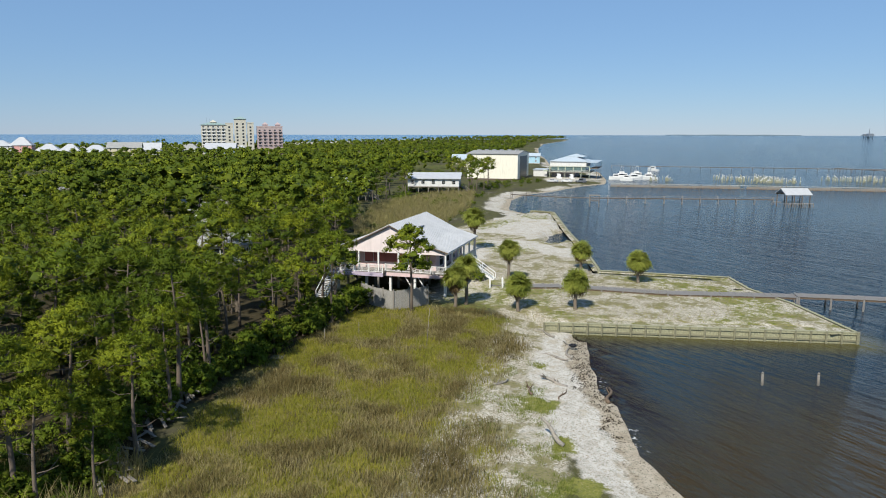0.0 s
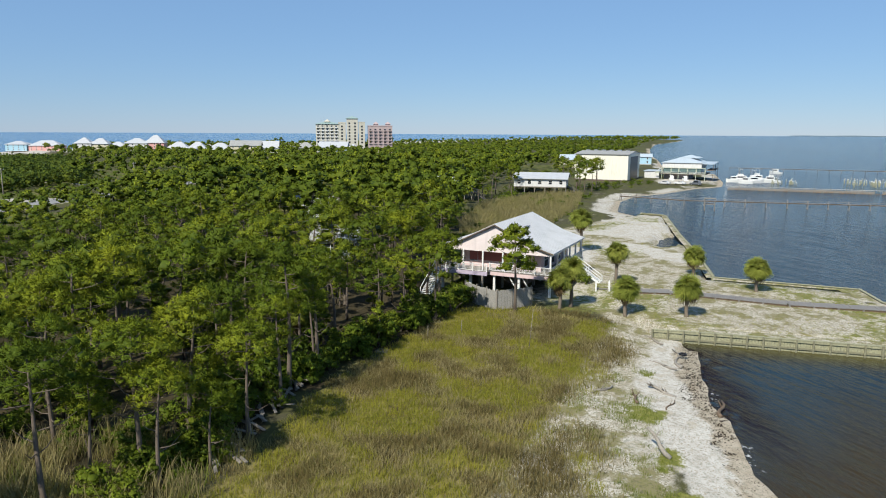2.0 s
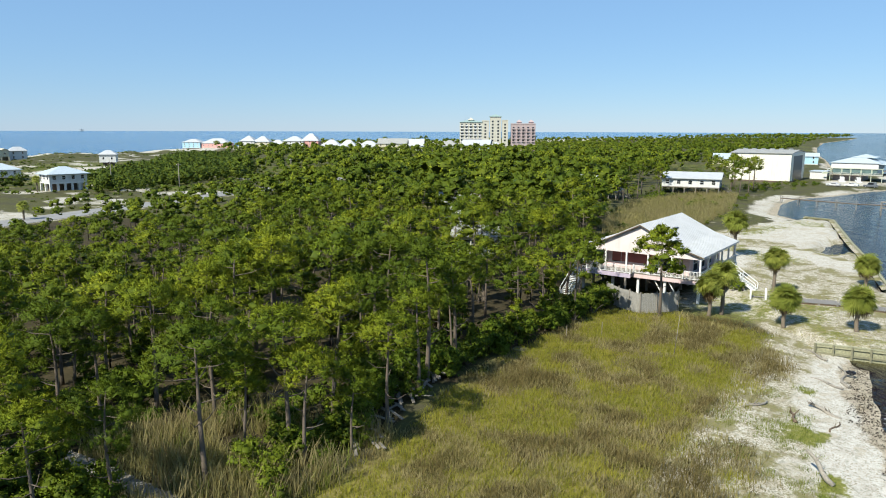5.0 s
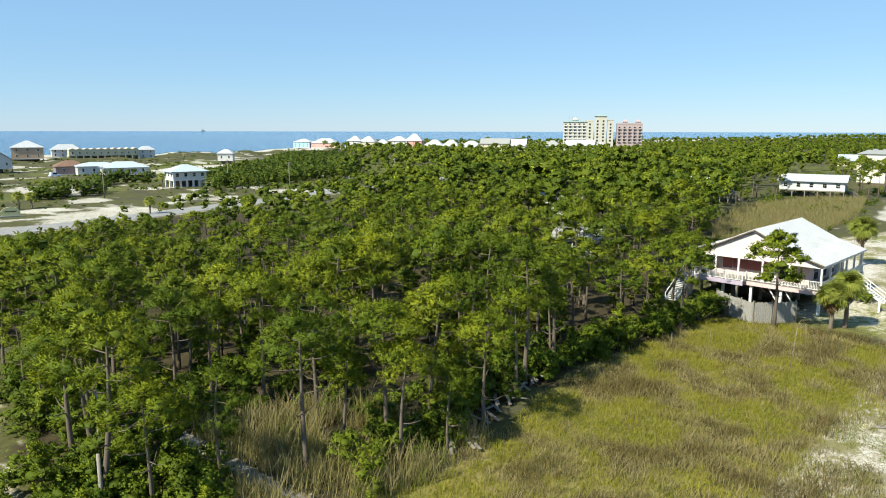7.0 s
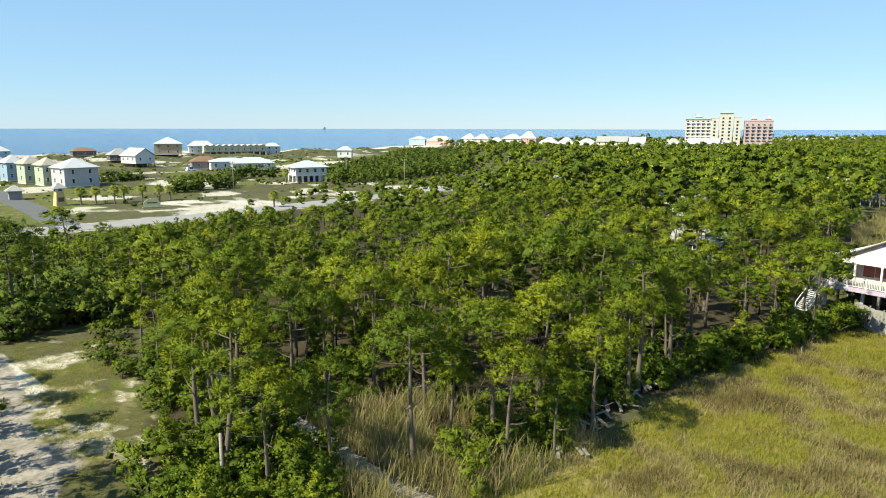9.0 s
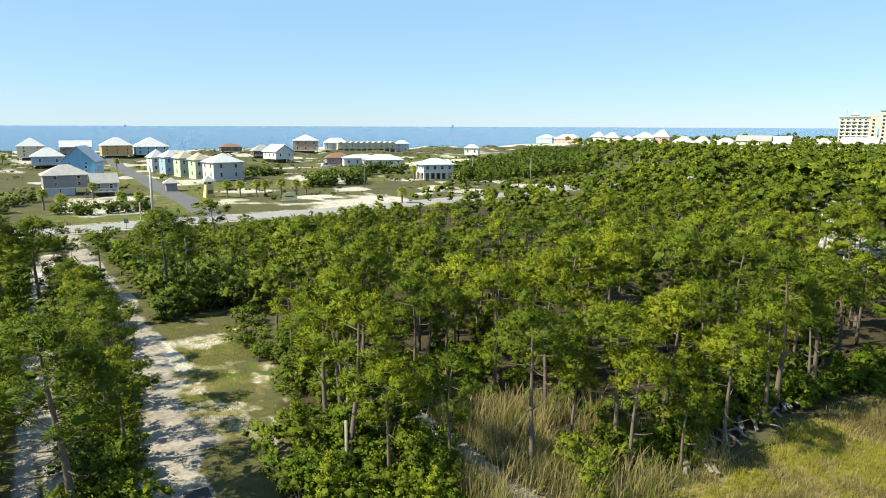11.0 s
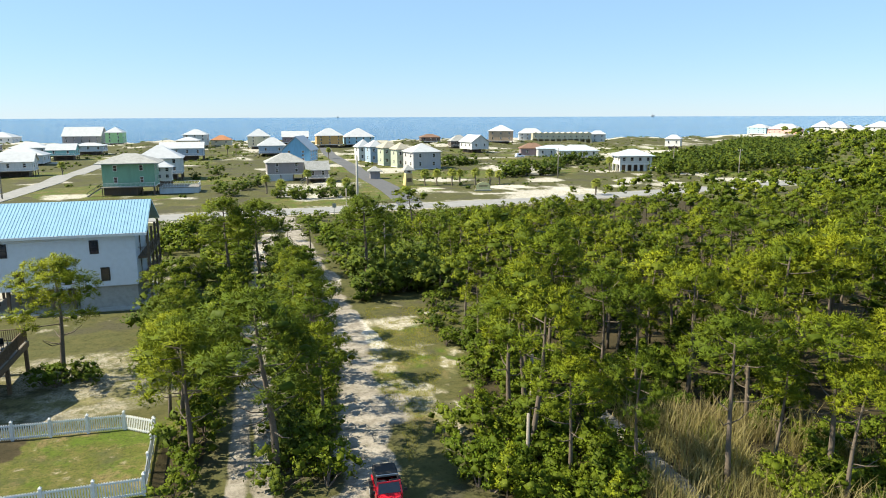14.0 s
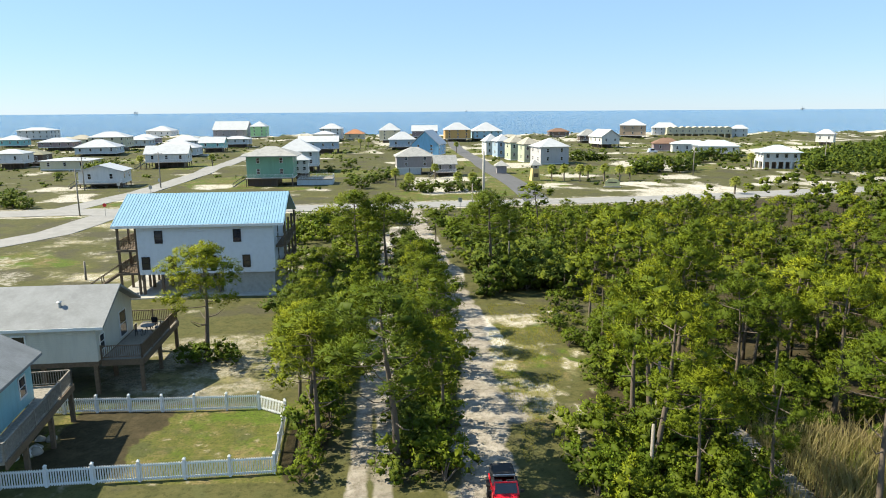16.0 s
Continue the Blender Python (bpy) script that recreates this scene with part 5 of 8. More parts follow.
def hotel():
    """Tall beach hotel: a yellow wing, stair towers and a pink wing, with storeys of windows and balconies."""
    h = thing("hotel", pose(609, 359, 0, 0, 0, -59), "tall cream and pink beach hotel with grey-green roofs", "hotel")
    yellow, pink, green = siding("yellow_stucco", (0.47, 0.45, 0.385), 3.0), siding("pink_stucco", (0.39, 0.31, 0.31), 3.0), plain("green_metal_roof", (0.27, 0.36, 0.34), 0.5)
    for x0, x1, z1, mat, roof in ((-38, -16, 28.5, yellow, green), (-16, -9, 29.5, yellow, None), (-8, 3, 34, yellow, green), (4, 10, 30, yellow, None), (13, 37, 26.5, pink, None)):
        part("wing", Geo().box(x0, -7, 0, x1, 9, z1), mat, h)
        if roof:
            r = hip_roof(x1 - x0 + 1.6, 17.5, 0, 2.4).moved(Matrix.Translation(((x0 + x1) / 2, 1, z1 + 0.1)))
            part("roof", r, roof, h)
        else:
            part("parapet", Geo().box(x0 - 0.2, -7.2, z1, x1 + 0.2, 9.2, z1 + 0.9), mat, h)
        n = int((x1 - x0) / 4.2)
        for s in range(3, int(z1 / 3.1)):
            for k in range(n):
                cx = x0 + (x1 - x0) * (k + 0.5) / n
                w = part("window", Geo().box(cx - 0.85, -7.06, s * 3.1 + 0.6, cx + 0.85, -6.9, s * 3.1 + 2.3), GLASS, h)
                if mat is pink or x0 == -38:
                    part("balcony", Geo().box(cx - 1.5, -8.2, s * 3.1, cx + 1.5, -7.0, s * 3.1 + 0.2).box(cx - 1.5, -8.2, s * 3.1, cx + 1.5, -8.1, s * 3.1 + 1.0), WHITE if mat is yellow else mat, w)
    for x in (-27, 21, 33):
        part("roof_turret", hip_roof(6, 6, 0, 2.2).moved(Matrix.Translation((x, 0, 31 if x < 0 else 29))).box(x - 2.4, -2.4, 26, x + 2.4, 2.4, 31 if x < 0 else 29), pink if x > 0 else yellow, h)
    for x in (-33, -30):
        part("antenna", Geo().tube([(x, 1, 28), (x, 1, 35)], [0.15, 0.05], 5), STEEL, h)


hotel()


ROOF_CREAM = plain("cream_membrane_roof", (0.46, 0.42, 0.33), 0.7, vary=0.12, scale=0.5)


def beach_condos():
    """A long row of flats with arched ground-floor openings and a gently sloped roof."""
    h = thing("apartment_row", pose(189, 498, 0, 0, 0, -14), "long cream row of flats with arched openings below", "apartments")
    n, w = 10, 4.3
    part("upper_wall", Geo().box(-n * w / 2, -6, 3.2, n * w / 2, 6, 7.4), SID_CREAM, h)
    for k in range(n + 1):
        x = -n * w / 2 + k * w
        part("pier", Geo().box(x - 0.45, -6.02, 0, x + 0.45, 6.02, 3.2), SID_CREAM, h)
    part("back_wall", Geo().box(-n * w / 2, -1, 0, n * w / 2, -0.7, 3.2), SID_CREAM, h)
    for k in range(n):
        x = -n * w / 2 + (k + 0.5) * w
        r = gable_roof(w + 0.15, 13, 7.4, 8.3, "y").moved(Matrix.Translation((x, 0, 0)))
        part("roof", r, ROOF_CREAM, h)
        part("gable", Geo().prism([(-w / 2, 7.38), (w / 2, 7.38), (0, 8.1)], -6.2, 6.2).moved(Matrix.Translation((x, 0, 0))), SID_CREAM, h)
        window_part(h, x, -6, 4.6, 0.8, 1.1)


beach_condos()


def arcaded_house():
    h = thing("house", pose(119.0, 241, 0, 0, 0, -8), "white house on arched concrete piers with a pale metal roof", "house", "houses of the beach town")
    w, d = 11.8, 9.6
    part("wall", Geo().box(-w / 2, -d / 2, 3.4, w / 2, d / 2, 6.1), SID_WHITE, h)
    part("roof", hip_roof(w + 1.8, d + 1.8, 6.1, 8.4), ROOF_BLUEGREY, h)
    for i in range(6):
        x = -w / 2 + 0.35 + (w - 0.7) * i / 5
        for y in (-d / 2 + 0.3, 0, d / 2 - 0.3):
            part("pier", Geo().box(x - 0.33, y - 0.3, -0.2, x + 0.33, y + 0.3, 3.0), WHITE, h)
    part("lintel", Geo().box(-w / 2, -d / 2, 2.9, w / 2, d / 2, 3.4), WHITE, h)
    part("inner_wall", Geo().box(-w / 2 + 2, -1, -0.2, w / 2 - 2, d / 2 - 1, 2.9), SID_BROWN, h)
    for k in range(4):
        window_part(h, -w / 2 + w * (k + 0.5) / 4, -d / 2, 4.3, 1.0, 1.2)
    for k in range(3):
        window_part(h, -w / 2, -d / 2 + d * (k + 0.5) / 3, 4.3, 1.0, 1.2, -math.pi / 2)


arcaded_house()


def pink_house():
    """The white-roofed house on stilts by the marsh: gable to the west, roof with a break over the side porches."""
    pink, red = siding("pink_siding", (0.60, 0.46, 0.46)), siding("red_siding_wall", (0.32, 0.10, 0.09))
    h = thing("stilt_house", pose(91.7, 29.4, 0, 0, 0, -2), "pink house on stilts with a white metal gable roof and porches", "house")
    x0, x1, zd, ze, zk, zr, ky, ey = -8.0, 8.0, 3.1, 6.0, 6.95, 9.3, 4.8, 8.0
    t = 0.16
    outline = [(-ey, ze - t), (-ey, ze), (-ky, zk), (0, zr), (ky, zk), (ey, ze), (ey, ze - t), (ky, zk - t * 1.1), (0, zr - t * 1.3), (-ky, zk - t * 1.1)]
    turn = Matrix.Rotation(radians(90), 4, "Z")
    roof = part("roof", Geo().prism(outline, -x1, -x0).moved(turn), WHITE_ROOF, h)
    for k in range(27):
        x = x0 + 0.3 + 15.4 * k / 26
        for s in (-1, 1):
            part("seam", Geo().beam((x, s * ky, zk + 0.03), (x, 0, zr + 0.03), 0.05, 0.06).beam((x, s * ky, zk + 0.03), (x, s * ey, ze + 0.03), 0.05, 0.06), WHITE_ROOF, roof)
    for s in (-1, 1):
        part("rake_board", Geo().beam((x0 - 0.03, s * ey, ze - 0.12), (x0 - 0.03, s * ky, zk - 0.1), 0.05, 0.12).beam((x0 - 0.03, s * ky, zk - 0.1), (x0 - 0.03, 0, zr - 0.1), 0.05, 0.12), BROWN_WOOD, roof)
    part("skylight", Geo().box(-2.0, -2.4, 8.30, -0.4, -1.6, 8.38).moved(Matrix()), GLASS, roof)
    wx, wy = x0 + 2.3, ey - 2.3
    part("wall", Geo().prism([(-wy, zd), (wy, zd), (wy, 6.3), (0, 8.8), (-wy, 6.3)], -x1 + 0.6, -wx).moved(turn), pink, h)
    part("gable_wall", Geo().prism([(-ey + 0.4, 5.55), (ey - 0.4, 5.55), (ey - 0.4, 5.86), (ky, zk - 0.24), (0, zr - 0.3), (-ky, zk - 0.24), (-ey + 0.4, 5.86)], -x0 - 0.55, -x0 - 0.38).moved(turn), siding("pale_pink_gable", (0.66, 0.58, 0.57)), h)
    part("wall_panel", Geo().box(wx - 0.06, -1.0, 4.0, wx - 0.02, 4.4, 5.6), red, h)
    for s in (-1, 1):
        part("porch_beam", Geo().box(x0 + 0.4, s * (ey - 0.42) - 0.12, 5.55, x1 - 0.2, s * (ey - 0.42) + 0.12, 5.8), WHITE, h)
    part("deck_floor", Geo().box(x0, -ey + 0.2, zd - 0.16, x1, ey - 0.2, zd - 0.01), GREY_WOOD, h)
    part("deck_beam", Geo().box(x0 - 0.06, -ey + 0.15, zd - 0.55, x0 + 0.15, ey - 0.15, zd - 0.1), pink, h)
    part("deck_beam", Geo().box(x0 + 0.15, -ey + 0.1, zd - 0.55, x1, -ey + 0.3, zd - 0.1), WHITE, h)
    part("balcony_floor", Geo().box(x0 - 1.0, 0.6, zd - 0.2, x0 - 0.08, ey, zd - 0.02), GREY_WOOD, h)
    part("balcony_fascia", Geo().box(x0 - 1.1, 0.5, zd - 0.5, x0 - 1.0, ey + 0.1, zd + 0.0), siding("violet_trim", (0.42, 0.36, 0.46)), h)
    railing(h, (x0 + 0.05, -ey + 0.3), (x0 + 0.05, 0.6), zd, WHITE, gap=0.16)
    railing(h, (x0 - 0.95, 0.6), (x0 - 0.95, ey - 1.5), zd, WHITE, gap=0.16)
    railing(h, (x0 + 0.1, -ey + 0.28), (x1 - 0.2, -ey + 0.28), zd, WHITE, gap=0.16)
    for y in (-ey + 0.4, -4.2, -1.2, 1.6, 4.4, ey - 0.4):
        part("porch_post", Geo().box(x0 + 0.1, y - 0.1, zd, x0 + 0.3, y + 0.1, 5.6), WHITE, h)
    for k in range(6):
        x = x0 + 0.4 + (x1 - x0 - 0.8) * k / 5
        part("porch_post", Geo().box(x - 0.1, -ey + 0.35, zd, x + 0.1, -ey + 0.55, 5.6), WHITE, h)
        for y in (-ey + 0.5, -3.4, 0, 3.4, ey - 0.5):
            part("stilt", Geo().box(x - 0.15, y - 0.15, 0.0, x + 0.15, y + 0.15, zd - 0.16), GREY_WOOD if k else WHITE, h)
    for y in (1.2, ey - 0.3):
        part("stilt", Geo().box(x0 - 1.0, y - 0.12, 0, x0 - 0.76, y + 0.12, zd - 0.2), GREY_WOOD, h)
    part("ground_wall", Geo().box(-3, -2.5, 0.1, 6.5, 5.5, zd - 0.2), BROWN_WOOD, h)
    for y, w in ((-3.0, 1.2), (3.8, 1.2)):
        window_part(h, wx, y, 3.9, w, 1.3, -math.pi / 2)
    for k in range(4):
        window_part(h, wx + 2.2 + 3.0 * k, -wy, 3.5, 1.7, 1.9)
    door = part("door", Geo().box(wx - 0.07, -1.9, zd, wx - 0.01, -1.2, 5.1), WHITE, h)
    part("handle", Geo().tube([(wx - 0.1, -1.85, 4.1), (wx - 0.1, -1.72, 4.1)], [0.03, 0.03], 5), STEEL, door)
    stair(h, (x0 - 1.1, ey - 0.7), (-1, 0), zd, 1.3, WHITE, 0.3)
    stair(h, (x1 - 5, -ey + 0.1), (0, -1), zd, 1.3, WHITE, 0.5)
    for y in (-5.2, -3.4):
        part("brace", Geo().beam((x0 + 0.4, y, 0.4), (x0 + 0.4, y + 1.4, zd - 0.6), 0.12, 0.12), WHITE, h)


pink_house()


def blue_roof_house():
    """White three-storey house with a ribbed blue metal roof and timber galleries at both ends."""
    blue = plain("blue_metal_roof", (0.22, 0.38, 0.50), 0.45, vary=0.12, scale=0.7, spec=0.4)
    wall = plain("white_render", (0.60, 0.63, 0.68), 0.7, vary=0.08)
    h = thing("apartment_house", pose(-26.8, 86.0, 0, 0, 0, 4.5), "white three-storey house with a ribbed blue metal roof", "house")
    L, b, ze, zr = 9.5, 6.2, 8.5, 11.4
    roof = part("roof", gable_roof(2 * L, 2 * b, ze, zr, "x"), blue, h)
    for k in range(58):
        x = -L + 0.1 + (2 * L - 0.2) * k / 57
        part("rib", Geo().beam((x, -b, ze + 0.03), (x, 0, zr + 0.03), 0.03, 0.022), blue, roof)
    part("fascia", Geo().box(-L, -b - 0.06, ze - 0.3, L, -b, ze - 0.02), WHITE, roof)
    w0, w1, d = -7.0, 8.2, 5.6
    part("pad", Geo().block(-9.8, -7.0, -0.1, 9.6, 6.2, 0.34, 0.03), CONCRETE, h)
    part("wall", Geo().prism([(-d, 2.7), (d, 2.7), (d, 8.5), (0, 11.0), (-d, 8.5)], -w1, -w0).moved(Matrix.Rotation(radians(90), 4, "Z")), wall, h)
    part("base_wall", Geo().box(2.2, -d + 0.25, 0, w1 - 0.15, d - 0.2, 2.7), CONCRETE, h)
    for x, z in ((-4.6, 6.4), (4.1, 6.4), (-6.2, 3.4), (-3.3, 3.4), (5.0, 3.4), (1.2, 3.4)):
        window_part(h, x, -d, z, 0.72, 1.3, frame=DARK_METAL)
    for x in (-9.2, -7.2):
        for y in (-5.2, -1.7, 1.7, 5.2):
            part("gallery_post", Geo().box(x - 0.12, y - 0.12, 0, x + 0.12, y + 0.12, 8.4), BROWN_WOOD, h)
    for z in (2.9, 5.6):
        part("gallery_floor", Geo().box(-9.4, -5.5, z - 0.22, w0 - 0.05, 5.5, z), BROWN_WOOD, h)
        railing(h, (-9.3, -5.35), (-7.1, -5.35), z, BROWN_WOOD, gap=0.17, posts=False)
        railing(h, (-9.3, -5.3), (-9.3, 5.3), z, BROWN_WOOD, gap=0.17)
        part("gallery_floor", Geo().box(w1 + 0.05, -4.6, z - 0.22, 9.4, 5.5, z), BROWN_WOOD, h)
        railing(h, (9.3, -4.5), (9.3, 5.3), z, BROWN_WOOD, gap=0.17)
        railing(h, (w1 + 0.1, -4.5), (9.3, -4.5), z, BROWN_WOOD, gap=0.17, posts=False)
    for y in (-4.4, -1, 2.2, 5.2):
        part("gallery_post", Geo().box(9.2, y - 0.12, 0, 9.44, y + 0.12, 8.4), BROWN_WOOD, h)
    for z in (3.6, 6.3):
        for y in (-2.5, 2.5):
            window_part(h, w1, y, z - 0.5, 1.1, 1.9, math.pi / 2)
    for i in range(5):
        for y in (-5.3, -1.8, 1.8, 5.3):
            x = w0 + 0.3 + i * 2.1
            part("stilt", Geo().box(x - 0.14, y - 0.14, 0, x + 0.14, y + 0.14, 2.7), BROWN_WOOD, h)
    stair(h, (-9.45, -4.4), (-1, -0.2), 2.9, 1.2, BROWN_WOOD, 0.25)


blue_roof_house()


ROOF_SLATE = shingle("weathered_grey_shingles", (0.235, 0.245, 0.255))


def grey_roof_house():
    beige = siding("beige_siding", (0.52, 0.51, 0.46), 0.16)
    h = thing("stilt_house", pose(-25.0, 55.2, 0, 0, 0, 5), "beige house on stilts with a grey shingle roof and side deck", "house")
    x0, d, zd, ze, zr = -16, 3.9, 2.9, 5.75, 7.75
    roof = part("roof", gable_roof(17.0, 2 * d + 0.8, ze - 0.1, zr + 0.1, "x").moved(Matrix.Translation((-7.8, 0, 0))), ROOF_SLATE, h)
    part("roof_vent", Geo().tube([(-3.0, -2.2, 6.5), (-3.0, -2.2, 7.1)], [0.12, 0.12], 8).tube([(-3.0, -2.2, 7.1), (-3.0, -2.2, 7.16)], [0.22, 0.12], 8), STEEL, roof)
    part("fascia", Geo().box(-16.3, -d - 0.44, ze - 0.3, 0.7, -d - 0.4, ze - 0.08), WHITE, roof)
    part("wall", Geo().prism([(-d, zd), (d, zd), (d, ze), (0, zr), (-d, ze)], 0, 16).moved(Matrix.Rotation(radians(90), 4, "Z")), beige, h)
    part("floor_beam", Geo().box(x0, -d - 0.02, zd - 0.35, 0.02, d + 0.02, zd + 0.01), BROWN_WOOD, h)
    window_part(h, -5.4, -d, 3.7, 0.85, 1.3), window_part(h, 0, -2.9, 3.6, 0.8, 1.1, math.pi / 2), window_part(h, 0, 1.6, 3.2, 1.4, 2.0, math.pi / 2)
    for x in (-15, -11, -7.5, -4, -0.3):
        for y in (-d + 0.25, 0, d - 0.25):
            part("stilt", Geo().box(x - 0.14, y - 0.14, 0, x + 0.14, y + 0.14, zd - 0.3), BROWN_WOOD, h)
    part("deck_floor", Geo().box(0.05, -3.4, zd - 0.2, 3.0, 6.2, zd - 0.03), GREY_WOOD, h)
    part("deck_beam", Geo().box(0.05, -3.5, zd - 0.5, 3.05, -3.4, zd - 0.05).box(3.0, -3.4, zd - 0.5, 3.1, 6.2, zd - 0.05), BROWN_WOOD, h)
    railing(h, (0.05, -3.35), (2.95, -3.35), zd, BROWN_WOOD, gap=0.15), railing(h, (2.95, -3.35), (2.95, 6.15), zd, BROWN_WOOD, gap=0.15), railing(h, (2.9, 6.15), (-3, 6.15), zd, BROWN_WOOD, gap=0.15)
    for x, y in ((2.85, -3.3), (2.85, 1.2), (2.85, 6.0), (0.3, 6.0)):
        part("deck_post", Geo().box(x - 0.13, y - 0.13, 0, x + 0.13, y + 0.13, zd - 0.2), BROWN_WOOD, h)
    # table, chairs and grill on the deck
    def deck_chair(x, y, rz):
        c = thing("deck_chair", h.matrix_basis @ pose(x, y, zd - 0.03, 0, 0, rz), "dark metal chair on the timber deck", "chair", "chairs on the deck")
        part("seat", Geo().block(-0.25, -0.25, 0.42, 0.25, 0.25, 0.47), DARK_METAL, c)
        part("backrest", Geo().block(-0.25, 0.21, 0.48, 0.25, 0.26, 0.98), DARK_METAL, c)
        for sx in (-0.22, 0.22):
            for sy in (-0.22, 0.22):
                part("leg", Geo().box(sx - 0.02, sy - 0.02, 0, sx + 0.02, sy + 0.02, 0.42), DARK_METAL, c)
    deck_chair(1.0, 2.2, 90), deck_chair(2.3, 3.0, -80), deck_chair(1.7, 3.9, 0)
    t = thing("patio_table", h.matrix_basis @ pose(1.6, 2.6, zd - 0.03), "dark round table on the deck", "table")
    part("tabletop", Geo().tube([(0, 0, 0.7), (0, 0, 0.74)], [0.55, 0.55], 14), DARK_METAL, t)
    for a in range(3):
        part("leg", Geo().beam((0.1 * math.cos(a * 2.1), 0.1 * math.sin(a * 2.1), 0.7), (0.4 * math.cos(a * 2.1), 0.4 * math.sin(a * 2.1), 0.0), 0.04, 0.04), DARK_METAL, t)


grey_roof_house()


def turquoise_house():
    teal = siding("teal_siding", (0.23, 0.46, 0.52), 0.16)
    h = thing("stilt_house", pose(-24.8, 42.5, 0, 0, 0, 10), "turquoise house on stilts with a grey roof and long deck", "house")
    zd, ze = 2.9, 5.8
    part("roof", gable_roof(6.0, 8.2, ze, 7.6, "y").moved(Matrix.Translation((-2.9, -1.2, 0))), ROOF_SLATE, h)
    part("wall", Geo().prism([(-5.6, zd), (-0.5, zd), (-0.5, ze), (-3, 7.3), (-5.6, ze)], -5, 2.4), teal, h)
    part("deck_floor", Geo().box(-0.45, -6.4, zd - 0.2, 1.1, 4.5, zd - 0.02).box(-4.5, 2.5, zd - 0.2, -0.45, 4.5, zd - 0.02), GREY_WOOD, h)
    part("deck_beam", Geo().box(1.1, -6.4, zd - 0.5, 1.2, 4.5, zd - 0.05).box(-4.5, 4.5, zd - 0.5, 1.2, 4.6, zd - 0.05), BROWN_WOOD, h)
    railing(h, (1.1, -6.4), (1.1, 4.45), zd, GREY_WOOD, gap=0.15), railing(h, (1.1, 4.45), (-4.4, 4.45), zd, GREY_WOOD, gap=0.15)
    for x, y in ((1.0, 4.3), (1.0, 0.5), (1.0, -3.5), (-3, 4.3), (-3, -3.5), (-3, 0.5)):
        part("deck_post", Geo().box(x - 0.13, y - 0.13, 0, x + 0.13, y + 0.13, zd - 0.2), BROWN_WOOD, h)
    window_part(h, -0.5, 0.8, 3.7, 0.9, 1.2, math.pi / 2)


turquoise_house()


def warehouse():
    """The pale dry-stack boat shed by the marina."""
    cream = siding("cream_metal_wall", (0.70, 0.67, 0.57), 0.35)
    h = thing("boat_shed", pose(325, 57.5, 0, 0, 0, -3), "large cream metal boat shed with a grey roof", "warehouse")
    part("wall", Geo().box(-17, -12.2, 0.6, 9, 11, 12.0), cream, h)
    part("base_wall", Geo().box(-17.05, -12.25, 0, 9.05, 11.05, 0.9), SID_BROWN, h)
    part("roof", gable_roof(27, 24.2, 12.0, 13.2, "y").moved(Matrix.Translation((-4, -0.6, 0))), ROOF_GREY, h)
    part("gable", Geo().prism([(-13, 12.0), (13, 12.0), (0, 13.1)], -12.2, 11).moved(Matrix.Translation((-4, 0, 0))), cream, h)
    part("trim", Geo().box(-17.15, -12.3, 11.7, 9.1, -12.2, 12.1), WHITE, h)
    door = part("roller_door", Geo().box(-12, -12.3, 0.9, 4, -12.22, 10.8), DARK_METAL, h)
    for k in range(6):
        part("vent", Geo().box(-4.8, -10 + 3.6 * k, 13.0, -3.2, -8.4 + 3.6 * k, 13.6), STEEL, h)


warehouse()


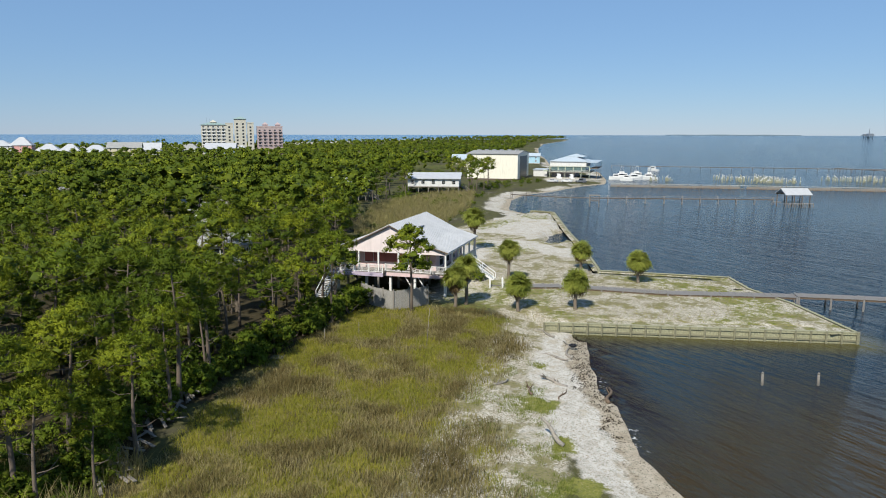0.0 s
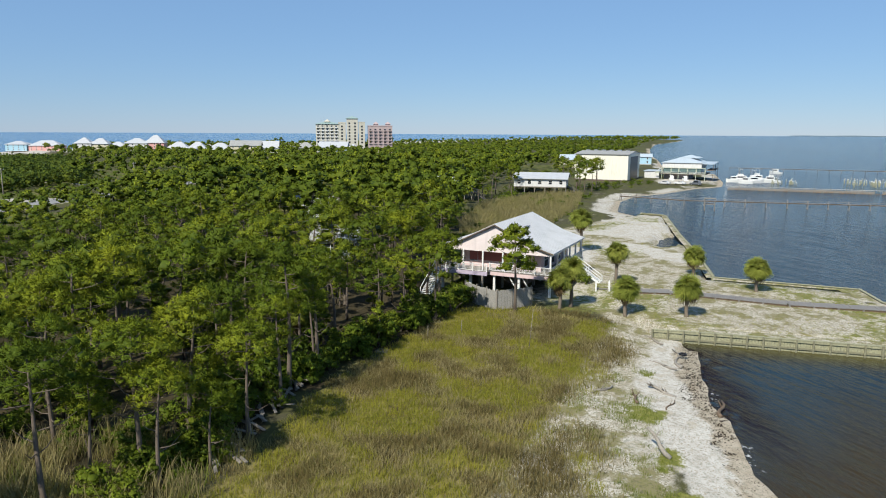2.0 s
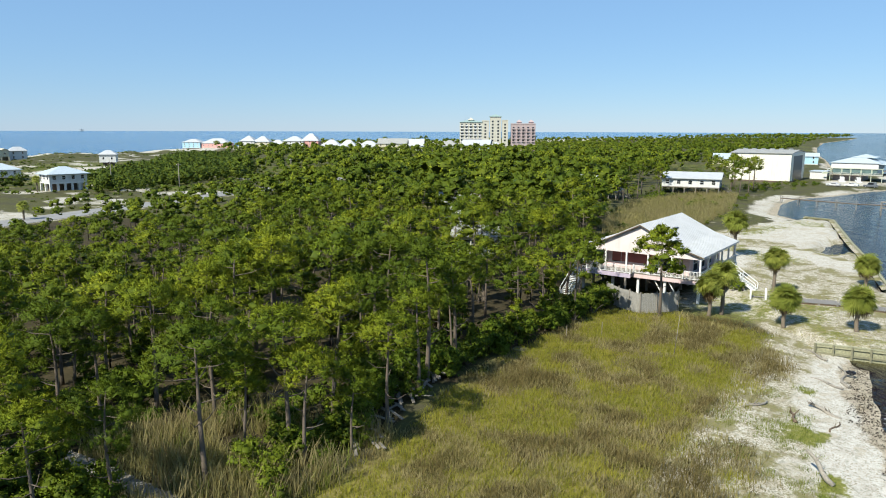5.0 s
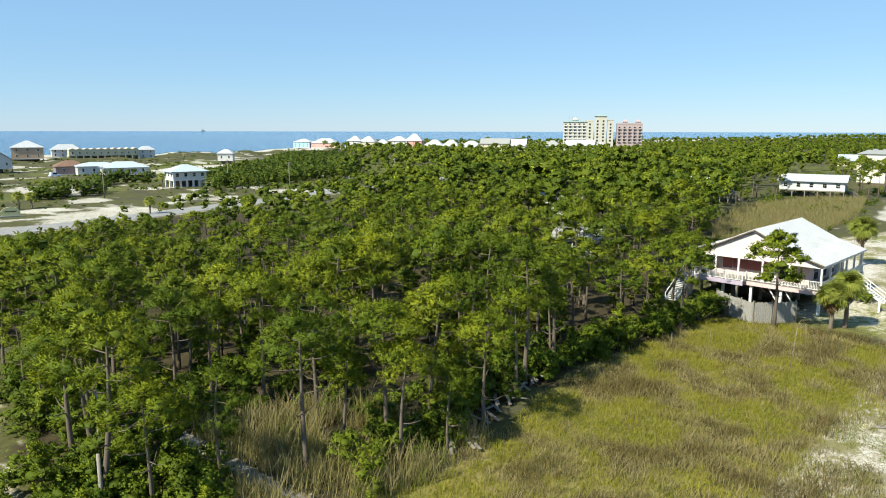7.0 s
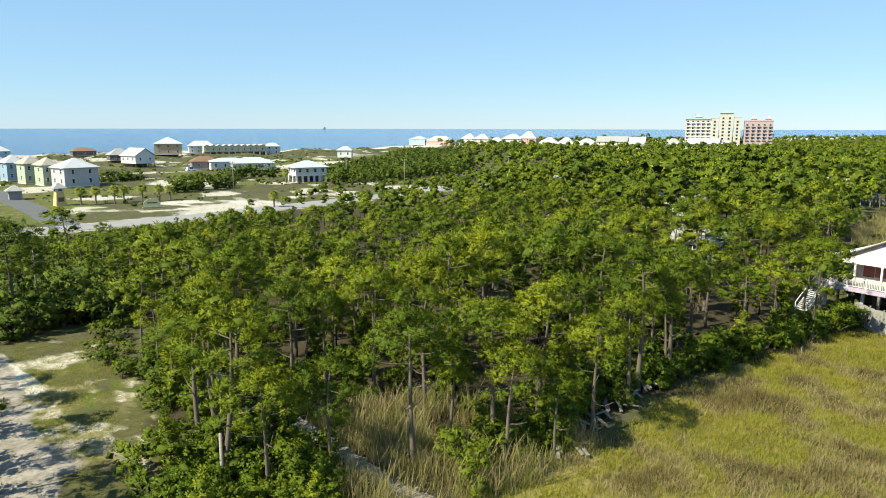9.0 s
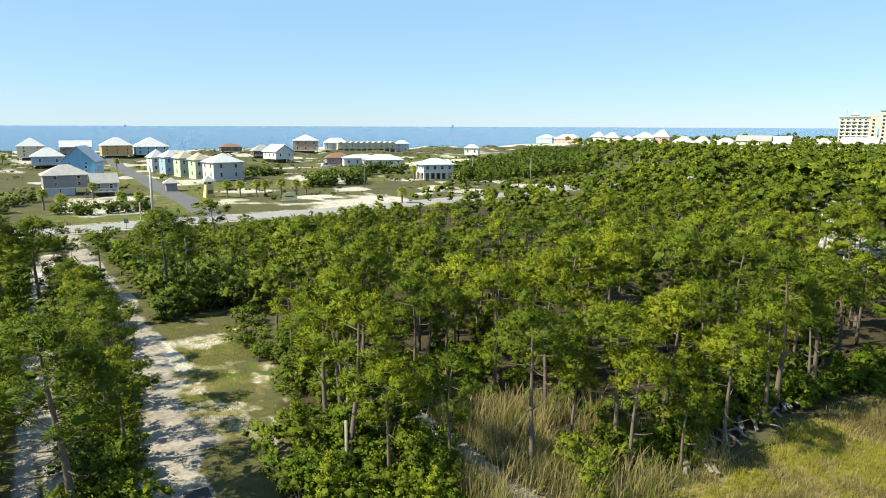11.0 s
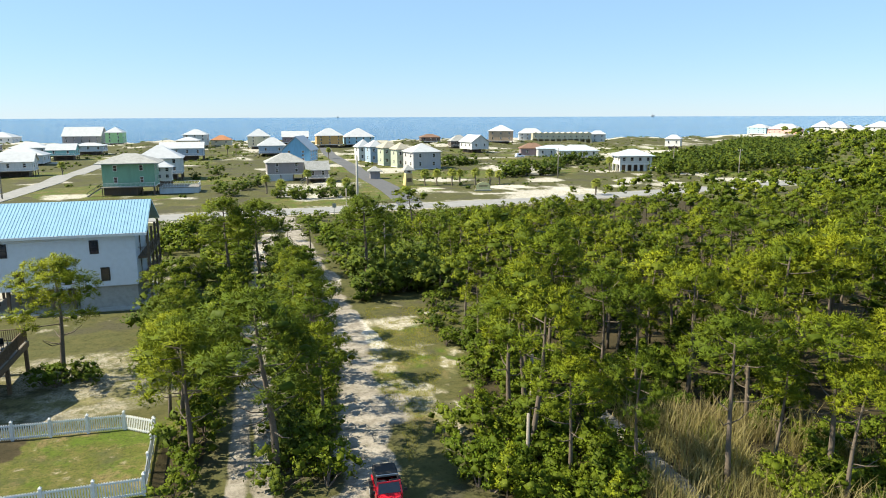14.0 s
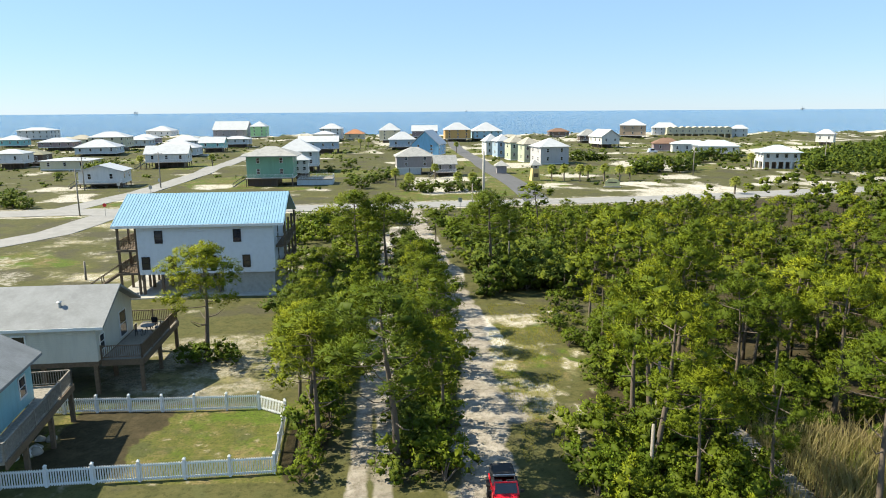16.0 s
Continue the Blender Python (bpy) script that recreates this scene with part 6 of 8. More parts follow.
def marina_building():
    h = thing("marina_building", pose(343, 26, 0, 0, 0, -4) @ Matrix.Scale(0.84, 4), "white marina house with green glazed floor and stepped grey roofs", "building")
    part("wall", Geo().box(-9, -10.5, 6.3, 12, 10, 9.4), SID_WHITE, h)
    g = part("glazed_wall", Geo().box(-8.5, -10.1, 3.5, 11.5, 9.2, 6.3), plain("sea_green_glass", (0.13, 0.20, 0.20), 0.15, vary=0.3, scale=0.5, relief=0.0, spec=0.7), h)
    part("store", Geo().box(-7.5, -4, 0, 11, 9.2, 3.2), SID_GREY, h)
    part("deck", Geo().box(-11.5, -13, 3.2, 12, 10.4, 3.5), GREY_WOOD, h)
    part("roof", hip_roof(22.6, 22, 9.4, 12.6).moved(Matrix.Translation((1.7, -0.5, 0))), ROOF_BLUEGREY, h)
    part("upper_roof", hip_roof(12, 11, 11.9, 13.4).moved(Matrix.Translation((4, -3, 0))), ROOF_BLUEGREY, h)
    part("porch_roof", Geo().prism([(-12, 8.9), (-12, 9.1), (12.5, 9.6), (12.5, 9.4)], -17, -11), ROOF_BLUEGREY, h)
    for x in (-11, 0, 11.5):
        part("porch_post", Geo().box(x - 0.12, -16.7, 0, x + 0.12, -16.5, 9.1), BROWN_WOOD, h)
    part("porch_deck", Geo().box(-11.5, -17, 5.6, 12, -13, 5.85), BROWN_WOOD, h)
    for y in (-12.6, -8, -3.5, 1, 5, 9.8):
        part("post", Geo().box(-11.3, y - 0.15, 0, -11.0, y + 0.15, 6.6), SID_SAGE, h)
        part("transom", Geo().box(-8.62, y - 0.12, 3.5, -8.5, y + 0.12, 6.3), SID_SAGE, g)
        part("sill_panel", Geo().box(-8.6, y + 0.3, 3.5, -8.52, y + 3.9, 4.2), SID_SAGE, g)
    part("top_rail", Geo().box(-11.4, -12.9, 6.5, -11.0, 10, 6.75), SID_SAGE, h)
    railing(h, (-11.4, -12.9), (-11.4, 10.2), 3.5, WHITE, gap=0.5, posts=False)
    part("side_stair", Geo().beam((-11, 10.2, 6.4), (-11, 16, 2.0), 1.2, 0.2), WHITE, h)
    part("side_wall", Geo().box(-6, 12, 0, 6, 20, 4.2), SID_WHITE, h)
    part("side_roof", Geo().box(-6.5, 11.8, 4.2, 6.5, 20.5, 4.5), ROOF_BLUEGREY, h)


marina_building()


def bay_house(x, y, rz, w, d, label, roof=None):
    """A small white house on posts between the pines, with a glazed porch."""
    h = thing("stilt_house", pose(x, y, 0, 0, 0, rz), label, "house", "white houses by the bay")
    part("wall", Geo().box(-w / 2, -d / 2, 2.6, w / 2, d / 2, 5.4), SID_WHITE, h)
    part("roof", gable_roof(w + 1.4, d + 1.4, 5.4, 7.2, "x"), roof or WHITE_ROOF, h)
    part("floor_beam", Geo().box(-w / 2 - 0.05, -d / 2 - 0.05, 2.3, w / 2 + 0.05, d / 2 + 0.05, 2.62), GREY_WOOD, h)
    for k in range(6):
        for y2 in (-d / 2 + 0.2, 0, d / 2 - 0.2):
            px = -w / 2 + 0.2 + (w - 0.4) * k / 5
            part("stilt", Geo().box(px - 0.14, y2 - 0.14, -0.1, px + 0.14, y2 + 0.14, 2.3), GREY_WOOD, h)
    for k in range(5):
        window_part(h, -w / 2 + w * (k + 0.5) / 5, -d / 2, 3.5, 1.1, 1.2)
    for k in range(3):
        window_part(h, w / 2, -d / 2 + d * (k + 0.5) / 3, 3.2, 1.6, 1.6, math.pi / 2)
    stair(h, (w / 2 + 0.1, 0), (1, -0.3), 2.6, 1.2, GREY_WOOD, 0.3)


bay_house(240, 66, -80, 18, 13, "white house on posts with a glazed end porch")
bay_house(204, 84, -80, 12, 9, "white-roofed house half hidden by pines")
bay_house(128, 86, -70, 9, 8, "pale house deep in the pine wood", ROOF_GREY)
bay_house(88, 56, -70, 6, 5, "small pale shed deep in the pine wood", ROOF_GREY)
for n, (x, y, z) in enumerate(((420, 84, 5.4), (445, 96, 5.6), (490, 66, 5.5))):
    house("long low shed behind the pines" if n < 2 else "blue boat house by the far shore", x, y, -82, 26 if n < 2 else 16, 12, z, z + 1.8, SID_CREAM if n < 2 else SID_SKY, ROOF_BLUEGREY, "gable", "x", stilts=0.7)

# ---- the bay shore ----


def polyline(line, step_m):
    """Even places along a line, each with its direction."""
    out = []
    for a, b in zip(line, line[1:]):
        a, b = Vector((*a, 0)), Vector((*b, 0))
        n = max(1, int(round((b - a).length / step_m)))
        out += [(a.lerp(b, k / n), (b - a).normalized()) for k in range(n)]
    out.append((Vector((*line[-1], 0)), out[-1][1]))
    return out


def bulkhead(line, label, low=-1.6, top=0.78, posts_out=1):
    """A timber sea wall: upright boards, a cap, two long wales and posts."""
    w = thing("sea_wall", pose(*line[0], 0), label, "sea wall")
    off = Vector((*line[0], 0))
    rng = random.Random(4)
    boards = Geo()
    for p, d in polyline(line, 0.3):
        q, side = p - off, Vector((d.y, -d.x, 0))
        z = top - 0.1 - rng.uniform(0, 0.05)
        s = rng.uniform(0, 0.03)
        n = [q + side * (0.02 + s), q + d * 0.28 + side * (0.02 + s), q + d * 0.28 - side * 0.05, q - side * 0.05]
        boards.put([(v.x, v.y, low) for v in n] + [(v.x, v.y, z) for v in n], [(0, 1, 5, 4), (1, 2, 6, 5), (2, 3, 7, 6), (3, 0, 4, 7), (4, 5, 6, 7)])
    part("board_wall", boards, TREATED, w)
    for a, b in zip(line, line[1:]):
        a, b = Vector((*a, 0)) - off, Vector((*b, 0)) - off
        d = (b - a).normalized()
        side = Vector((d.y, -d.x, 0)) * posts_out
        up = Vector((0, 0, 1))
        part("cap", Geo().beam(a + up * (top - 0.04), b + up * (top - 0.04), 0.34, 0.08), TREATED, w)
        for z, m in ((top - 0.2, TREATED), (-0.12, OLD_POST)):
            part("wale", Geo().beam(a + side * 0.1 + up * z, b + side * 0.1 + up * z, 0.14, 0.18), m, w)
    for p, d in polyline(line, 1.55):
        q, side = p - off, Vector((d.y, -d.x, 0)) * posts_out
        q = q + side * 0.22
        part("post", Geo().tube([(q.x, q.y, low), (q.x, q.y, top + 0.03)], [0.12, 0.11], 7), OLD_POST, w)
    return w


bulkhead([(72.6, 8.2), (73.4, 3.6), (77.1, -23.6)], "pale green-grey timber sea wall with posts and cap", posts_out=1)
bulkhead([(77.1, -23.6), (89.4, -19.9), (96.5, -16.2), (103.7, -14.7)], "timber sea wall along the open bay", posts_out=1)
bulkhead([(103.7, -14.7), (104, 3.4)], "timber sea wall at the back of the point", posts_out=1)
bulkhead([(104, 3.4), (126.6, 7.3), (146.3, 11.4), (181, 17.8), (183.6, 24)], "long curved timber sea wall", posts_out=1)


def boardwalk(line, z, width, label, piles=True, rails=False, pile_gap=3.0, low=-1.6, material=None, gap=0.22, sag=0.0):
    """Cross planks on two stringers, with pairs of piles under it."""
    material = material or PIER_WOOD
    w = thing("boardwalk", pose(*line[0], 0), label, "boardwalk")
    off = Vector((*line[0], 0))
    rng = random.Random(9)
    planks = Geo()
    for p, d in polyline(line, gap):
        q, side = p - off, Vector((d.y, -d.x, 0))
        a, b = q - side * (width / 2 + rng.uniform(-0.05, 0.05)), q + side * (width / 2 + rng.uniform(-0.05, 0.05))
        k = z + rng.uniform(-0.02, 0.02) + sag * math.sin(p.y * 0.35)
        planks.beam((a.x, a.y, k + rng.uniform(-0.02, 0.02)), (b.x, b.y, k), gap * 0.86, 0.05)
    part("planks", planks, material, w)
    for s in (-1, 1):
        for a, b in zip(line, line[1:]):
            a, b = Vector((*a, 0)) - off, Vector((*b, 0)) - off
            d = (b - a).normalized()
            side = Vector((d.y, -d.x, 0)) * s * (width / 2 - 0.15)
            part("stringer", Geo().beam(a + side + Vector((0, 0, z - 0.16)), b + side + Vector((0, 0, z - 0.16)), 0.1, 0.22), BROWN_WOOD, w)
    if piles:
        for p, d in polyline(line, pile_gap):
            for s in (-1, 1):
                q = p - off + Vector((d.y, -d.x, 0)) * s * (width / 2 - 0.05)
                t = z + (rng.uniform(0.2, 0.9) if rails else 0.1)
                part("pier_post", Geo().tube([(q.x, q.y, low), (q.x + rng.uniform(-0.05, 0.05), q.y, t)], [0.13, 0.11], 6), material, w)
    if rails:
        for a, b in zip(line, line[1:]):
            a, b = Vector((*a, 0)) - off, Vector((*b, 0)) - off
            d = (b - a).normalized()
            side = Vector((d.y, -d.x, 0)) * (width / 2)
            part("handrail", Geo().beam(a + side + Vector((0, 0, z + 0.55)), b + side + Vector((0, 0, z + 0.55)), 0.06, 0.06), material, w)
    return w


boardwalk([(89.5, 14.6), (91.4, 8), (90.7, -5.5), (92.6, -18.5), (92.9, -21)], 0.86, 2.1, "weathered grey plank walk over the point", pile_gap=2.6, low=0.1)
boardwalk([(92.9, -21.3), (93.6, -36), (95, -75)], 0.98, 2.1, "grey plank pier on paired timber piles", pile_gap=3.4)
boardwalk([(226, 36), (219.7, 16.2), (224, -12), (229.2, -44)], 1.25, 1.1, "old narrow timber pier", rails=True, pile_gap=5.2, gap=0.4)
boardwalk([(451, 8), (449, -80), (447, -150)], 1.0, 1.8, "far low timber breakwater pier", pile_gap=6.0, gap=0.8)
boardwalk([(445, -118), (395, -150)], 1.6, 2.4, "far grey timber fishing pier", pile_gap=6.0, gap=0.8)


def breakwater():
    w = thing("breakwater", pose(296, -40, 0), "low brown timber and rubble breakwater", "breakwater")
    rng = random.Random(3)
    for k in range(62):
        y = 44 - 2.6 * k
        if 18 < k < 20:
            continue
        x = -3.5 + 0.06 * k * (k < 40) + 0.3 * math.sin(k)
        part("panel", Geo().block(x - 0.35, y - 1.3, -2, x + 0.35, y + 1.28, 0.35 + rng.uniform(-0.1, 0.15), 0.08), GREY_WOOD, w)
        if k % 2:
            part("pier_post", Geo().tube([(x - 0.5, y, -2), (x - 0.5, y, 1.1)], [0.16, 0.14], 6), GREY_WOOD, w)
    part("cap", Geo().beam((-3.2, 45, 0.78), (-1.2, -60, 0.78), 0.9, 0.12).beam((-1.2, -60, 0.78), (-1.2, -118, 0.78), 0.9, 0.12), CONCRETE, w)
    rocks = Geo()
    for k in range(240):
        x, y, r = -3.6 + rng.gauss(0, 0.8), rng.uniform(-118, 46), rng.uniform(0.2, 0.5)
        n = len(rocks.v)
        rocks.tube([(x, y, -0.9), (x + rng.uniform(-0.1, 0.1), y, -0.45), (x, y, -0.2)], [r, r * 0.9, r * 0.4], 5)
    part("rubble", rocks, BROWN_WOOD, w)


breakwater()


ROOF_PALE = plain("pale_tin_roof", (0.50, 0.51, 0.52), 0.5, 0.2)


def boat_shelter():
    h = thing("boat_shelter", pose(226, -49, 0, 0, 0, 18), "open boat shelter with a pale metal roof over the water", "shelter")
    part("roof", gable_roof(6.0, 8.2, 3.3, 5.0, "y"), ROOF_PALE, h)
    for x in (-2.6, 2.6):
        for y in (-3.6, -1.2, 1.2, 3.6):
            part("post", Geo().tube([(x, y, -1.6), (x, y, 3.4)], [0.14, 0.12], 6), BROWN_WOOD, h)
        part("beam", Geo().beam((x, -3.9, 3.2), (x, 3.9, 3.2), 0.15, 0.25), BROWN_WOOD, h)
    for x in (-2.9, 2.9):
        part("walkway", Geo().box(x - 0.6, -4.4, 0.5, x + 0.6, 4.4, 0.65), GREY_WOOD, h)
    for k in range(12):
        y = -4.2 + 8.4 * k / 11
        part("fender_post", Geo().tube([(-3.6, y, -1.6), (-3.6, y, 0.9)], [0.1, 0.09], 5), GREY_WOOD, h)


boat_shelter()
hut = thing("pier_seat", pose(208.8, 8.5, 0), "small roofed bench stand on the old pier", "shelter")
for x in (-1, 1):
    for y in (-1.3, 1.3):
        part("post", Geo().box(x - 0.1, y - 0.1, -1.5, x + 0.1, y + 0.1, 2.9), GREY_WOOD, hut)
part("floor", Geo().box(-1.2, -1.5, 1.3, 1.2, 1.5, 1.42), GREY_WOOD, hut)
part("roof", Geo().box(-1.3, -1.6, 2.9, 1.3, 1.6, 3.05), GREY_WOOD, hut)
part("bench", Geo().box(-1.0, -1.2, 1.7, -0.6, 1.2, 1.78), GREY_WOOD, hut)


def mooring_piles():
    """Groups of leaning mooring piles with pale tops, too many to count."""
    rng = random.Random(12)
    g, caps = Geo(), Geo()
    for cx, cy, sx, sy, n in ((345, -55, 16, 14, 120), (335, -66, 8, 9, 60), (355, -104, 14, 16, 110), (336, -16, 6, 5, 30)):
        for k in range(n):
            x, y, t = cx + rng.gauss(0, sx * 0.5), cy + rng.uniform(-sy, sy), rng.uniform(0.3, 1.9)
            g.tube([(x, y, -2), (x + rng.uniform(-0.15, 0.15), y + rng.uniform(-0.15, 0.15), t)], [0.15, 0.12], 5)
            caps.tube([(x, y, t), (x, y, t + 0.35)], [0.16, 0.05], 5)
    n = len(g.f)
    m = g.put(caps.v, caps.f).mesh("mooring_piles", TREATED)
    m.materials.append(WHITE)
    m.polygons.foreach_set("material_index", [0] * n + [1] * (len(g.f) - n))
    tagged(new("mooring_piles", m), "crowded old mooring piles with white tops", "piles", kind="stuff")


mooring_piles()


def boat(x, y, rz, length, label, tower=True):
    b = thing("boat", pose(x, y, -0.5, 0, 0, rz), label, "boat", "boats at the marina")
    L, w = length, length * 0.15
    g, rows = Geo(), []
    for k, (u, s, top) in enumerate(((-0.5, 0.9, 1.0), (-0.2, 1.0, 1.1), (0.15, 0.95, 1.3), (0.38, 0.6, 1.55), (0.5, 0.03, 1.8))):
        rows.append([(u * L, -w * s, top), (u * L, -w * s * 0.75, 0.0), (u * L, 0, -0.4), (u * L, w * s * 0.75, 0.0), (u * L, w * s, top)])
    f = [(5 * k + j, 5 * k + j + 1, 5 * k + j + 6, 5 * k + j + 5) for k in range(4) for j in range(4)] + [(0, 4, 3, 2, 1)] + [(5 * k, 5 * k + 5, 5 * k + 9, 5 * k + 4) for k in range(4)]
    part("hull", g.put([p for r in rows for p in r], f), WHITE, b)
    c = part("cabin", Geo().block(-0.2 * L, -w * 0.65, 1.0, 0.2 * L, w * 0.65, 2.7, 0.15), WHITE, b)
    part("windscreen", Geo().box(0.2 * L, -w * 0.6, 1.8, 0.2 * L + 0.05, w * 0.6, 2.45), GLASS, c)
    for s in (-1, 1):
        part("side_window", Geo().box(-0.15 * L, s * w * 0.66 - 0.02, 1.8, 0.17 * L, s * w * 0.66 + 0.02, 2.4), GLASS, c)
    if tower:
        part("flybridge", Geo().block(-0.14 * L, -w * 0.5, 2.72, 0.08 * L, w * 0.5, 3.5, 0.1), WHITE, b)
        for s in (-1, 1):
            for u in (-0.12, 0.06):
                part("tower_leg", Geo().tube([(u * L, s * w * 0.45, 3.4), (u * L * 0.6, s * w * 0.3, 5.6)], [0.06, 0.05], 5), STEEL, b)
            part("outrigger", Geo().tube([(0, s * w * 0.8, 2.6), (-0.2 * L, s * w * 1.4, 7.5)], [0.05, 0.02], 4), STEEL, b)
        part("tower_top", Geo().box(-0.08 * L, -w * 0.4, 5.6, 0.06 * L, w * 0.4, 5.7), WHITE, b)
    part("mast", Geo().tube([(-0.05 * L, 0, 2.7), (-0.05 * L, 0, 6.8 if tower else 4.2)], [0.05, 0.03], 5), STEEL, b)


boat(345, 1, -85, 11, "white sport fishing boat with a tall tower")
boat(336, -4, -70, 9, "white fishing boat with outriggers")
boat(352, -6, -95, 10, "white cruiser at the marina berth")
boat(338, 4, 100, 6.5, "small white cabin boat", False)
boat(331, -1, 80, 6, "small white centre-console boat", False)
boat(343, -11, 95, 8.5, "white fishing boat with a short mast")
boat(330, 30, 10, 8, "white boat on blocks in the yard", False)
boat(328, 24, 15, 7, "white boat with dark hull stripe in the yard", False)
boat(420, -16, 60, 7, "small dark-windowed boat out in the basin", False)


def oil_platform(x, y, s, label):
    p = thing("oil_platform", pose(x, y, -0.5 + 9.0 * float(step(np.hypot(x, y), 3100, 4900)), 0, 0, 20) @ Matrix.Scale(s, 4), label, "oil platform", "platforms out at sea")
    for a in (-16, 0, 16):
        for b2 in (-10, 10):
            part("leg", Geo().tube([(a, b2, -3), (a * 0.95, b2 * 0.9, 16)], [1.3, 1.0], 6), DARK_METAL, p)
    for k in range(2):
        part("brace", Geo().beam((-16, -10 + 20 * k, 1), (0, -10 + 20 * k, 14), 0.8, 0.8).beam((16, -10 + 20 * k, 1), (0, -10 + 20 * k, 14), 0.8, 0.8), DARK_METAL, p)
    part("deck", Geo().block(-26, -15, 14, 26, 15, 17, 0.4), STEEL, p)
    part("module", Geo().block(-20, -11, 17, -2, 11, 25, 0.4), STEEL, p)
    part("module", Geo().block(3, -11, 17, 20, 11, 22, 0.4), STEEL, p)
    part("helideck", Geo().tube([(24, 0, 22), (24, 0, 23)], [8, 8], 8), STEEL, p)
    part("derrick", Geo().tube([(-6, 0, 25), (-6, 0, 48)], [3, 0.6], 4), STEEL, p)


oil_platform(3010, -900, 0.9, "grey oil platform standing in the bay")
oil_platform(-1700, 4090, 0.5, "grey gas platform on the gulf horizon")
oil_platform(2100, 3970, 0.45, "grey gas platform far out in the gulf")
oil_platform(220, 4480, 0.3, "small platform on the gulf horizon")


# haze over the distance is put into this blue-grey base colour
FAR_LAND = plain("haze_blue_woods", (0.10, 0.14, 0.17), 0.9, scale=0.01, grain=0.05)


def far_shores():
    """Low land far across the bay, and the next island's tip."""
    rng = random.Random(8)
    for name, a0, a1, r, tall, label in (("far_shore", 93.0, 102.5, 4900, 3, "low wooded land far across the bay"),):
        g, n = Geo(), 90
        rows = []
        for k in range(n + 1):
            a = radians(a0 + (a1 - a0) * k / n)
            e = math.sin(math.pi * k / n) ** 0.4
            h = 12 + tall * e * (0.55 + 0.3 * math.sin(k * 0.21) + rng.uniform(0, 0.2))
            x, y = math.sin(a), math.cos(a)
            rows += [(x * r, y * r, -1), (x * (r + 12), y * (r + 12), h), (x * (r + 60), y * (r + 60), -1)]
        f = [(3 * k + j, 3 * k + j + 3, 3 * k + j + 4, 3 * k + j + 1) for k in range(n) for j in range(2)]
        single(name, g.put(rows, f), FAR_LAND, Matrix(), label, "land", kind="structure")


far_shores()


# posts, stakes, driftwood and fallen planks on the shore
def log_at(x, y, length, radius, rz, tilt, label, material=None, branches=2, z=None):
    rng = random.Random(int(x * 10 + y * 100))
    g = Geo()
    pts = [(length * k / 5 - length / 2, 0.06 * length * math.sin(k * 1.3), radius * 0.7) for k in range(6)]
    g.tube(pts, [radius * (1.1 - 0.1 * k) * rng.uniform(0.85, 1.1) for k in range(6)], 8)
    for k in range(branches):
        u = rng.uniform(-0.3, 0.4) * length
        g.tube([(u, 0, radius), (u + 0.2, rng.uniform(-0.6, 0.6), radius + rng.uniform(0.2, 0.5))], [radius * 0.45, radius * 0.15], 5)
    zz = float(ground_z(x, y)) if z is None else z
    single("driftwood", g, material or DEADWOOD, pose(x, y, zz, 0, tilt, rz), label, "driftwood", "driftwood on the beach", smooth=True)


log_at(57.0, 5.6, 2.6, 0.16, 70, -12, "grey driftwood log with broken roots", branches=5)
log_at(54.0, 7.3, 2.0, 0.13, 20, 0, "dark wet driftwood log on white sand", BROWN_WOOD)
log_at(45.0, 4.6, 2.4, 0.17, 60, -38, "leaning grey stump beside green plants", z=0.55)
log_at(54.4, 10.0, 2.6, 0.12, -30, 0, "bleached driftwood branch in dry plants")
log_at(66.8, 5.2, 5.5, 0.12, 12, 0, "long bleached driftwood trunk", branches=1)
log_at(64, 6.2, 3.0, 0.10, 60, 0, "bleached driftwood branch near the sea wall")
log_at(54.3, 4.6, 2.4, 0.07, -10, 0, "thin dark branch on the wet sand", BROWN_WOOD, 1)
log_at(55.6, 0.9, 3.4, 0.16, 0, 0, "dark sunken log at the water's edge", BROWN_WOOD, 1, z=-0.5)
log_at(71.6, 7.9, 3.2, 0.10, 40, 0, "bleached driftwood beside the sea wall")
for x, y, h in ((61.7, -11.9, 0.65), (62.9, -16.6, 0.6)):
    p = Geo().tube([(0, 0, -1.4), (0.02, 0, 0.0), (0.03, 0.02, h)], [0.13, 0.12, 0.10], 8).tube([(0.03, 0.02, h), (0.03, 0.02, h + 0.15)], [0.13, 0.06], 8)
    single("mooring_post", p, GREY_WOOD, pose(x, y, -0.1), "single worn post standing in the water", "post", "posts in the shallows", smooth=True)
for x, y, h, lean in ((62.8, 18.7, 3.9, 0.35), (61.5, 29.0, 1.4, 0.02), (64.5, 26.5, 1.5, 0.03)):
    single("stake", Geo().tube([(0, 0, -0.3), (0, -lean, h)], [0.03, 0.02], 6), DEADWOOD, pose(x, y, 0.2), "thin pale stake in the marsh grass", "stake", "stakes in the marsh", smooth=True)
tyre = Geo()
for k in range(16):
    a, b2 = k * math.pi / 8, (k + 1) * math.pi / 8
    tyre.tube([(0.3 * math.cos(a), 0.3 * math.sin(a), 0.1), (0.3 * math.cos(b2), 0.3 * math.sin(b2), 0.1)], [0.1, 0.1], 6, False)
single("tyre", tyre, DARK_METAL, pose(67.2, 4.7, 0.0), "old black tyre washed up on sand", "tyre", smooth=True)


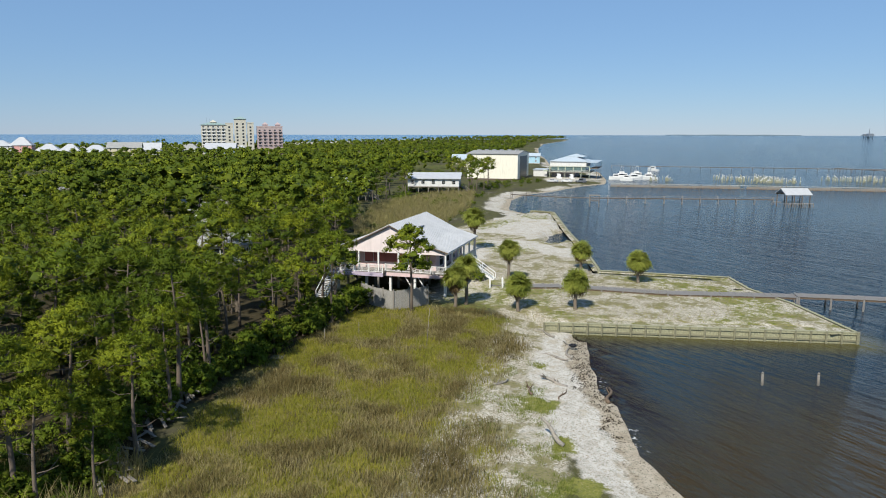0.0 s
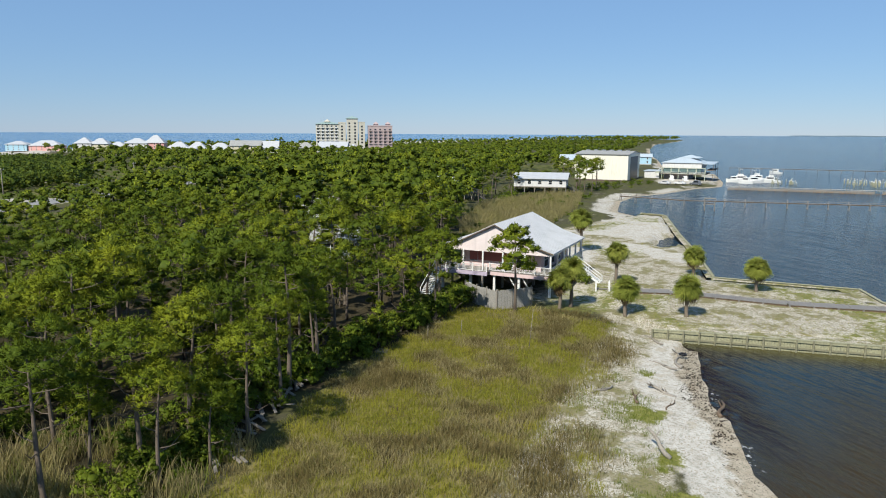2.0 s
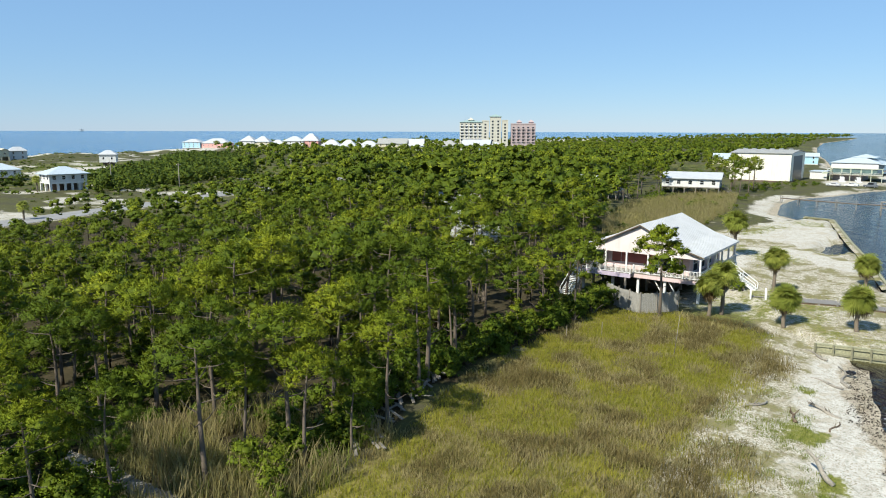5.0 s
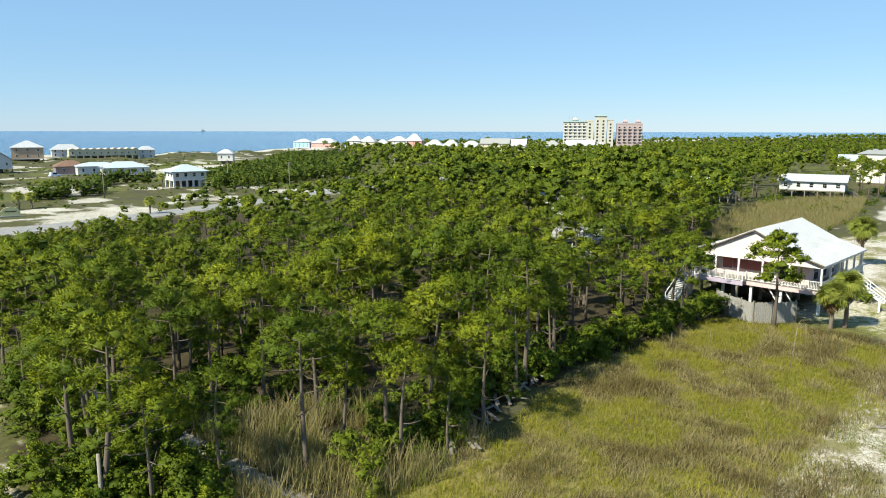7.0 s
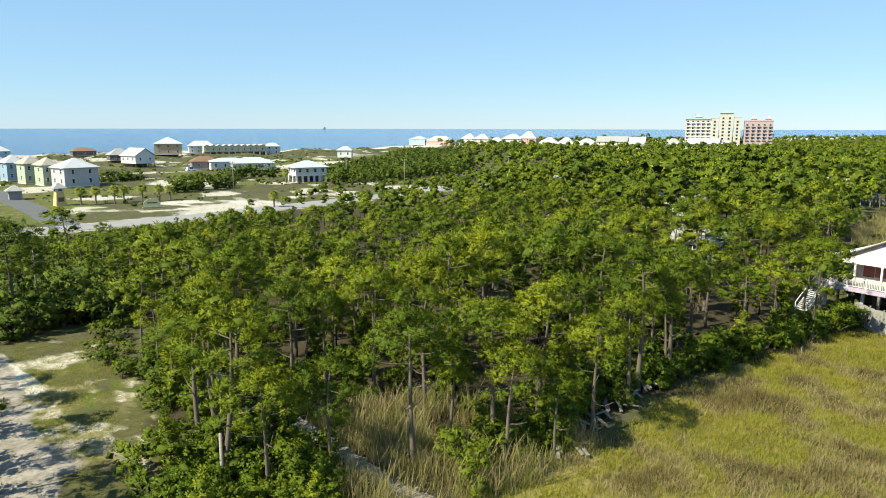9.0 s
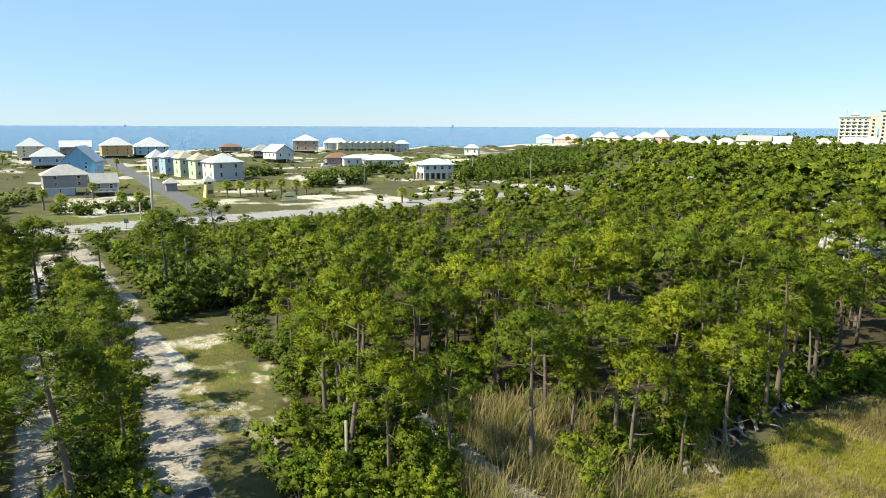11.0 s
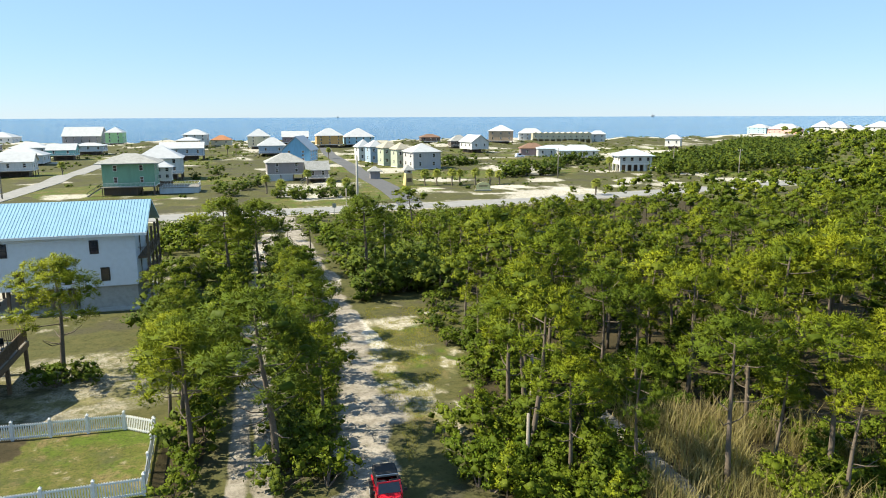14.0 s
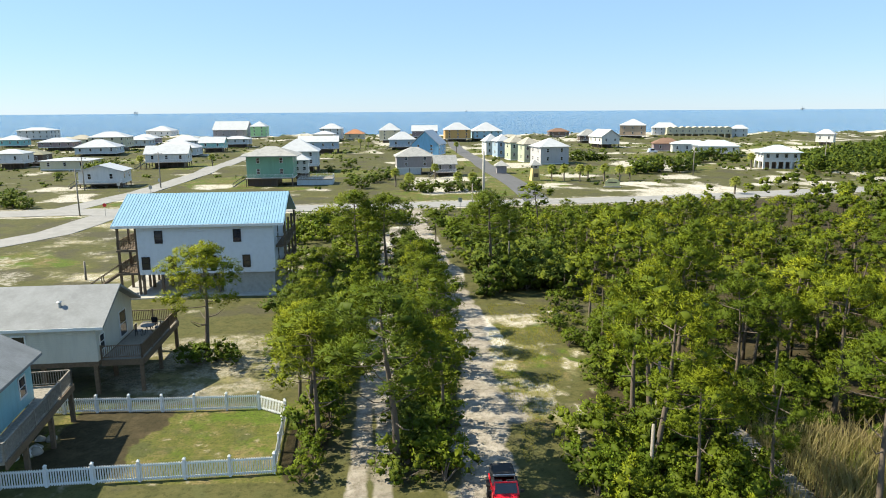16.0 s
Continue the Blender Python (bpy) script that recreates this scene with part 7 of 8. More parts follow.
def fallen_planks():
    rng = random.Random(21)
    for k in range(46):
        u = rng.uniform(0, 1)
        x, y = 30.6 + 17.0 * u + rng.gauss(0, 0.5), 29.8 + 4.1 * u + rng.gauss(0, 0.55)
        L = rng.uniform(1.2, 2.6)
        g = Geo().block(-L / 2, -0.11, -0.02, L / 2, 0.11, 0.04, 0.01)
        single("plank", g, GREY_WOOD, pose(x, y, 0.45 + rng.uniform(0, 0.25), rng.gauss(0, 7), rng.gauss(0, 9), 55 + rng.gauss(0, 22)), "loose grey plank of a fallen walkway", "plank", "planks of the fallen walkway")


fallen_planks()
boardwalk(PLANK_WALK, 0.5, 1.2, "broken grey plank walk in the reeds", pile_gap=2.0, low=0.0, sag=0.12, material=GREY_WOOD)


FENCE_WOOD = timber("silver_fence_boards", (0.36, 0.345, 0.32), (6, 6, 2))


def slat_fence():
    f = thing("privacy_fence", pose(0, 0, 0), "weathered grey board fence below the stilt house", "fence")
    line = [(78.6, 31.6), (77, 29.5), (75.3, 26.3), (76.8, 24.9), (79, 23.2)]
    rng = random.Random(5)
    for p, d in polyline(line, 0.2):
        h = 2.35 + rng.uniform(-0.05, 0.05)
        q = p + d * 0.18
        part("board", Geo().beam((p.x, p.y, 0.2 + h / 2), (q.x, q.y, 0.2 + h / 2), 0.03, h), FENCE_WOOD, f)
    for p, d in polyline(line, 2.4):
        part("post", Geo().box(p.x - 0.07, p.y - 0.07, 0, p.x + 0.07, p.y + 0.07, 2.75), GREY_WOOD, f)


slat_fence()
steps = thing("beach_steps", pose(89.9, 16.6, 0.2, 0, 0, 12), "white-posted timber steps onto the plank walk", "steps")
for k in range(3):
    part("tread", Geo().box(-0.9 + 0.3 * k, -0.75, 0.14 + 0.18 * k, -0.6 + 0.3 * k, 0.75, 0.2 + 0.18 * k), GREY_WOOD, steps)
for x in (-0.9, 0.2):
    for y in (-0.85, 0.85):
        part("post", Geo().block(x - 0.09, y - 0.09, 0, x + 0.09, y + 0.09, 1.6, 0.03), WHITE, steps)
for y in (-0.85, 0.85):
    part("rail", Geo().beam((-0.9, y, 1.25), (0.2, y, 1.45), 0.06, 0.1), WHITE, steps)

# ---- palms, shrubs, grass and reeds ----


def palm_meshes(seed):
    """Frond meshes of a cabbage palm: a stalk with a fan of drooping blades."""
    rng = np.random.RandomState(seed)
    blades, n = [], 19
    for k in range(n):
        a = radians(-85 + 170 * k / (n - 1))
        d = np.array([math.cos(a), math.sin(a), 0.0])
        ln = 0.95 * (1 - 0.3 * abs(a) / 2) * rng.uniform(0.9, 1.1)
        side = np.array([-d[1], d[0], 0]) * 0.05
        c = np.array([0.42, 0, 0.1])
        mid = c + d * ln * 0.6 + (0, 0, 0.02)
        end = c + d * ln + (0, 0, -0.42 * ln)
        blades.append(np.stack([c - side * 0.3, c + side * 0.3, mid + side, mid - side]))
        blades.append(np.stack([mid - side, mid + side, end + side * 0.25, end - side * 0.25]))
    blades.append(np.array([(0, -0.025, 0), (0, 0.025, 0), (0.52, 0.02, 0.1), (0.52, -0.02, 0.1)]))
    q = np.array(blades)
    return quads("frond", [(q, unit(np.array((0.75, 0, 0.65)) + rng.normal(size=q.shape) * 0.45))], PALM)


FRONDS = [palm_meshes(s) for s in (1, 2, 3)]
DRY_FROND = FRONDS[0].copy()
DRY_FROND.materials[0] = STRAW


def palm(x, y, height, seed, size=1.0, n=66, z=None, group="cabbage palms by the bay"):
    rng = random.Random(seed)
    p = thing("palm_tree", pose(x, y, (float(ground_z(x, y)) if z is None else z), 0, 0, seed * 40), "cabbage palm with a rough trunk and round crown", "palm", group)
    g = Geo()
    ks = 9
    g.tube([(0.1 * math.sin(k * 0.5), 0.05 * k / ks, -0.2 + (height + 0.2) * k / ks) for k in range(ks + 1)], [0.2 + (0.03 if k % 2 else 0) + (0.06 if k == 0 else 0) for k in range(ks + 1)], 9)
    part("trunk", g, PALM_BARK, p, smooth=True)
    if n < 30:
        blocks = []
        for k in range(n):
            v = arrays(FRONDS[k % 3])[0].reshape(-1, 4, 3)
            m = Matrix.Translation((0, 0.05, height - 0.05)) @ Matrix.Rotation(k * 2.4, 4, "Z") @ Matrix.Rotation(radians(-80 + 120 * k / n), 4, "Y") @ Matrix.Scale(size, 4)
            r3 = np.array(m)
            blocks.append(v @ r3[:3, :3].T + r3[:3, 3])
        part("crown", quads("crown", blocks, PALM), None, p)
        return
    for k in range(n):
        dry = k >= n - 4
        lift = rng.uniform(-75, -50) if dry else 88 - 108 * (k / (n - 4)) + rng.uniform(-28, 28)
        f = part("frond", DRY_FROND if dry else FRONDS[k % 3], None, p)
        s = size * rng.uniform(0.85, 1.15)
        f.matrix_local = Matrix.Translation((0, 0.05, height - 0.05)) @ Matrix.Rotation(k * 2.4 + rng.uniform(-0.2, 0.2), 4, "Z") @ Matrix.Rotation(radians(-lift), 4, "Y") @ Matrix.Rotation(rng.uniform(-1.1, 1.1), 4, "X") @ Matrix.Scale(s, 4)


for n, (x, y, h) in enumerate(((96.9, -2.1, 2.5), (79.9, 5.3, 2.8), (78.7, 11.9, 2.6), (105, 6.2, 2.3), (94.1, 15.6, 3.8), (118, 25.6, 5.2), (78.6, 19.6, 3.2), (80.2, 18.6, 4.2))):
    palm(x, y, h + 0.35, n + 1, 1.3 if n != 5 else 1.55)
for n, (x, y, h) in enumerate(((35, 204, 3.6), (39, 206, 3.4), (43, 203, 3.8), (46, 206, 3.2), (50, 203, 3.7), (54.5, 203, 3.4), (58, 205, 3.0), (-10, 193, 3.8), (-6, 187, 3.0), (7, 186, 3.2), (11, 188, 3.0), (1, 214, 3.4), (74, 170, 3.0), (40, 330, 4.0), (12, 345, 4.0), (-108, 262, 3.6), (-84, 270, 3.6), (108, 236, 4.0), (-40, 395, 4), (-36, 400, 4.2))):
    palm(x, y, h, n + 30, 1.25, 20, group="palms of the beach town")
palm(55, 40, 2.4, 71, 1.1)
palm(70, 44, 4.0, 72, 1.1)

LOW_SCRUB = [shrub_mesh(s, 1.2, 1.6, 16, 12, 0.24, LEAF) for s in (44, 45, 46)]
SHRUBS = [shrub_mesh(s, 1.2, 1.8, 28, 27, 0.15, LEAF) for s in (41, 42, 43)]
OAKS = [shrub_mesh(s, 1.3, 1.9, 34, 24, 0.16, OAK) for s in (51, 52, 53)]


def shrub(x, y, s, seed, kinds, label, group, flat=1.0, z=None):
    stem, crown = kinds[seed % 3]
    t = thing("shrub", pose(x, y, float(ground_z(x, y)) if z is None else z, 0, 0, seed * 77) @ Matrix.Diagonal((s, s, s * flat, 1)), label, "shrub", group)
    part("stem", stem, None, t), part("foliage", crown, None, t)


def hedges():
    rng = random.Random(31)
    n = 0
    # dense growth between the track and the drive, and west of the track
    for y in np.arange(38.5, 103, 1.95):
        for x0, x1 in ((-1.9, -0.6), (0.0, 1.5), (-7.8, -6.6)):
            x0, x1 = x0 - (y - 40) * 0.035, x1 - (y - 40) * (0.018 if x1 > 0 else 0.04)
            shrub(rng.uniform(x0, x1), y, rng.uniform(0.75, 1.35) * (1.25 if y > 66 else 1.0), n, SHRUBS if n % 3 else OAKS, "dense evergreen shrub beside the sandy track", "shrubs along the drive")
            n += 1
    for k in range(34):
        x, y = rng.uniform(-17, -8), rng.uniform(58, 104)
        if math.hypot(x + 26, (y - 82)) < 12 or (x < -12 and y < 66):
            continue
        shrub(x, y, rng.uniform(0.9, 1.8), n, OAKS if n % 2 else SHRUBS, "rounded evergreen shrub among pines", "shrubs along the drive")
        n += 1
    # the big thicket at the head of the clearing
    for k in range(26):
        x, y = rng.uniform(5.5, 17.5), rng.uniform(77, 99)
        shrub(x, y, rng.uniform(1.5, 2.4), n, OAKS, "tall dark live-oak thicket at the clearing", "live oaks at the clearing", 0.95)
        n += 1
    # low scrub towards the road
    rows = []
    for k in range(330):
        x, y = rng.uniform(-24, 54), rng.uniform(96, 150)
        if min(along(np.array([x]), np.array([y]), ROAD_LINE)[0] - 7, along(np.array([x]), np.array([y]), DRIVE)[0] - 2.5, along(np.array([x]), np.array([y]), TRACK)[0] - 2) < 0:
            continue
        rows.append((rng.randrange(3), x, y, float(ground_z(x, y)), min(rng.uniform(0.6, 1.9), 0.35 + 7.5 * (1 - y / 156)), rng.uniform(0, 6.3)))
    join_many("road_scrub", [[arrays(c, 0)] for _, c in LOW_SCRUB], rows, "low scrub bushes on the plots near the road", "bushes", [LEAF])
    # garden shrubs and mounds in the town
    for x, y, s in ((-3, 180, 2.0), (0, 178, 1.9), (4, 179, 1.9), (8, 181, 2.0), (-7, 182, 1.6), (12, 184, 1.8), (10, 180, 1.4), (-19, 190, 2.0), (-22, 197, 2.2), (-17, 205, 2.0), (-13, 212, 2.0), (-109, 232, 3.2), (-105, 229, 2.8), (-113, 235, 2.6), (-93, 157, 2.4),
                    (-97, 160, 2.2), (-89, 155, 1.6), (66, 226, 2.6), (70, 228, 3.0), (75, 230, 3.2), (80, 229, 3.0), (72, 236, 3.2), (84, 234, 2.8), (78, 240, 3.2), (88, 240, 2.6), (60, 282, 2.8), (64, 280, 2.6), (68, 284, 2.8), (57, 286, 2.2), (100, 268, 3), (106, 272, 3.2), (112, 276, 3.2),
                    (118, 270, 2.8), (96, 262, 2.6), (-20, 14, 1.0), (93.3, 19.9, 1.0), (94.8, 21.0, 0.9), (92.5, 18.8, 0.7), (-19.5, 57.6, 1.15), (-17.9, 58.6, 1.0), (-20.6, 58.4, 1.1), (-16.5, 57.8, 0.8), (-62, 250, 1.8), (-30, 260, 2.0), (-35, 240, 1.6), (-100, 215, 1.2), (-118, 222, 1.5)):
        shrub(x, y, s, n, OAKS if s > 1.5 else SHRUBS, "rounded dark green garden shrub" if s < 2.3 else "broad dark green bush mound", "shrubs of the town", 0.85)
        n += 1
    # leafy fringe below the stilt house
    for k in range(22):
        u = k / 21
        shrub(62 + 15 * u + rng.uniform(-0.5, 0.5), 32.6 - 1.8 * u + rng.uniform(-0.8, 1.4), rng.uniform(0.8, 1.4), n, SHRUBS, "bright leafy shrub at the marsh edge", "shrubs at the marsh edge")
        n += 1
    for k in range(44):
        u = k / 43
        x, y = 25 + 40 * u, (29.6 if u < 0.2 else 30.4 + 2.2 * math.sin(math.pi * min(1, (u - 0.2) * 2.2)) * (u < 0.65) + 1.0 * (u >= 0.65))
        shrub(x + rng.uniform(-0.6, 0.6), y + 1.6 + rng.uniform(-0.5, 1.6), rng.uniform(0.6, 1.2), n, SHRUBS if n % 3 else OAKS, "leafy shrub in the shade of the pines", "shrubs at the marsh edge")
        n += 1
    for k in range(26):
        shrub(rng.uniform(8.5, 18), rng.uniform(32, 44), rng.uniform(0.7, 1.3), n, SHRUBS, "bright leafy shrub below the pines", "shrubs below the pines")
        n += 1
    for k in range(16):
        shrub(rng.uniform(11.8, 14.8), 50 + 1.5 * k + rng.uniform(-0.6, 0.6), rng.uniform(0.55, 1.0), n, SHRUBS if n % 3 else OAKS, "low leafy shrub at the edge of the clearing", "shrubs along the drive")
        n += 1


hedges()


def low_mound(seed, size, tall):
    """A far, low mound of scrub from a few loose cushions."""
    rng = np.random.RandomState(seed)
    lumps = [pad(rng, (rng.normal() * 0.35 * size, rng.normal() * 0.35 * size, tall * 0.35), (0.5 * size, 0.5 * size, 0.5 * tall), 3, 2, 0.5, 0.35, 0.4, 0.55) for k in range(3)]
    wood = Geo().tube([(0, 0, -0.2), (0, 0, tall * 0.3)], [0.05, 0.03], 4, False)
    return wood.mesh("stem", BARK), quads("shrub", lumps, OAK)


THIN_OAKS = [shrub_mesh(s, 1.3, 1.9, 14, 3, 0.42, OAK) for s in (54, 55, 56)]
TINY = [low_mound(s, 1.2, 1.1) for s in (57, 58, 59)]


def thickets():
    """Low wind-shaped woods beyond the road, as one."""
    area = [(95, 212), (135, 218), (200, 240), (270, 330), (330, 420), (300, 440), (230, 360), (170, 296), (134, 270), (128, 234), (100, 228)]
    x, y = scatter(area, 4.2, 17, lambda a, b: (along(a, b, ROAD_LINE) > 10) & (along(a, b, [(96, 200), (118, 244)]) > 11) & (np.hypot((a - 205) / 30, (b - 345) / 14) > 1))
    rng = np.random.RandomState(3)
    rows = [(rng.randint(3), px, py, pz, rng.uniform(1.5, 3.0), rng.uniform(0, 6.3)) for px, py, pz in zip(x, y, ground_z(x, y))]
    join_many("thicket", [[arrays(c, 0)] for _, c in THIN_OAKS], rows, "wind-shaped evergreen thicket beyond the road", "bushes", [OAK])
    # scattered low plants over the town plots and dunes
    area = [(-300, 165), (300, 215), (340, 420), (330, 560), (-300, 560)]
    keep = lambda a, b: (along(a, b, ROAD_LINE) > 9) & (along(a, b, SIDE_ROAD) > 6) & (along(a, b, LEFT_ROAD) > 6) & (blotch(a, b, 30, 44) > -0.2)
    x, y = scatter(area, 5.8, 18, keep)
    rows = [(rng.randint(3), px, py, pz, rng.uniform(0.3, 0.8) ** 0.6 * rng.choice([0.45, 0.7, 1.4]), rng.uniform(0, 6.3)) for px, py, pz in zip(x, y, ground_z(x, y))]
    join_many("dune_scrub", [[arrays(c, 0)] for _, c in TINY], rows, "scattered low scrub over the sandy plots", "bushes", [OAK])


thickets()


def bay_scrub():
    """Green scrub round the bay houses and along the shore to the boat shed."""
    rng = np.random.RandomState(29)
    rows = []
    for area, spacing in (([(185, 42), (250, 44), (300, 30), (308, 46), (262, 62), (200, 68)], 4.2), ([(150, 60), (190, 72), (235, 86), (290, 88), (250, 64), (230, 62), (190, 70)], 3.2), ([(80, 32), (120, 44), (150, 56), (125, 52), (96, 42)], 2.4), ([(235, 86), (300, 93), (345, 105), (350, 72), (300, 72), (262, 66)], 4.4), ([(118, 38), (160, 40), (182, 34), (184, 40), (150, 44)], 5.0)):
        x, y = scatter(area, spacing, 30, lambda a, b: blotch(a, b, 10, 31) > -0.15)
        rows += [(rng.randint(3), px, py, pz, rng.uniform(0.4, 1.2), rng.uniform(0, 6.3)) for px, py, pz in zip(x, y, ground_z(x, y))]
    join_many("bay_scrub", [[arrays(c, 0)] for _, c in LOW_SCRUB], rows, "green scrub round the bay houses", "bushes", [LEAF])


bay_scrub()


def blades(seed, n, tall, wide, spread, width):
    """One tuft of upright grass blades."""
    rng = np.random.RandomState(seed)
    out = []
    for k in range(n):
        a, lean = rng.uniform(0, 6.3), rng.uniform(0.05, 0.5) * spread
        base = np.array([rng.normal() * wide, rng.normal() * wide, -0.05])
        h = tall * rng.uniform(0.6, 1.15)
        d = np.array([math.cos(a) * lean, math.sin(a) * lean, 1.0])
        side = np.array([-math.sin(a), math.cos(a), 0]) * width
        mid, end = base + d * h * 0.6, base + d * h + np.array([math.cos(a), math.sin(a), 0]) * lean * h * 0.5
        out.append(np.stack([base - side, base + side, mid + side * 0.8, mid - side * 0.8]))
        out.append(np.stack([mid - side * 0.8, mid + side * 0.8, end + side * 0.1, end - side * 0.1]))
    v = np.array(out).reshape(-1, 3)
    return v, np.arange(len(v)).reshape(-1, 4), 0, None


def grass_field(name, area, spacing, seed, tufts, lo, hi, material, label, keep=None, lift=0.0):
    rng = np.random.RandomState(seed)
    x, y = scatter(area, spacing, seed, keep or (lambda a, b: np.ones(len(a), bool)))
    z = ground_z(x, y)
    rows = [(rng.randint(len(tufts)), px, py, pz + lift, rng.uniform(lo, hi), rng.uniform(0, 6.3)) for px, py, pz in zip(x, y, z)]
    if rows:
        join_many(name, [[t] for t in tufts], rows, label, "grass", [material])


soft = [blades(s, 8, 0.42, 0.17, 1.7, 0.016) for s in (1, 2, 3, 4)]
dry = [blades(s, 8, 0.46, 0.17, 1.7, 0.016) for s in (5, 6, 7)]
cane = [blades(s, 9, 2.2, 0.22, 0.95, 0.026) for s in (8, 9, 10)]
MARSH_WIDE = [(18, 5), (36.4, 4.2), (42, 6), (49, 9), (57, 9.2), (66, 8.5), (76, 12), (79, 22.8), (74, 30.7), (57.6, 31.5), (45, 31.5), (34, 28.5), (26.7, 29), (15, 26)]


def marsh_kind(low, high, seed):
    """Keeps one kind of marsh grass: kinds lie in soft-edged patches, thinning out at the marsh's edge."""
    def keep(a, b):
        rng = np.random.RandomState(seed)
        f = 0.75 * blotch(a, b, 7, 61) + 0.55 * blotch(a, b, 2.2, 62) + rng.uniform(-0.2, 0.2, len(a)) + 0.35 * step(-b, -18, -10)
        edge = depth_in(a, b, MARSH_AREA) + 1.5 * blotch(a, b, 3, 63)
        return (f >= low) & (f < high) & (edge > rng.uniform(-2.2, 1.0, len(a)))
    return keep


grass_field("marsh_grass", MARSH_WIDE, 0.26, 51, soft, 0.5, 1.25, MARSH, "yellow-green marsh grass", marsh_kind(-9, 0.05, 1))
grass_field("dry_marsh_grass", MARSH_WIDE, 0.26, 52, dry, 0.6, 1.4, MARSH_DRY, "patches of pale dry marsh grass", marsh_kind(0.05, 0.35, 2))
grass_field("brown_marsh_grass", MARSH_WIDE, 0.26, 59, dry, 0.6, 1.5, MARSH_BROWN, "patches of brown dead marsh grass", marsh_kind(0.35, 9, 3))
REED_EDGE = [(17, 29), (24, 27.5), (34, 28.5), (33, 34), (31, 41), (21, 44), (17.5, 40)]
grass_field("reeds", REED_EDGE, 0.46, 53, cane, 0.4, 1.1, REED, "tall pale reeds at the edge of the wood", lambda a, b: (blotch(a, b, 3, 77) > -0.35) & (along(a, b, PLANK_WALK) > 0.5))
grass_field("green_reeds", REED_EDGE, 0.8, 60, cane, 0.35, 0.8, WEED, "green shoots among the reeds", lambda a, b: (blotch(a, b, 3, 78) > -0.1) & (along(a, b, PLANK_WALK) > 0.5))
grass_field("reed_bed", [(112, 42), (150, 40), (190, 42), (235, 50), (230, 62), (190, 70), (140, 58)], 0.8, 54, cane, 0.6, 1.0, REED, "brown reed bed behind the stilt house")
near_patch = lambda a, b: blotch(a, b, 3.2, 71) > 0.25
grass_field("beach_plants", [(36, 2.2), (44, 3.4), (50, 5), (57, 6.3), (66, 7), (72, 8), (76, 14), (66, 11.4), (57, 12.4), (49, 13), (42, 9.4), (36, 8)], 0.3, 55, soft, 0.4, 0.8, WEED, "low green plants on the sand", near_patch)
grass_field("beach_litter", BEACH, 0.26, 65, [blades(s, 4, 0.05, 0.12, 5.0, 0.03) for s in (14, 15)], 0.6, 1.6, MARSH_BROWN, "dry wrack and twigs strewn over the sand", lambda a, b: (blotch(a, b, 2.2, 76) > -0.1) & (depth_in(a, b, LAND) > 1.2))
grass_field("point_grass", BANK, 0.62, 56, soft, 0.25, 0.5, MARSH, "thin yellow grass on the sandy point", lambda a, b: blotch(a, b, 10, 73) > 0.1)
grass_field("clearing_grass", [(5.6, 40), (9, 50), (12, 61), (15, 74), (6, 75), (5, 60)], 0.26, 57, soft, 0.25, 0.55, MARSH, "short dry grass in the clearing", lambda a, b: blotch(a, b, 4, 74) > -0.1)
flat = [blades(s, 6, 0.07, 0.20, 4.0, 0.04) for s in (11, 12, 13)]
grass_field("seaweed", [(44, -3.5), (58, 0), (68, 1.5), (73, 2), (73.2, 5), (66, 5.2), (57, 4.2), (50, 2), (43, 0)], 0.24, 58, flat, 1.0, 2.2, SEAWEED, "dark seaweed heaped along the waterline",
            lambda a, b: np.abs(depth_in(a, b, LAND) - 0.7 + 0.8 * blotch(a, b, 2.2, 75)) < (1.2 * step(a, 44, 60) + 0.25) * np.random.RandomState(6).uniform(-0.6, 1.1, len(a)), 0.02)

# ---- the drive, the fenced plot and the street ----


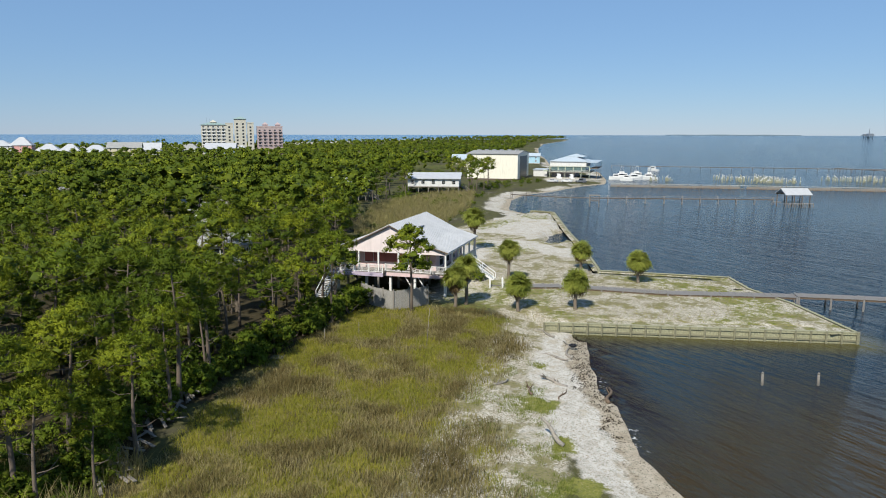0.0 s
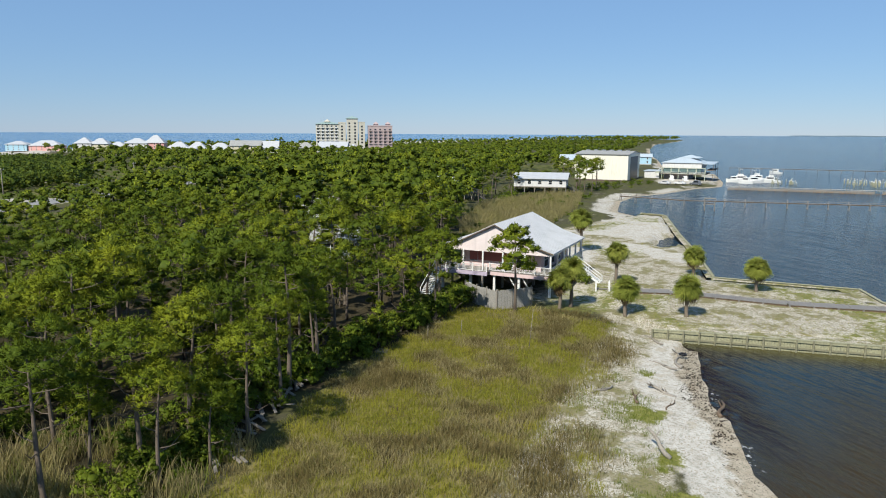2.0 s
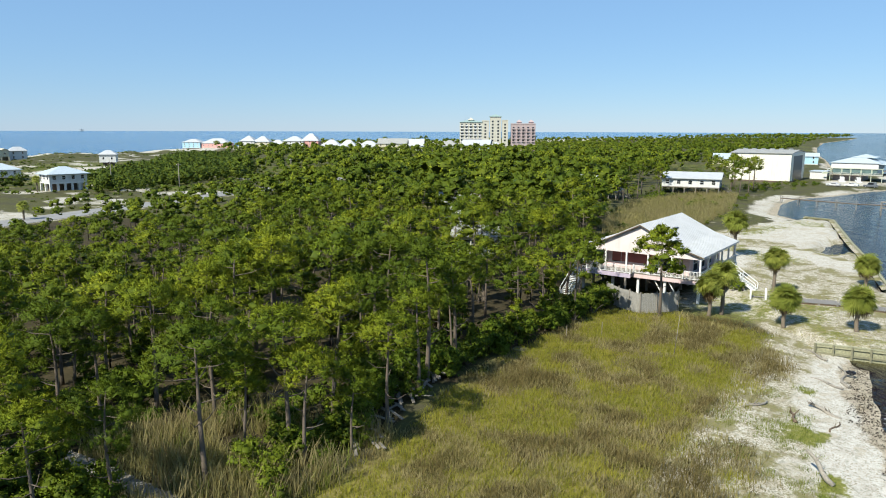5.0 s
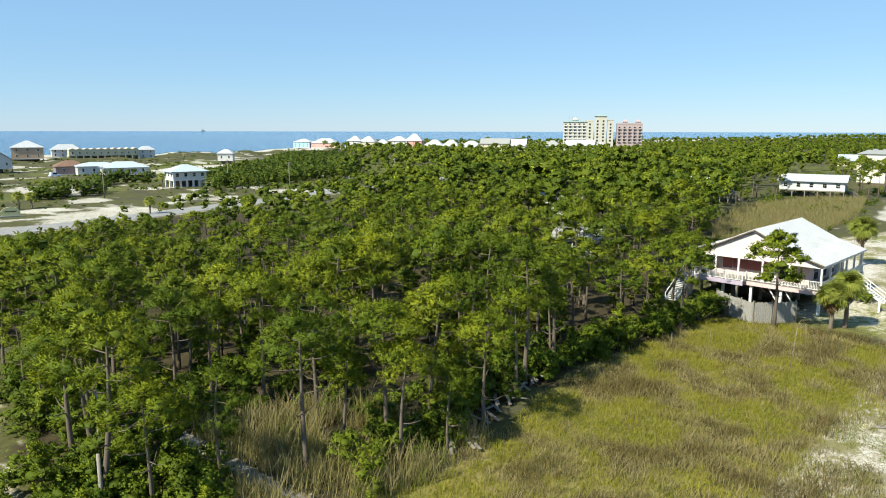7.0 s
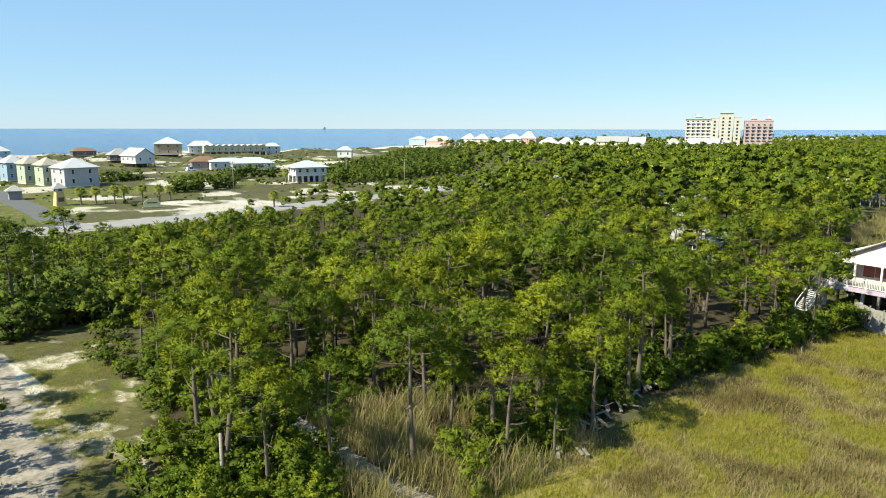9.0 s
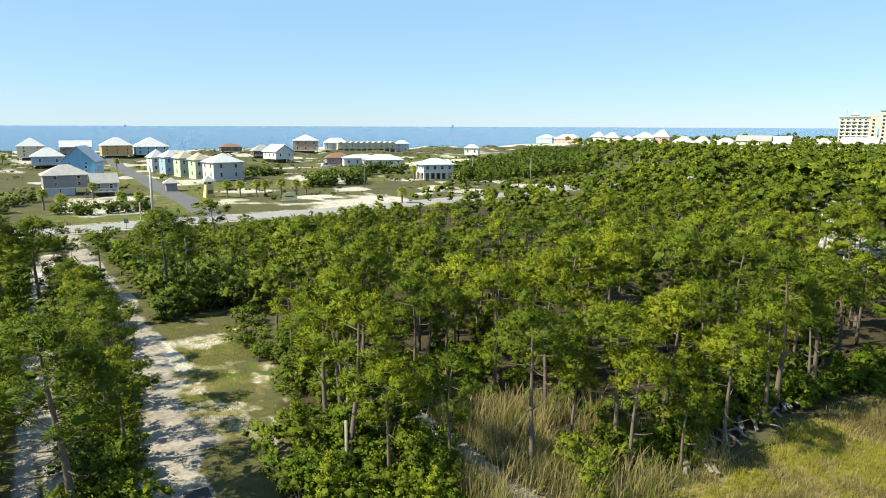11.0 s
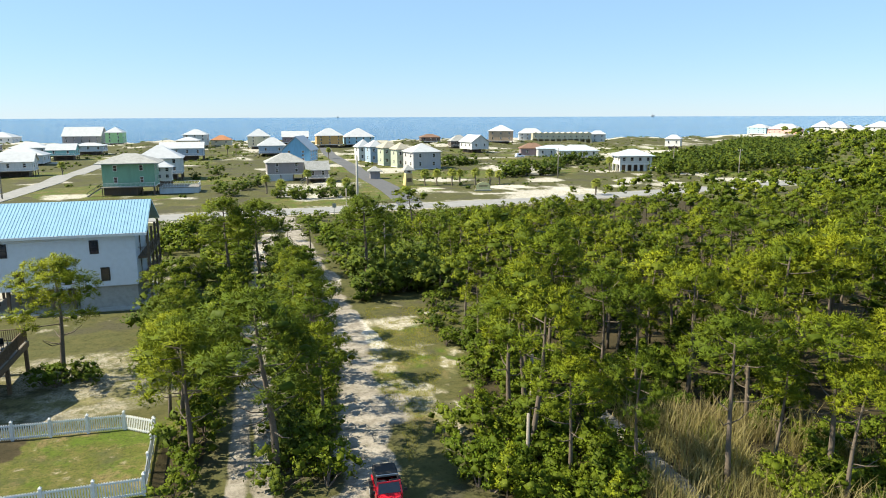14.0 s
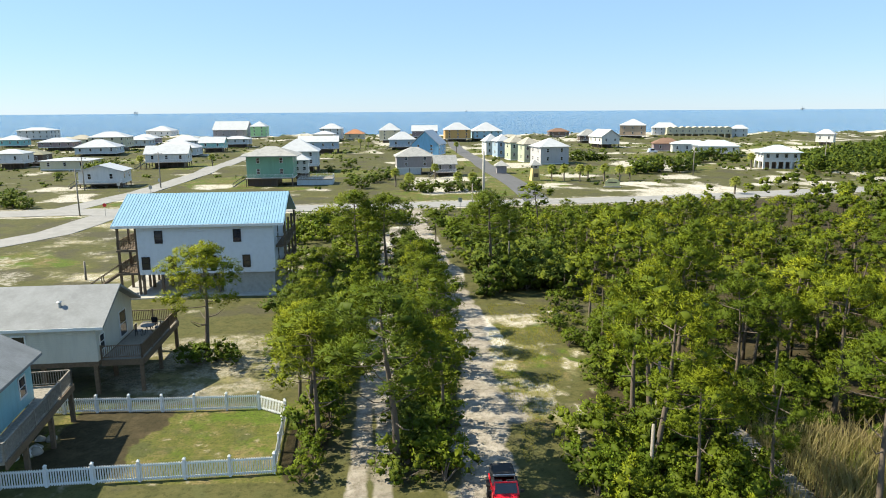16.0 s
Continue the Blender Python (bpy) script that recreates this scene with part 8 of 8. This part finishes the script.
def jeep():
    red = plain("red_car_paint", (0.62, 0.015, 0.03), 0.25, 0.1, vary=0.08, spec=0.6)
    rubber = plain("black_rubber", (0.02, 0.02, 0.02), 0.85)
    fabric = plain("black_canvas", (0.025, 0.025, 0.028), 0.9)
    j = thing("off_road_car", pose(3.8, 35.7, float(ground_z(3.9, 35.7)), 0, 0, 2) @ Matrix.Scale(0.93, 4), "red open-top off-road car with a black canvas roof", "car")
    body = part("body", Geo().block(-0.75, -0.5, 0.55, 0.75, 1.95, 1.15, 0.06).block(-0.72, -1.95, 0.55, 0.72, -0.5, 0.98, 0.05), red, j)
    hood = Geo().put([(-0.62, -1.92, 0.98), (0.62, -1.92, 0.98), (0.72, -0.52, 1.0), (-0.72, -0.52, 1.0), (-0.5, -1.86, 1.1), (0.5, -1.86, 1.1), (0.6, -0.55, 1.18), (-0.6, -0.55, 1.18)],
                     [(0, 1, 5, 4), (1, 2, 6, 5), (2, 3, 7, 6), (3, 0, 4, 7), (4, 5, 6, 7)])
    bonnet = part("bonnet", hood, red, j)
    for x in (-0.45, 0.45):
        part("hood_latch", Geo().box(x - 0.04, -1.75, 1.1, x + 0.04, -1.65, 1.14), rubber, bonnet)
    part("grille", Geo().box(-0.6, -1.99, 0.6, 0.6, -1.94, 0.98), red, j)
    for k in range(7):
        part("grille_slot", Geo().box(-0.26 + 0.08 * k, -2.0, 0.66, -0.22 + 0.08 * k, -1.985, 0.94), rubber, j)
    for x in (-0.47, 0.47):
        part("headlight", Geo().tube([(x, -1.98, 0.82), (x, -2.03, 0.82)], [0.11, 0.09], 12), GLASS, j)
    part("front_bumper", Geo().block(-0.85, -2.2, 0.45, 0.85, -2.05, 0.62, 0.03), rubber, j)
    part("rear_bumper", Geo().block(-0.8, 1.97, 0.45, 0.8, 2.1, 0.62, 0.03), rubber, j)
    frame_g = Geo().beam((-0.7, -0.5, 1.15), (-0.62, -0.2, 1.72), 0.08, 0.06).beam((0.7, -0.5, 1.15), (0.62, -0.2, 1.72), 0.08, 0.06).beam((-0.66, -0.2, 1.72), (0.66, -0.2, 1.72), 0.08, 0.07)
    ws = part("windscreen_frame", frame_g, red, j)
    part("windscreen", Geo().put([(-0.64, -0.47, 1.18), (0.64, -0.47, 1.18), (0.58, -0.22, 1.68), (-0.58, -0.22, 1.68)], [(0, 1, 2, 3)]), GLASS, ws)
    part("soft_top", Geo().block(-0.66, 0.55, 1.62, 0.66, 1.92, 1.8, 0.1), fabric, j)
    part("roll_bar", Geo().beam((-0.64, 0.5, 1.1), (-0.6, 0.5, 1.74), 0.08, 0.08).beam((0.64, 0.5, 1.1), (0.6, 0.5, 1.74), 0.08, 0.08).beam((-0.62, 0.5, 1.74), (0.62, 0.5, 1.74), 0.08, 0.1), STEEL, j)
    part("rear_curtain", Geo().box(-0.64, 1.86, 1.15, 0.64, 1.9, 1.7).box(-0.68, 0.6, 1.15, -0.64, 1.9, 1.7).box(0.64, 0.6, 1.15, 0.68, 1.9, 1.7), fabric, j)
    part("interior", Geo().block(-0.6, -0.3, 1.0, 0.6, 0.5, 1.2, 0.05), rubber, j)
    for x in (-0.35, 0.35):
        part("seat", Geo().block(x - 0.24, 0.15, 1.0, x + 0.24, 0.35, 1.6, 0.05), fabric, j)
    for x in (-0.92, 0.92):
        part("mirror", Geo().block(x - 0.1, -0.45, 1.2, x + 0.1, -0.38, 1.38, 0.02), rubber, j)
    for x in (-1, 1):
        for y in (-1.3, 1.3):
            part("fender", Geo().block(min(x * 0.72, x * 0.94), y - 0.5, 0.86, max(x * 0.72, x * 0.94), y + 0.5, 0.95, 0.03), rubber, j)
            wheel = part("wheel", Geo().tube([(x * 0.66, y, 0.4), (x * 0.68, y, 0.4), (x * 0.9, y, 0.4), (x * 0.92, y, 0.4)], [0.33, 0.40, 0.40, 0.33], 18), rubber, j)
            part("rim", Geo().tube([(x * 0.9, y, 0.4), (x * 0.93, y, 0.4)], [0.22, 0.2], 14), STEEL, wheel)
    part("spare_wheel", Geo().tube([(0, 1.97, 1.05), (0, 2.2, 1.05)], [0.38, 0.38], 18), rubber, j)


jeep()


PICKET = Geo().block(-0.035, -0.012, 0, 0.035, 0.012, 1.06, 0.01).mesh("picket", VINYL)


def vinyl_fence(line, label):
    """White picket panels between square capped posts."""
    f = thing("picket_fence", pose(*line[0], 0), label, "fence", "white fences of the plot")
    off = Vector((*line[0], 0))
    for a, b in zip(line, line[1:]):
        va, vb = Vector((*a, 0)) - off, Vector((*b, 0)) - off
        n = max(1, int(round((vb - va).length / 2.35)))
        for k in range(n):
            p, q = va.lerp(vb, k / n), va.lerp(vb, (k + 1) / n)
            z = float(ground_z(*(p + off).xy))
            d = (q - p).normalized()
            panel = part("rail", Geo().beam(p + Vector((0, 0, z + 0.18)), q + Vector((0, 0, z + 0.18)), 0.05, 0.1), VINYL, f)
            part("rail", Geo().beam(p + Vector((0, 0, z + 1.0)), q + Vector((0, 0, z + 1.0)), 0.05, 0.1), VINYL, f)
            m = int((q - p).length / 0.14)
            for i in range(1, m):
                r = p.lerp(q, i / m)
                picket = part("picket", PICKET, None, f)
                picket.matrix_local = Matrix.Translation((r.x, r.y, z + 0.06)) @ Matrix.Rotation(math.atan2(d.y, d.x), 4, "Z")
        for k in range(0 if a == line[0] else 1, n + 1):
            p = va.lerp(vb, k / n)
            z = float(ground_z(*(p + off).xy))
            post = part("post", Geo().box(p.x - 0.07, p.y - 0.07, z - 0.1, p.x + 0.07, p.y + 0.07, z + 1.28), VINYL, f)
            part("post_cap", Geo().put([(p.x - 0.1, p.y - 0.1, z + 1.28), (p.x + 0.1, p.y - 0.1, z + 1.28), (p.x + 0.1, p.y + 0.1, z + 1.28), (p.x - 0.1, p.y + 0.1, z + 1.28), (p.x, p.y, z + 1.4)], [(0, 1, 4), (1, 2, 4), (2, 3, 4), (3, 0, 4), (3, 2, 1, 0)]), VINYL, post)
    return f


vinyl_fence([(-34, 37.6), (-24.3, 38.2), (-9.2, 39.5)], "white vinyl picket fence in front of the lawn")
vinyl_fence([(-9.2, 39.6), (-10.1, 47.0)], "white vinyl picket fence beside the mulch strip")
vinyl_fence([(-10.2, 47.2), (-12.3, 48.5), (-28, 48.0)], "white vinyl picket fence behind the lawn")


def street_pole(x, y, h, label, arm=True, thick=0.16, material=None):
    p = thing("utility_pole", pose(x, y, float(ground_z(x, y)), 0, 0, 20), label, "pole", "poles along the roads")
    part("shaft", Geo().tube([(0, 0, -0.5), (0, 0, h)], [thick, thick * 0.7], 8), material or GREY_WOOD, p, smooth=True)
    if arm:
        part("cross_arm", Geo().beam((-1.1, 0, h - 0.5), (1.1, 0, h - 0.5), 0.1, 0.12), GREY_WOOD, p)
        for k in (-1, 0, 1):
            part("insulator", Geo().tube([(k, 0, h - 0.44), (k, 0, h - 0.2)], [0.07, 0.05], 6), WHITE, p)


street_pole(11.9, 161.5, 11.4, "thick pale concrete pole beside the road", False, 0.34, CONCRETE)
for x, y, h in ((-71.6, 143, 9.6), (-75, 195, 10), (-93, 189, 9), (82, 219, 9.8), (129, 229, 9.8), (133, 196.5, 10), (171, 186, 10.5), (-43.5, 87.7, 2.4)):
    street_pole(x, y, h, "grey wooden utility pole with a cross arm" if h > 3 else "short grey wooden post in the grass", h > 3)
for x, y, h in ((5.6, 97, 10.8), (9.5, 86, 8)):
    street_pole(x, y, h, "bare grey dead trunk among the oaks", False, 0.12, DEADWOOD)
for x, y, h in ((11.9, 36.9, 4.0), (14.2, 43.2, 5.2)):
    street_pole(x, y, h, "broken pale dead trunk below the pines", False, 0.13, DEADWOOD)


def entrance_tower():
    """A tapered little lighthouse that marks the side street."""
    buff = plain("buff_stucco", (0.58, 0.44, 0.20), 0.8)
    t = thing("entrance_tower", pose(30.4, 207, float(ground_z(30.4, 207)), 0, 0, 10), "tapered buff entrance tower with a dark lantern and hip roof", "tower")
    part("shaft", Geo().put([(s * w, r * w, z) for z, w in ((0, 1.3), (3.6, 0.9)) for s, r in ((-1, -1), (1, -1), (1, 1), (-1, 1))], [(0, 1, 5, 4), (1, 2, 6, 5), (2, 3, 7, 6), (3, 0, 4, 7), (4, 5, 6, 7)]), buff, t)
    part("lantern", Geo().box(-0.95, -0.95, 3.6, 0.95, 0.95, 4.6), SID_WHITE, t)
    for a in range(4):
        part("lantern_window", Geo().box(-0.5, -1.0, 3.8, 0.5, -0.94, 4.4).moved(Matrix.Rotation(a * math.pi / 2, 4, "Z")), GLASS, t)
    part("roof", hip_roof(3.4, 3.4, 4.6, 6.0), ROOF_GREY, t)
    part("sign_panel", Geo().box(-0.7, -1.28, 1.1, 0.7, -1.2, 2.2), BROWN_WOOD, t)


entrance_tower()
k = thing("kiosk", pose(23, 232, float(ground_z(23, 232))), "small roofed kiosk beside the side street", "kiosk")
part("wall", Geo().box(-1.6, -1.6, 0, 1.6, 1.6, 2.6), SID_GREY, k)
part("roof", hip_roof(4.8, 4.8, 2.6, 4.2), ROOF_GREY, k)
s = thing("neighbourhood_sign", pose(48.3, 187, float(ground_z(48.3, 187)), 0, 0, -8), "pale yellow arched entrance sign on the verge", "sign")
part("panel", Geo().prism([(-2.0, 0.3), (2.0, 0.3), (2.0, 1.5), (1.2, 2.2), (0, 2.5), (-1.2, 2.2), (-2.0, 1.5)], -0.12, 0.12), plain("pale_yellow_paint", (0.72, 0.66, 0.34), 0.6), s)
part("plinth", Geo().block(-2.3, -0.3, -0.1, 2.3, 0.3, 0.35, 0.04), CONCRETE, s)
part("lettering_bar", Geo().box(-1.2, -0.15, 1.2, 1.2, -0.12, 1.5), BROWN_WOOD, s)


def stop_sign(x, y, rz):
    s = thing("road_sign", pose(x, y, float(ground_z(x, y)), 0, 0, rz), "red octagonal road sign on a steel post", "sign")
    part("post", Geo().box(-0.04, -0.04, -0.2, 0.04, 0.04, 2.6), STEEL, s)
    part("plate", Geo().prism([(0.4 * math.cos(a * math.pi / 4 + math.pi / 8), 2.3 + 0.4 * math.sin(a * math.pi / 4 + math.pi / 8)) for a in range(8)], -0.07, -0.045), plain("red_sign_paint", (0.6, 0.03, 0.03), 0.4), s)


stop_sign(-66.3, 142.8, 10)
for x, y in ((-76, 197), (-71, 178), (-83, 187), (6, 148), (-95, 150)):
    s = thing("road_sign", pose(x, y, float(ground_z(x, y))), "plain grey back of a road sign", "sign", "small road signs")
    part("post", Geo().box(-0.04, -0.04, -0.2, 0.04, 0.04, 2.3), STEEL, s)
    part("plate", Geo().box(-0.4, -0.07, 1.6, 0.4, -0.045, 2.5), STEEL, s)


def parked_car(x, y, rz, col, label, van=False):
    paint = plain("car_paint", col, 0.25, 0.2, vary=0.05, spec=0.6)
    rubber = DARK_METAL
    c = thing("car", pose(x, y, float(ground_z(x, y)), 0, 0, rz), label, "car", "parked cars")
    top = 2.0 if van else 1.45
    part("body", Geo().block(-2.3, -0.9, 0.35, 2.3, 0.9, 0.95, 0.08), paint, c)
    cab = part("cab", Geo().put([(-1.9 if van else -1.4, -0.85, 0.95), (1.2, -0.85, 0.95), (1.2, 0.85, 0.95), (-1.9 if van else -1.4, 0.85, 0.95), (-1.8 if van else -1.0, -0.7, top), (0.5, -0.7, top), (0.5, 0.7, top), (-1.8 if van else -1.0, 0.7, top)],
                              [(0, 1, 5, 4), (1, 2, 6, 5), (2, 3, 7, 6), (3, 0, 4, 7), (4, 5, 6, 7)]), paint, c)
    for s in (-1, 1):
        part("side_window", Geo().box(-1.1, s * 0.8 - 0.03, 1.02, 0.7, s * 0.8 + 0.03, top - 0.12), GLASS, cab)
        for px in (-1.45, 1.45):
            w = part("wheel", Geo().tube([(px, s * 0.72, 0.33), (px, s * 0.93, 0.33)], [0.33, 0.33], 12), rubber, c)
            part("rim", Geo().tube([(px, s * 0.93, 0.33), (px, s * 0.95, 0.33)], [0.18, 0.18], 10), STEEL, w)


parked_car(103, 327, 10, (0.55, 0.62, 0.75), "pale blue van on the sand", True)
parked_car(-16, 396, 0, (0.05, 0.05, 0.06), "dark car beside the beach houses")
parked_car(-57, 230, 90, (0.08, 0.09, 0.1), "dark car below the houses")
parked_car(301, 24, 80, (0.7, 0.7, 0.7), "white car by the marina")
parked_car(303, 18, 80, (0.12, 0.13, 0.15), "dark pickup by the marina", True)
parked_car(300, 30, 80, (0.6, 0.6, 0.62), "silver car by the boat shed")


def deck_pool():
    w = thing("raised_deck", pose(-33.5, 203.5, float(ground_z(-33.5, 203.5)), 0, 0, 4), "raised timber deck with a white rail and grey skirt", "deck")
    part("skirt", Geo().box(-5, -4, 0, 5, 4, 1.5), SID_PALE, w)
    part("floor", Geo().box(-5.1, -4.1, 1.5, 5.1, 4.1, 1.65), GREY_WOOD, w)
    railing(w, (-5, -4), (5, -4), 1.65, WHITE, gap=0.4, posts=False), railing(w, (5, -4), (5, 4), 1.65, WHITE, gap=0.4, posts=False), railing(w, (5, 4), (-5, 4), 1.65, WHITE, gap=0.4, posts=False)


deck_pool()


def under_house_clutter():
    rng = random.Random(6)
    label = "pale stuffed sack lying under the timber deck"
    for k in range(7):
        x, y, r = -25.2 + rng.uniform(-0.9, 0.9), 43.2 + rng.uniform(-1.6, 1.6), rng.uniform(0.25, 0.5)
        g = Geo().tube([(0, 0, 0), (r * 0.2, 0, r * 0.5), (0, r * 0.1, r)], [r, r * 0.9, r * 0.35], 9)
        single("storage_sack", g, VINYL if k % 2 else CONCRETE, pose(x, y, float(ground_z(x, y)), 0, 0, k * 50), label, "sack", "sacks under the deck", smooth=True)


under_house_clutter()
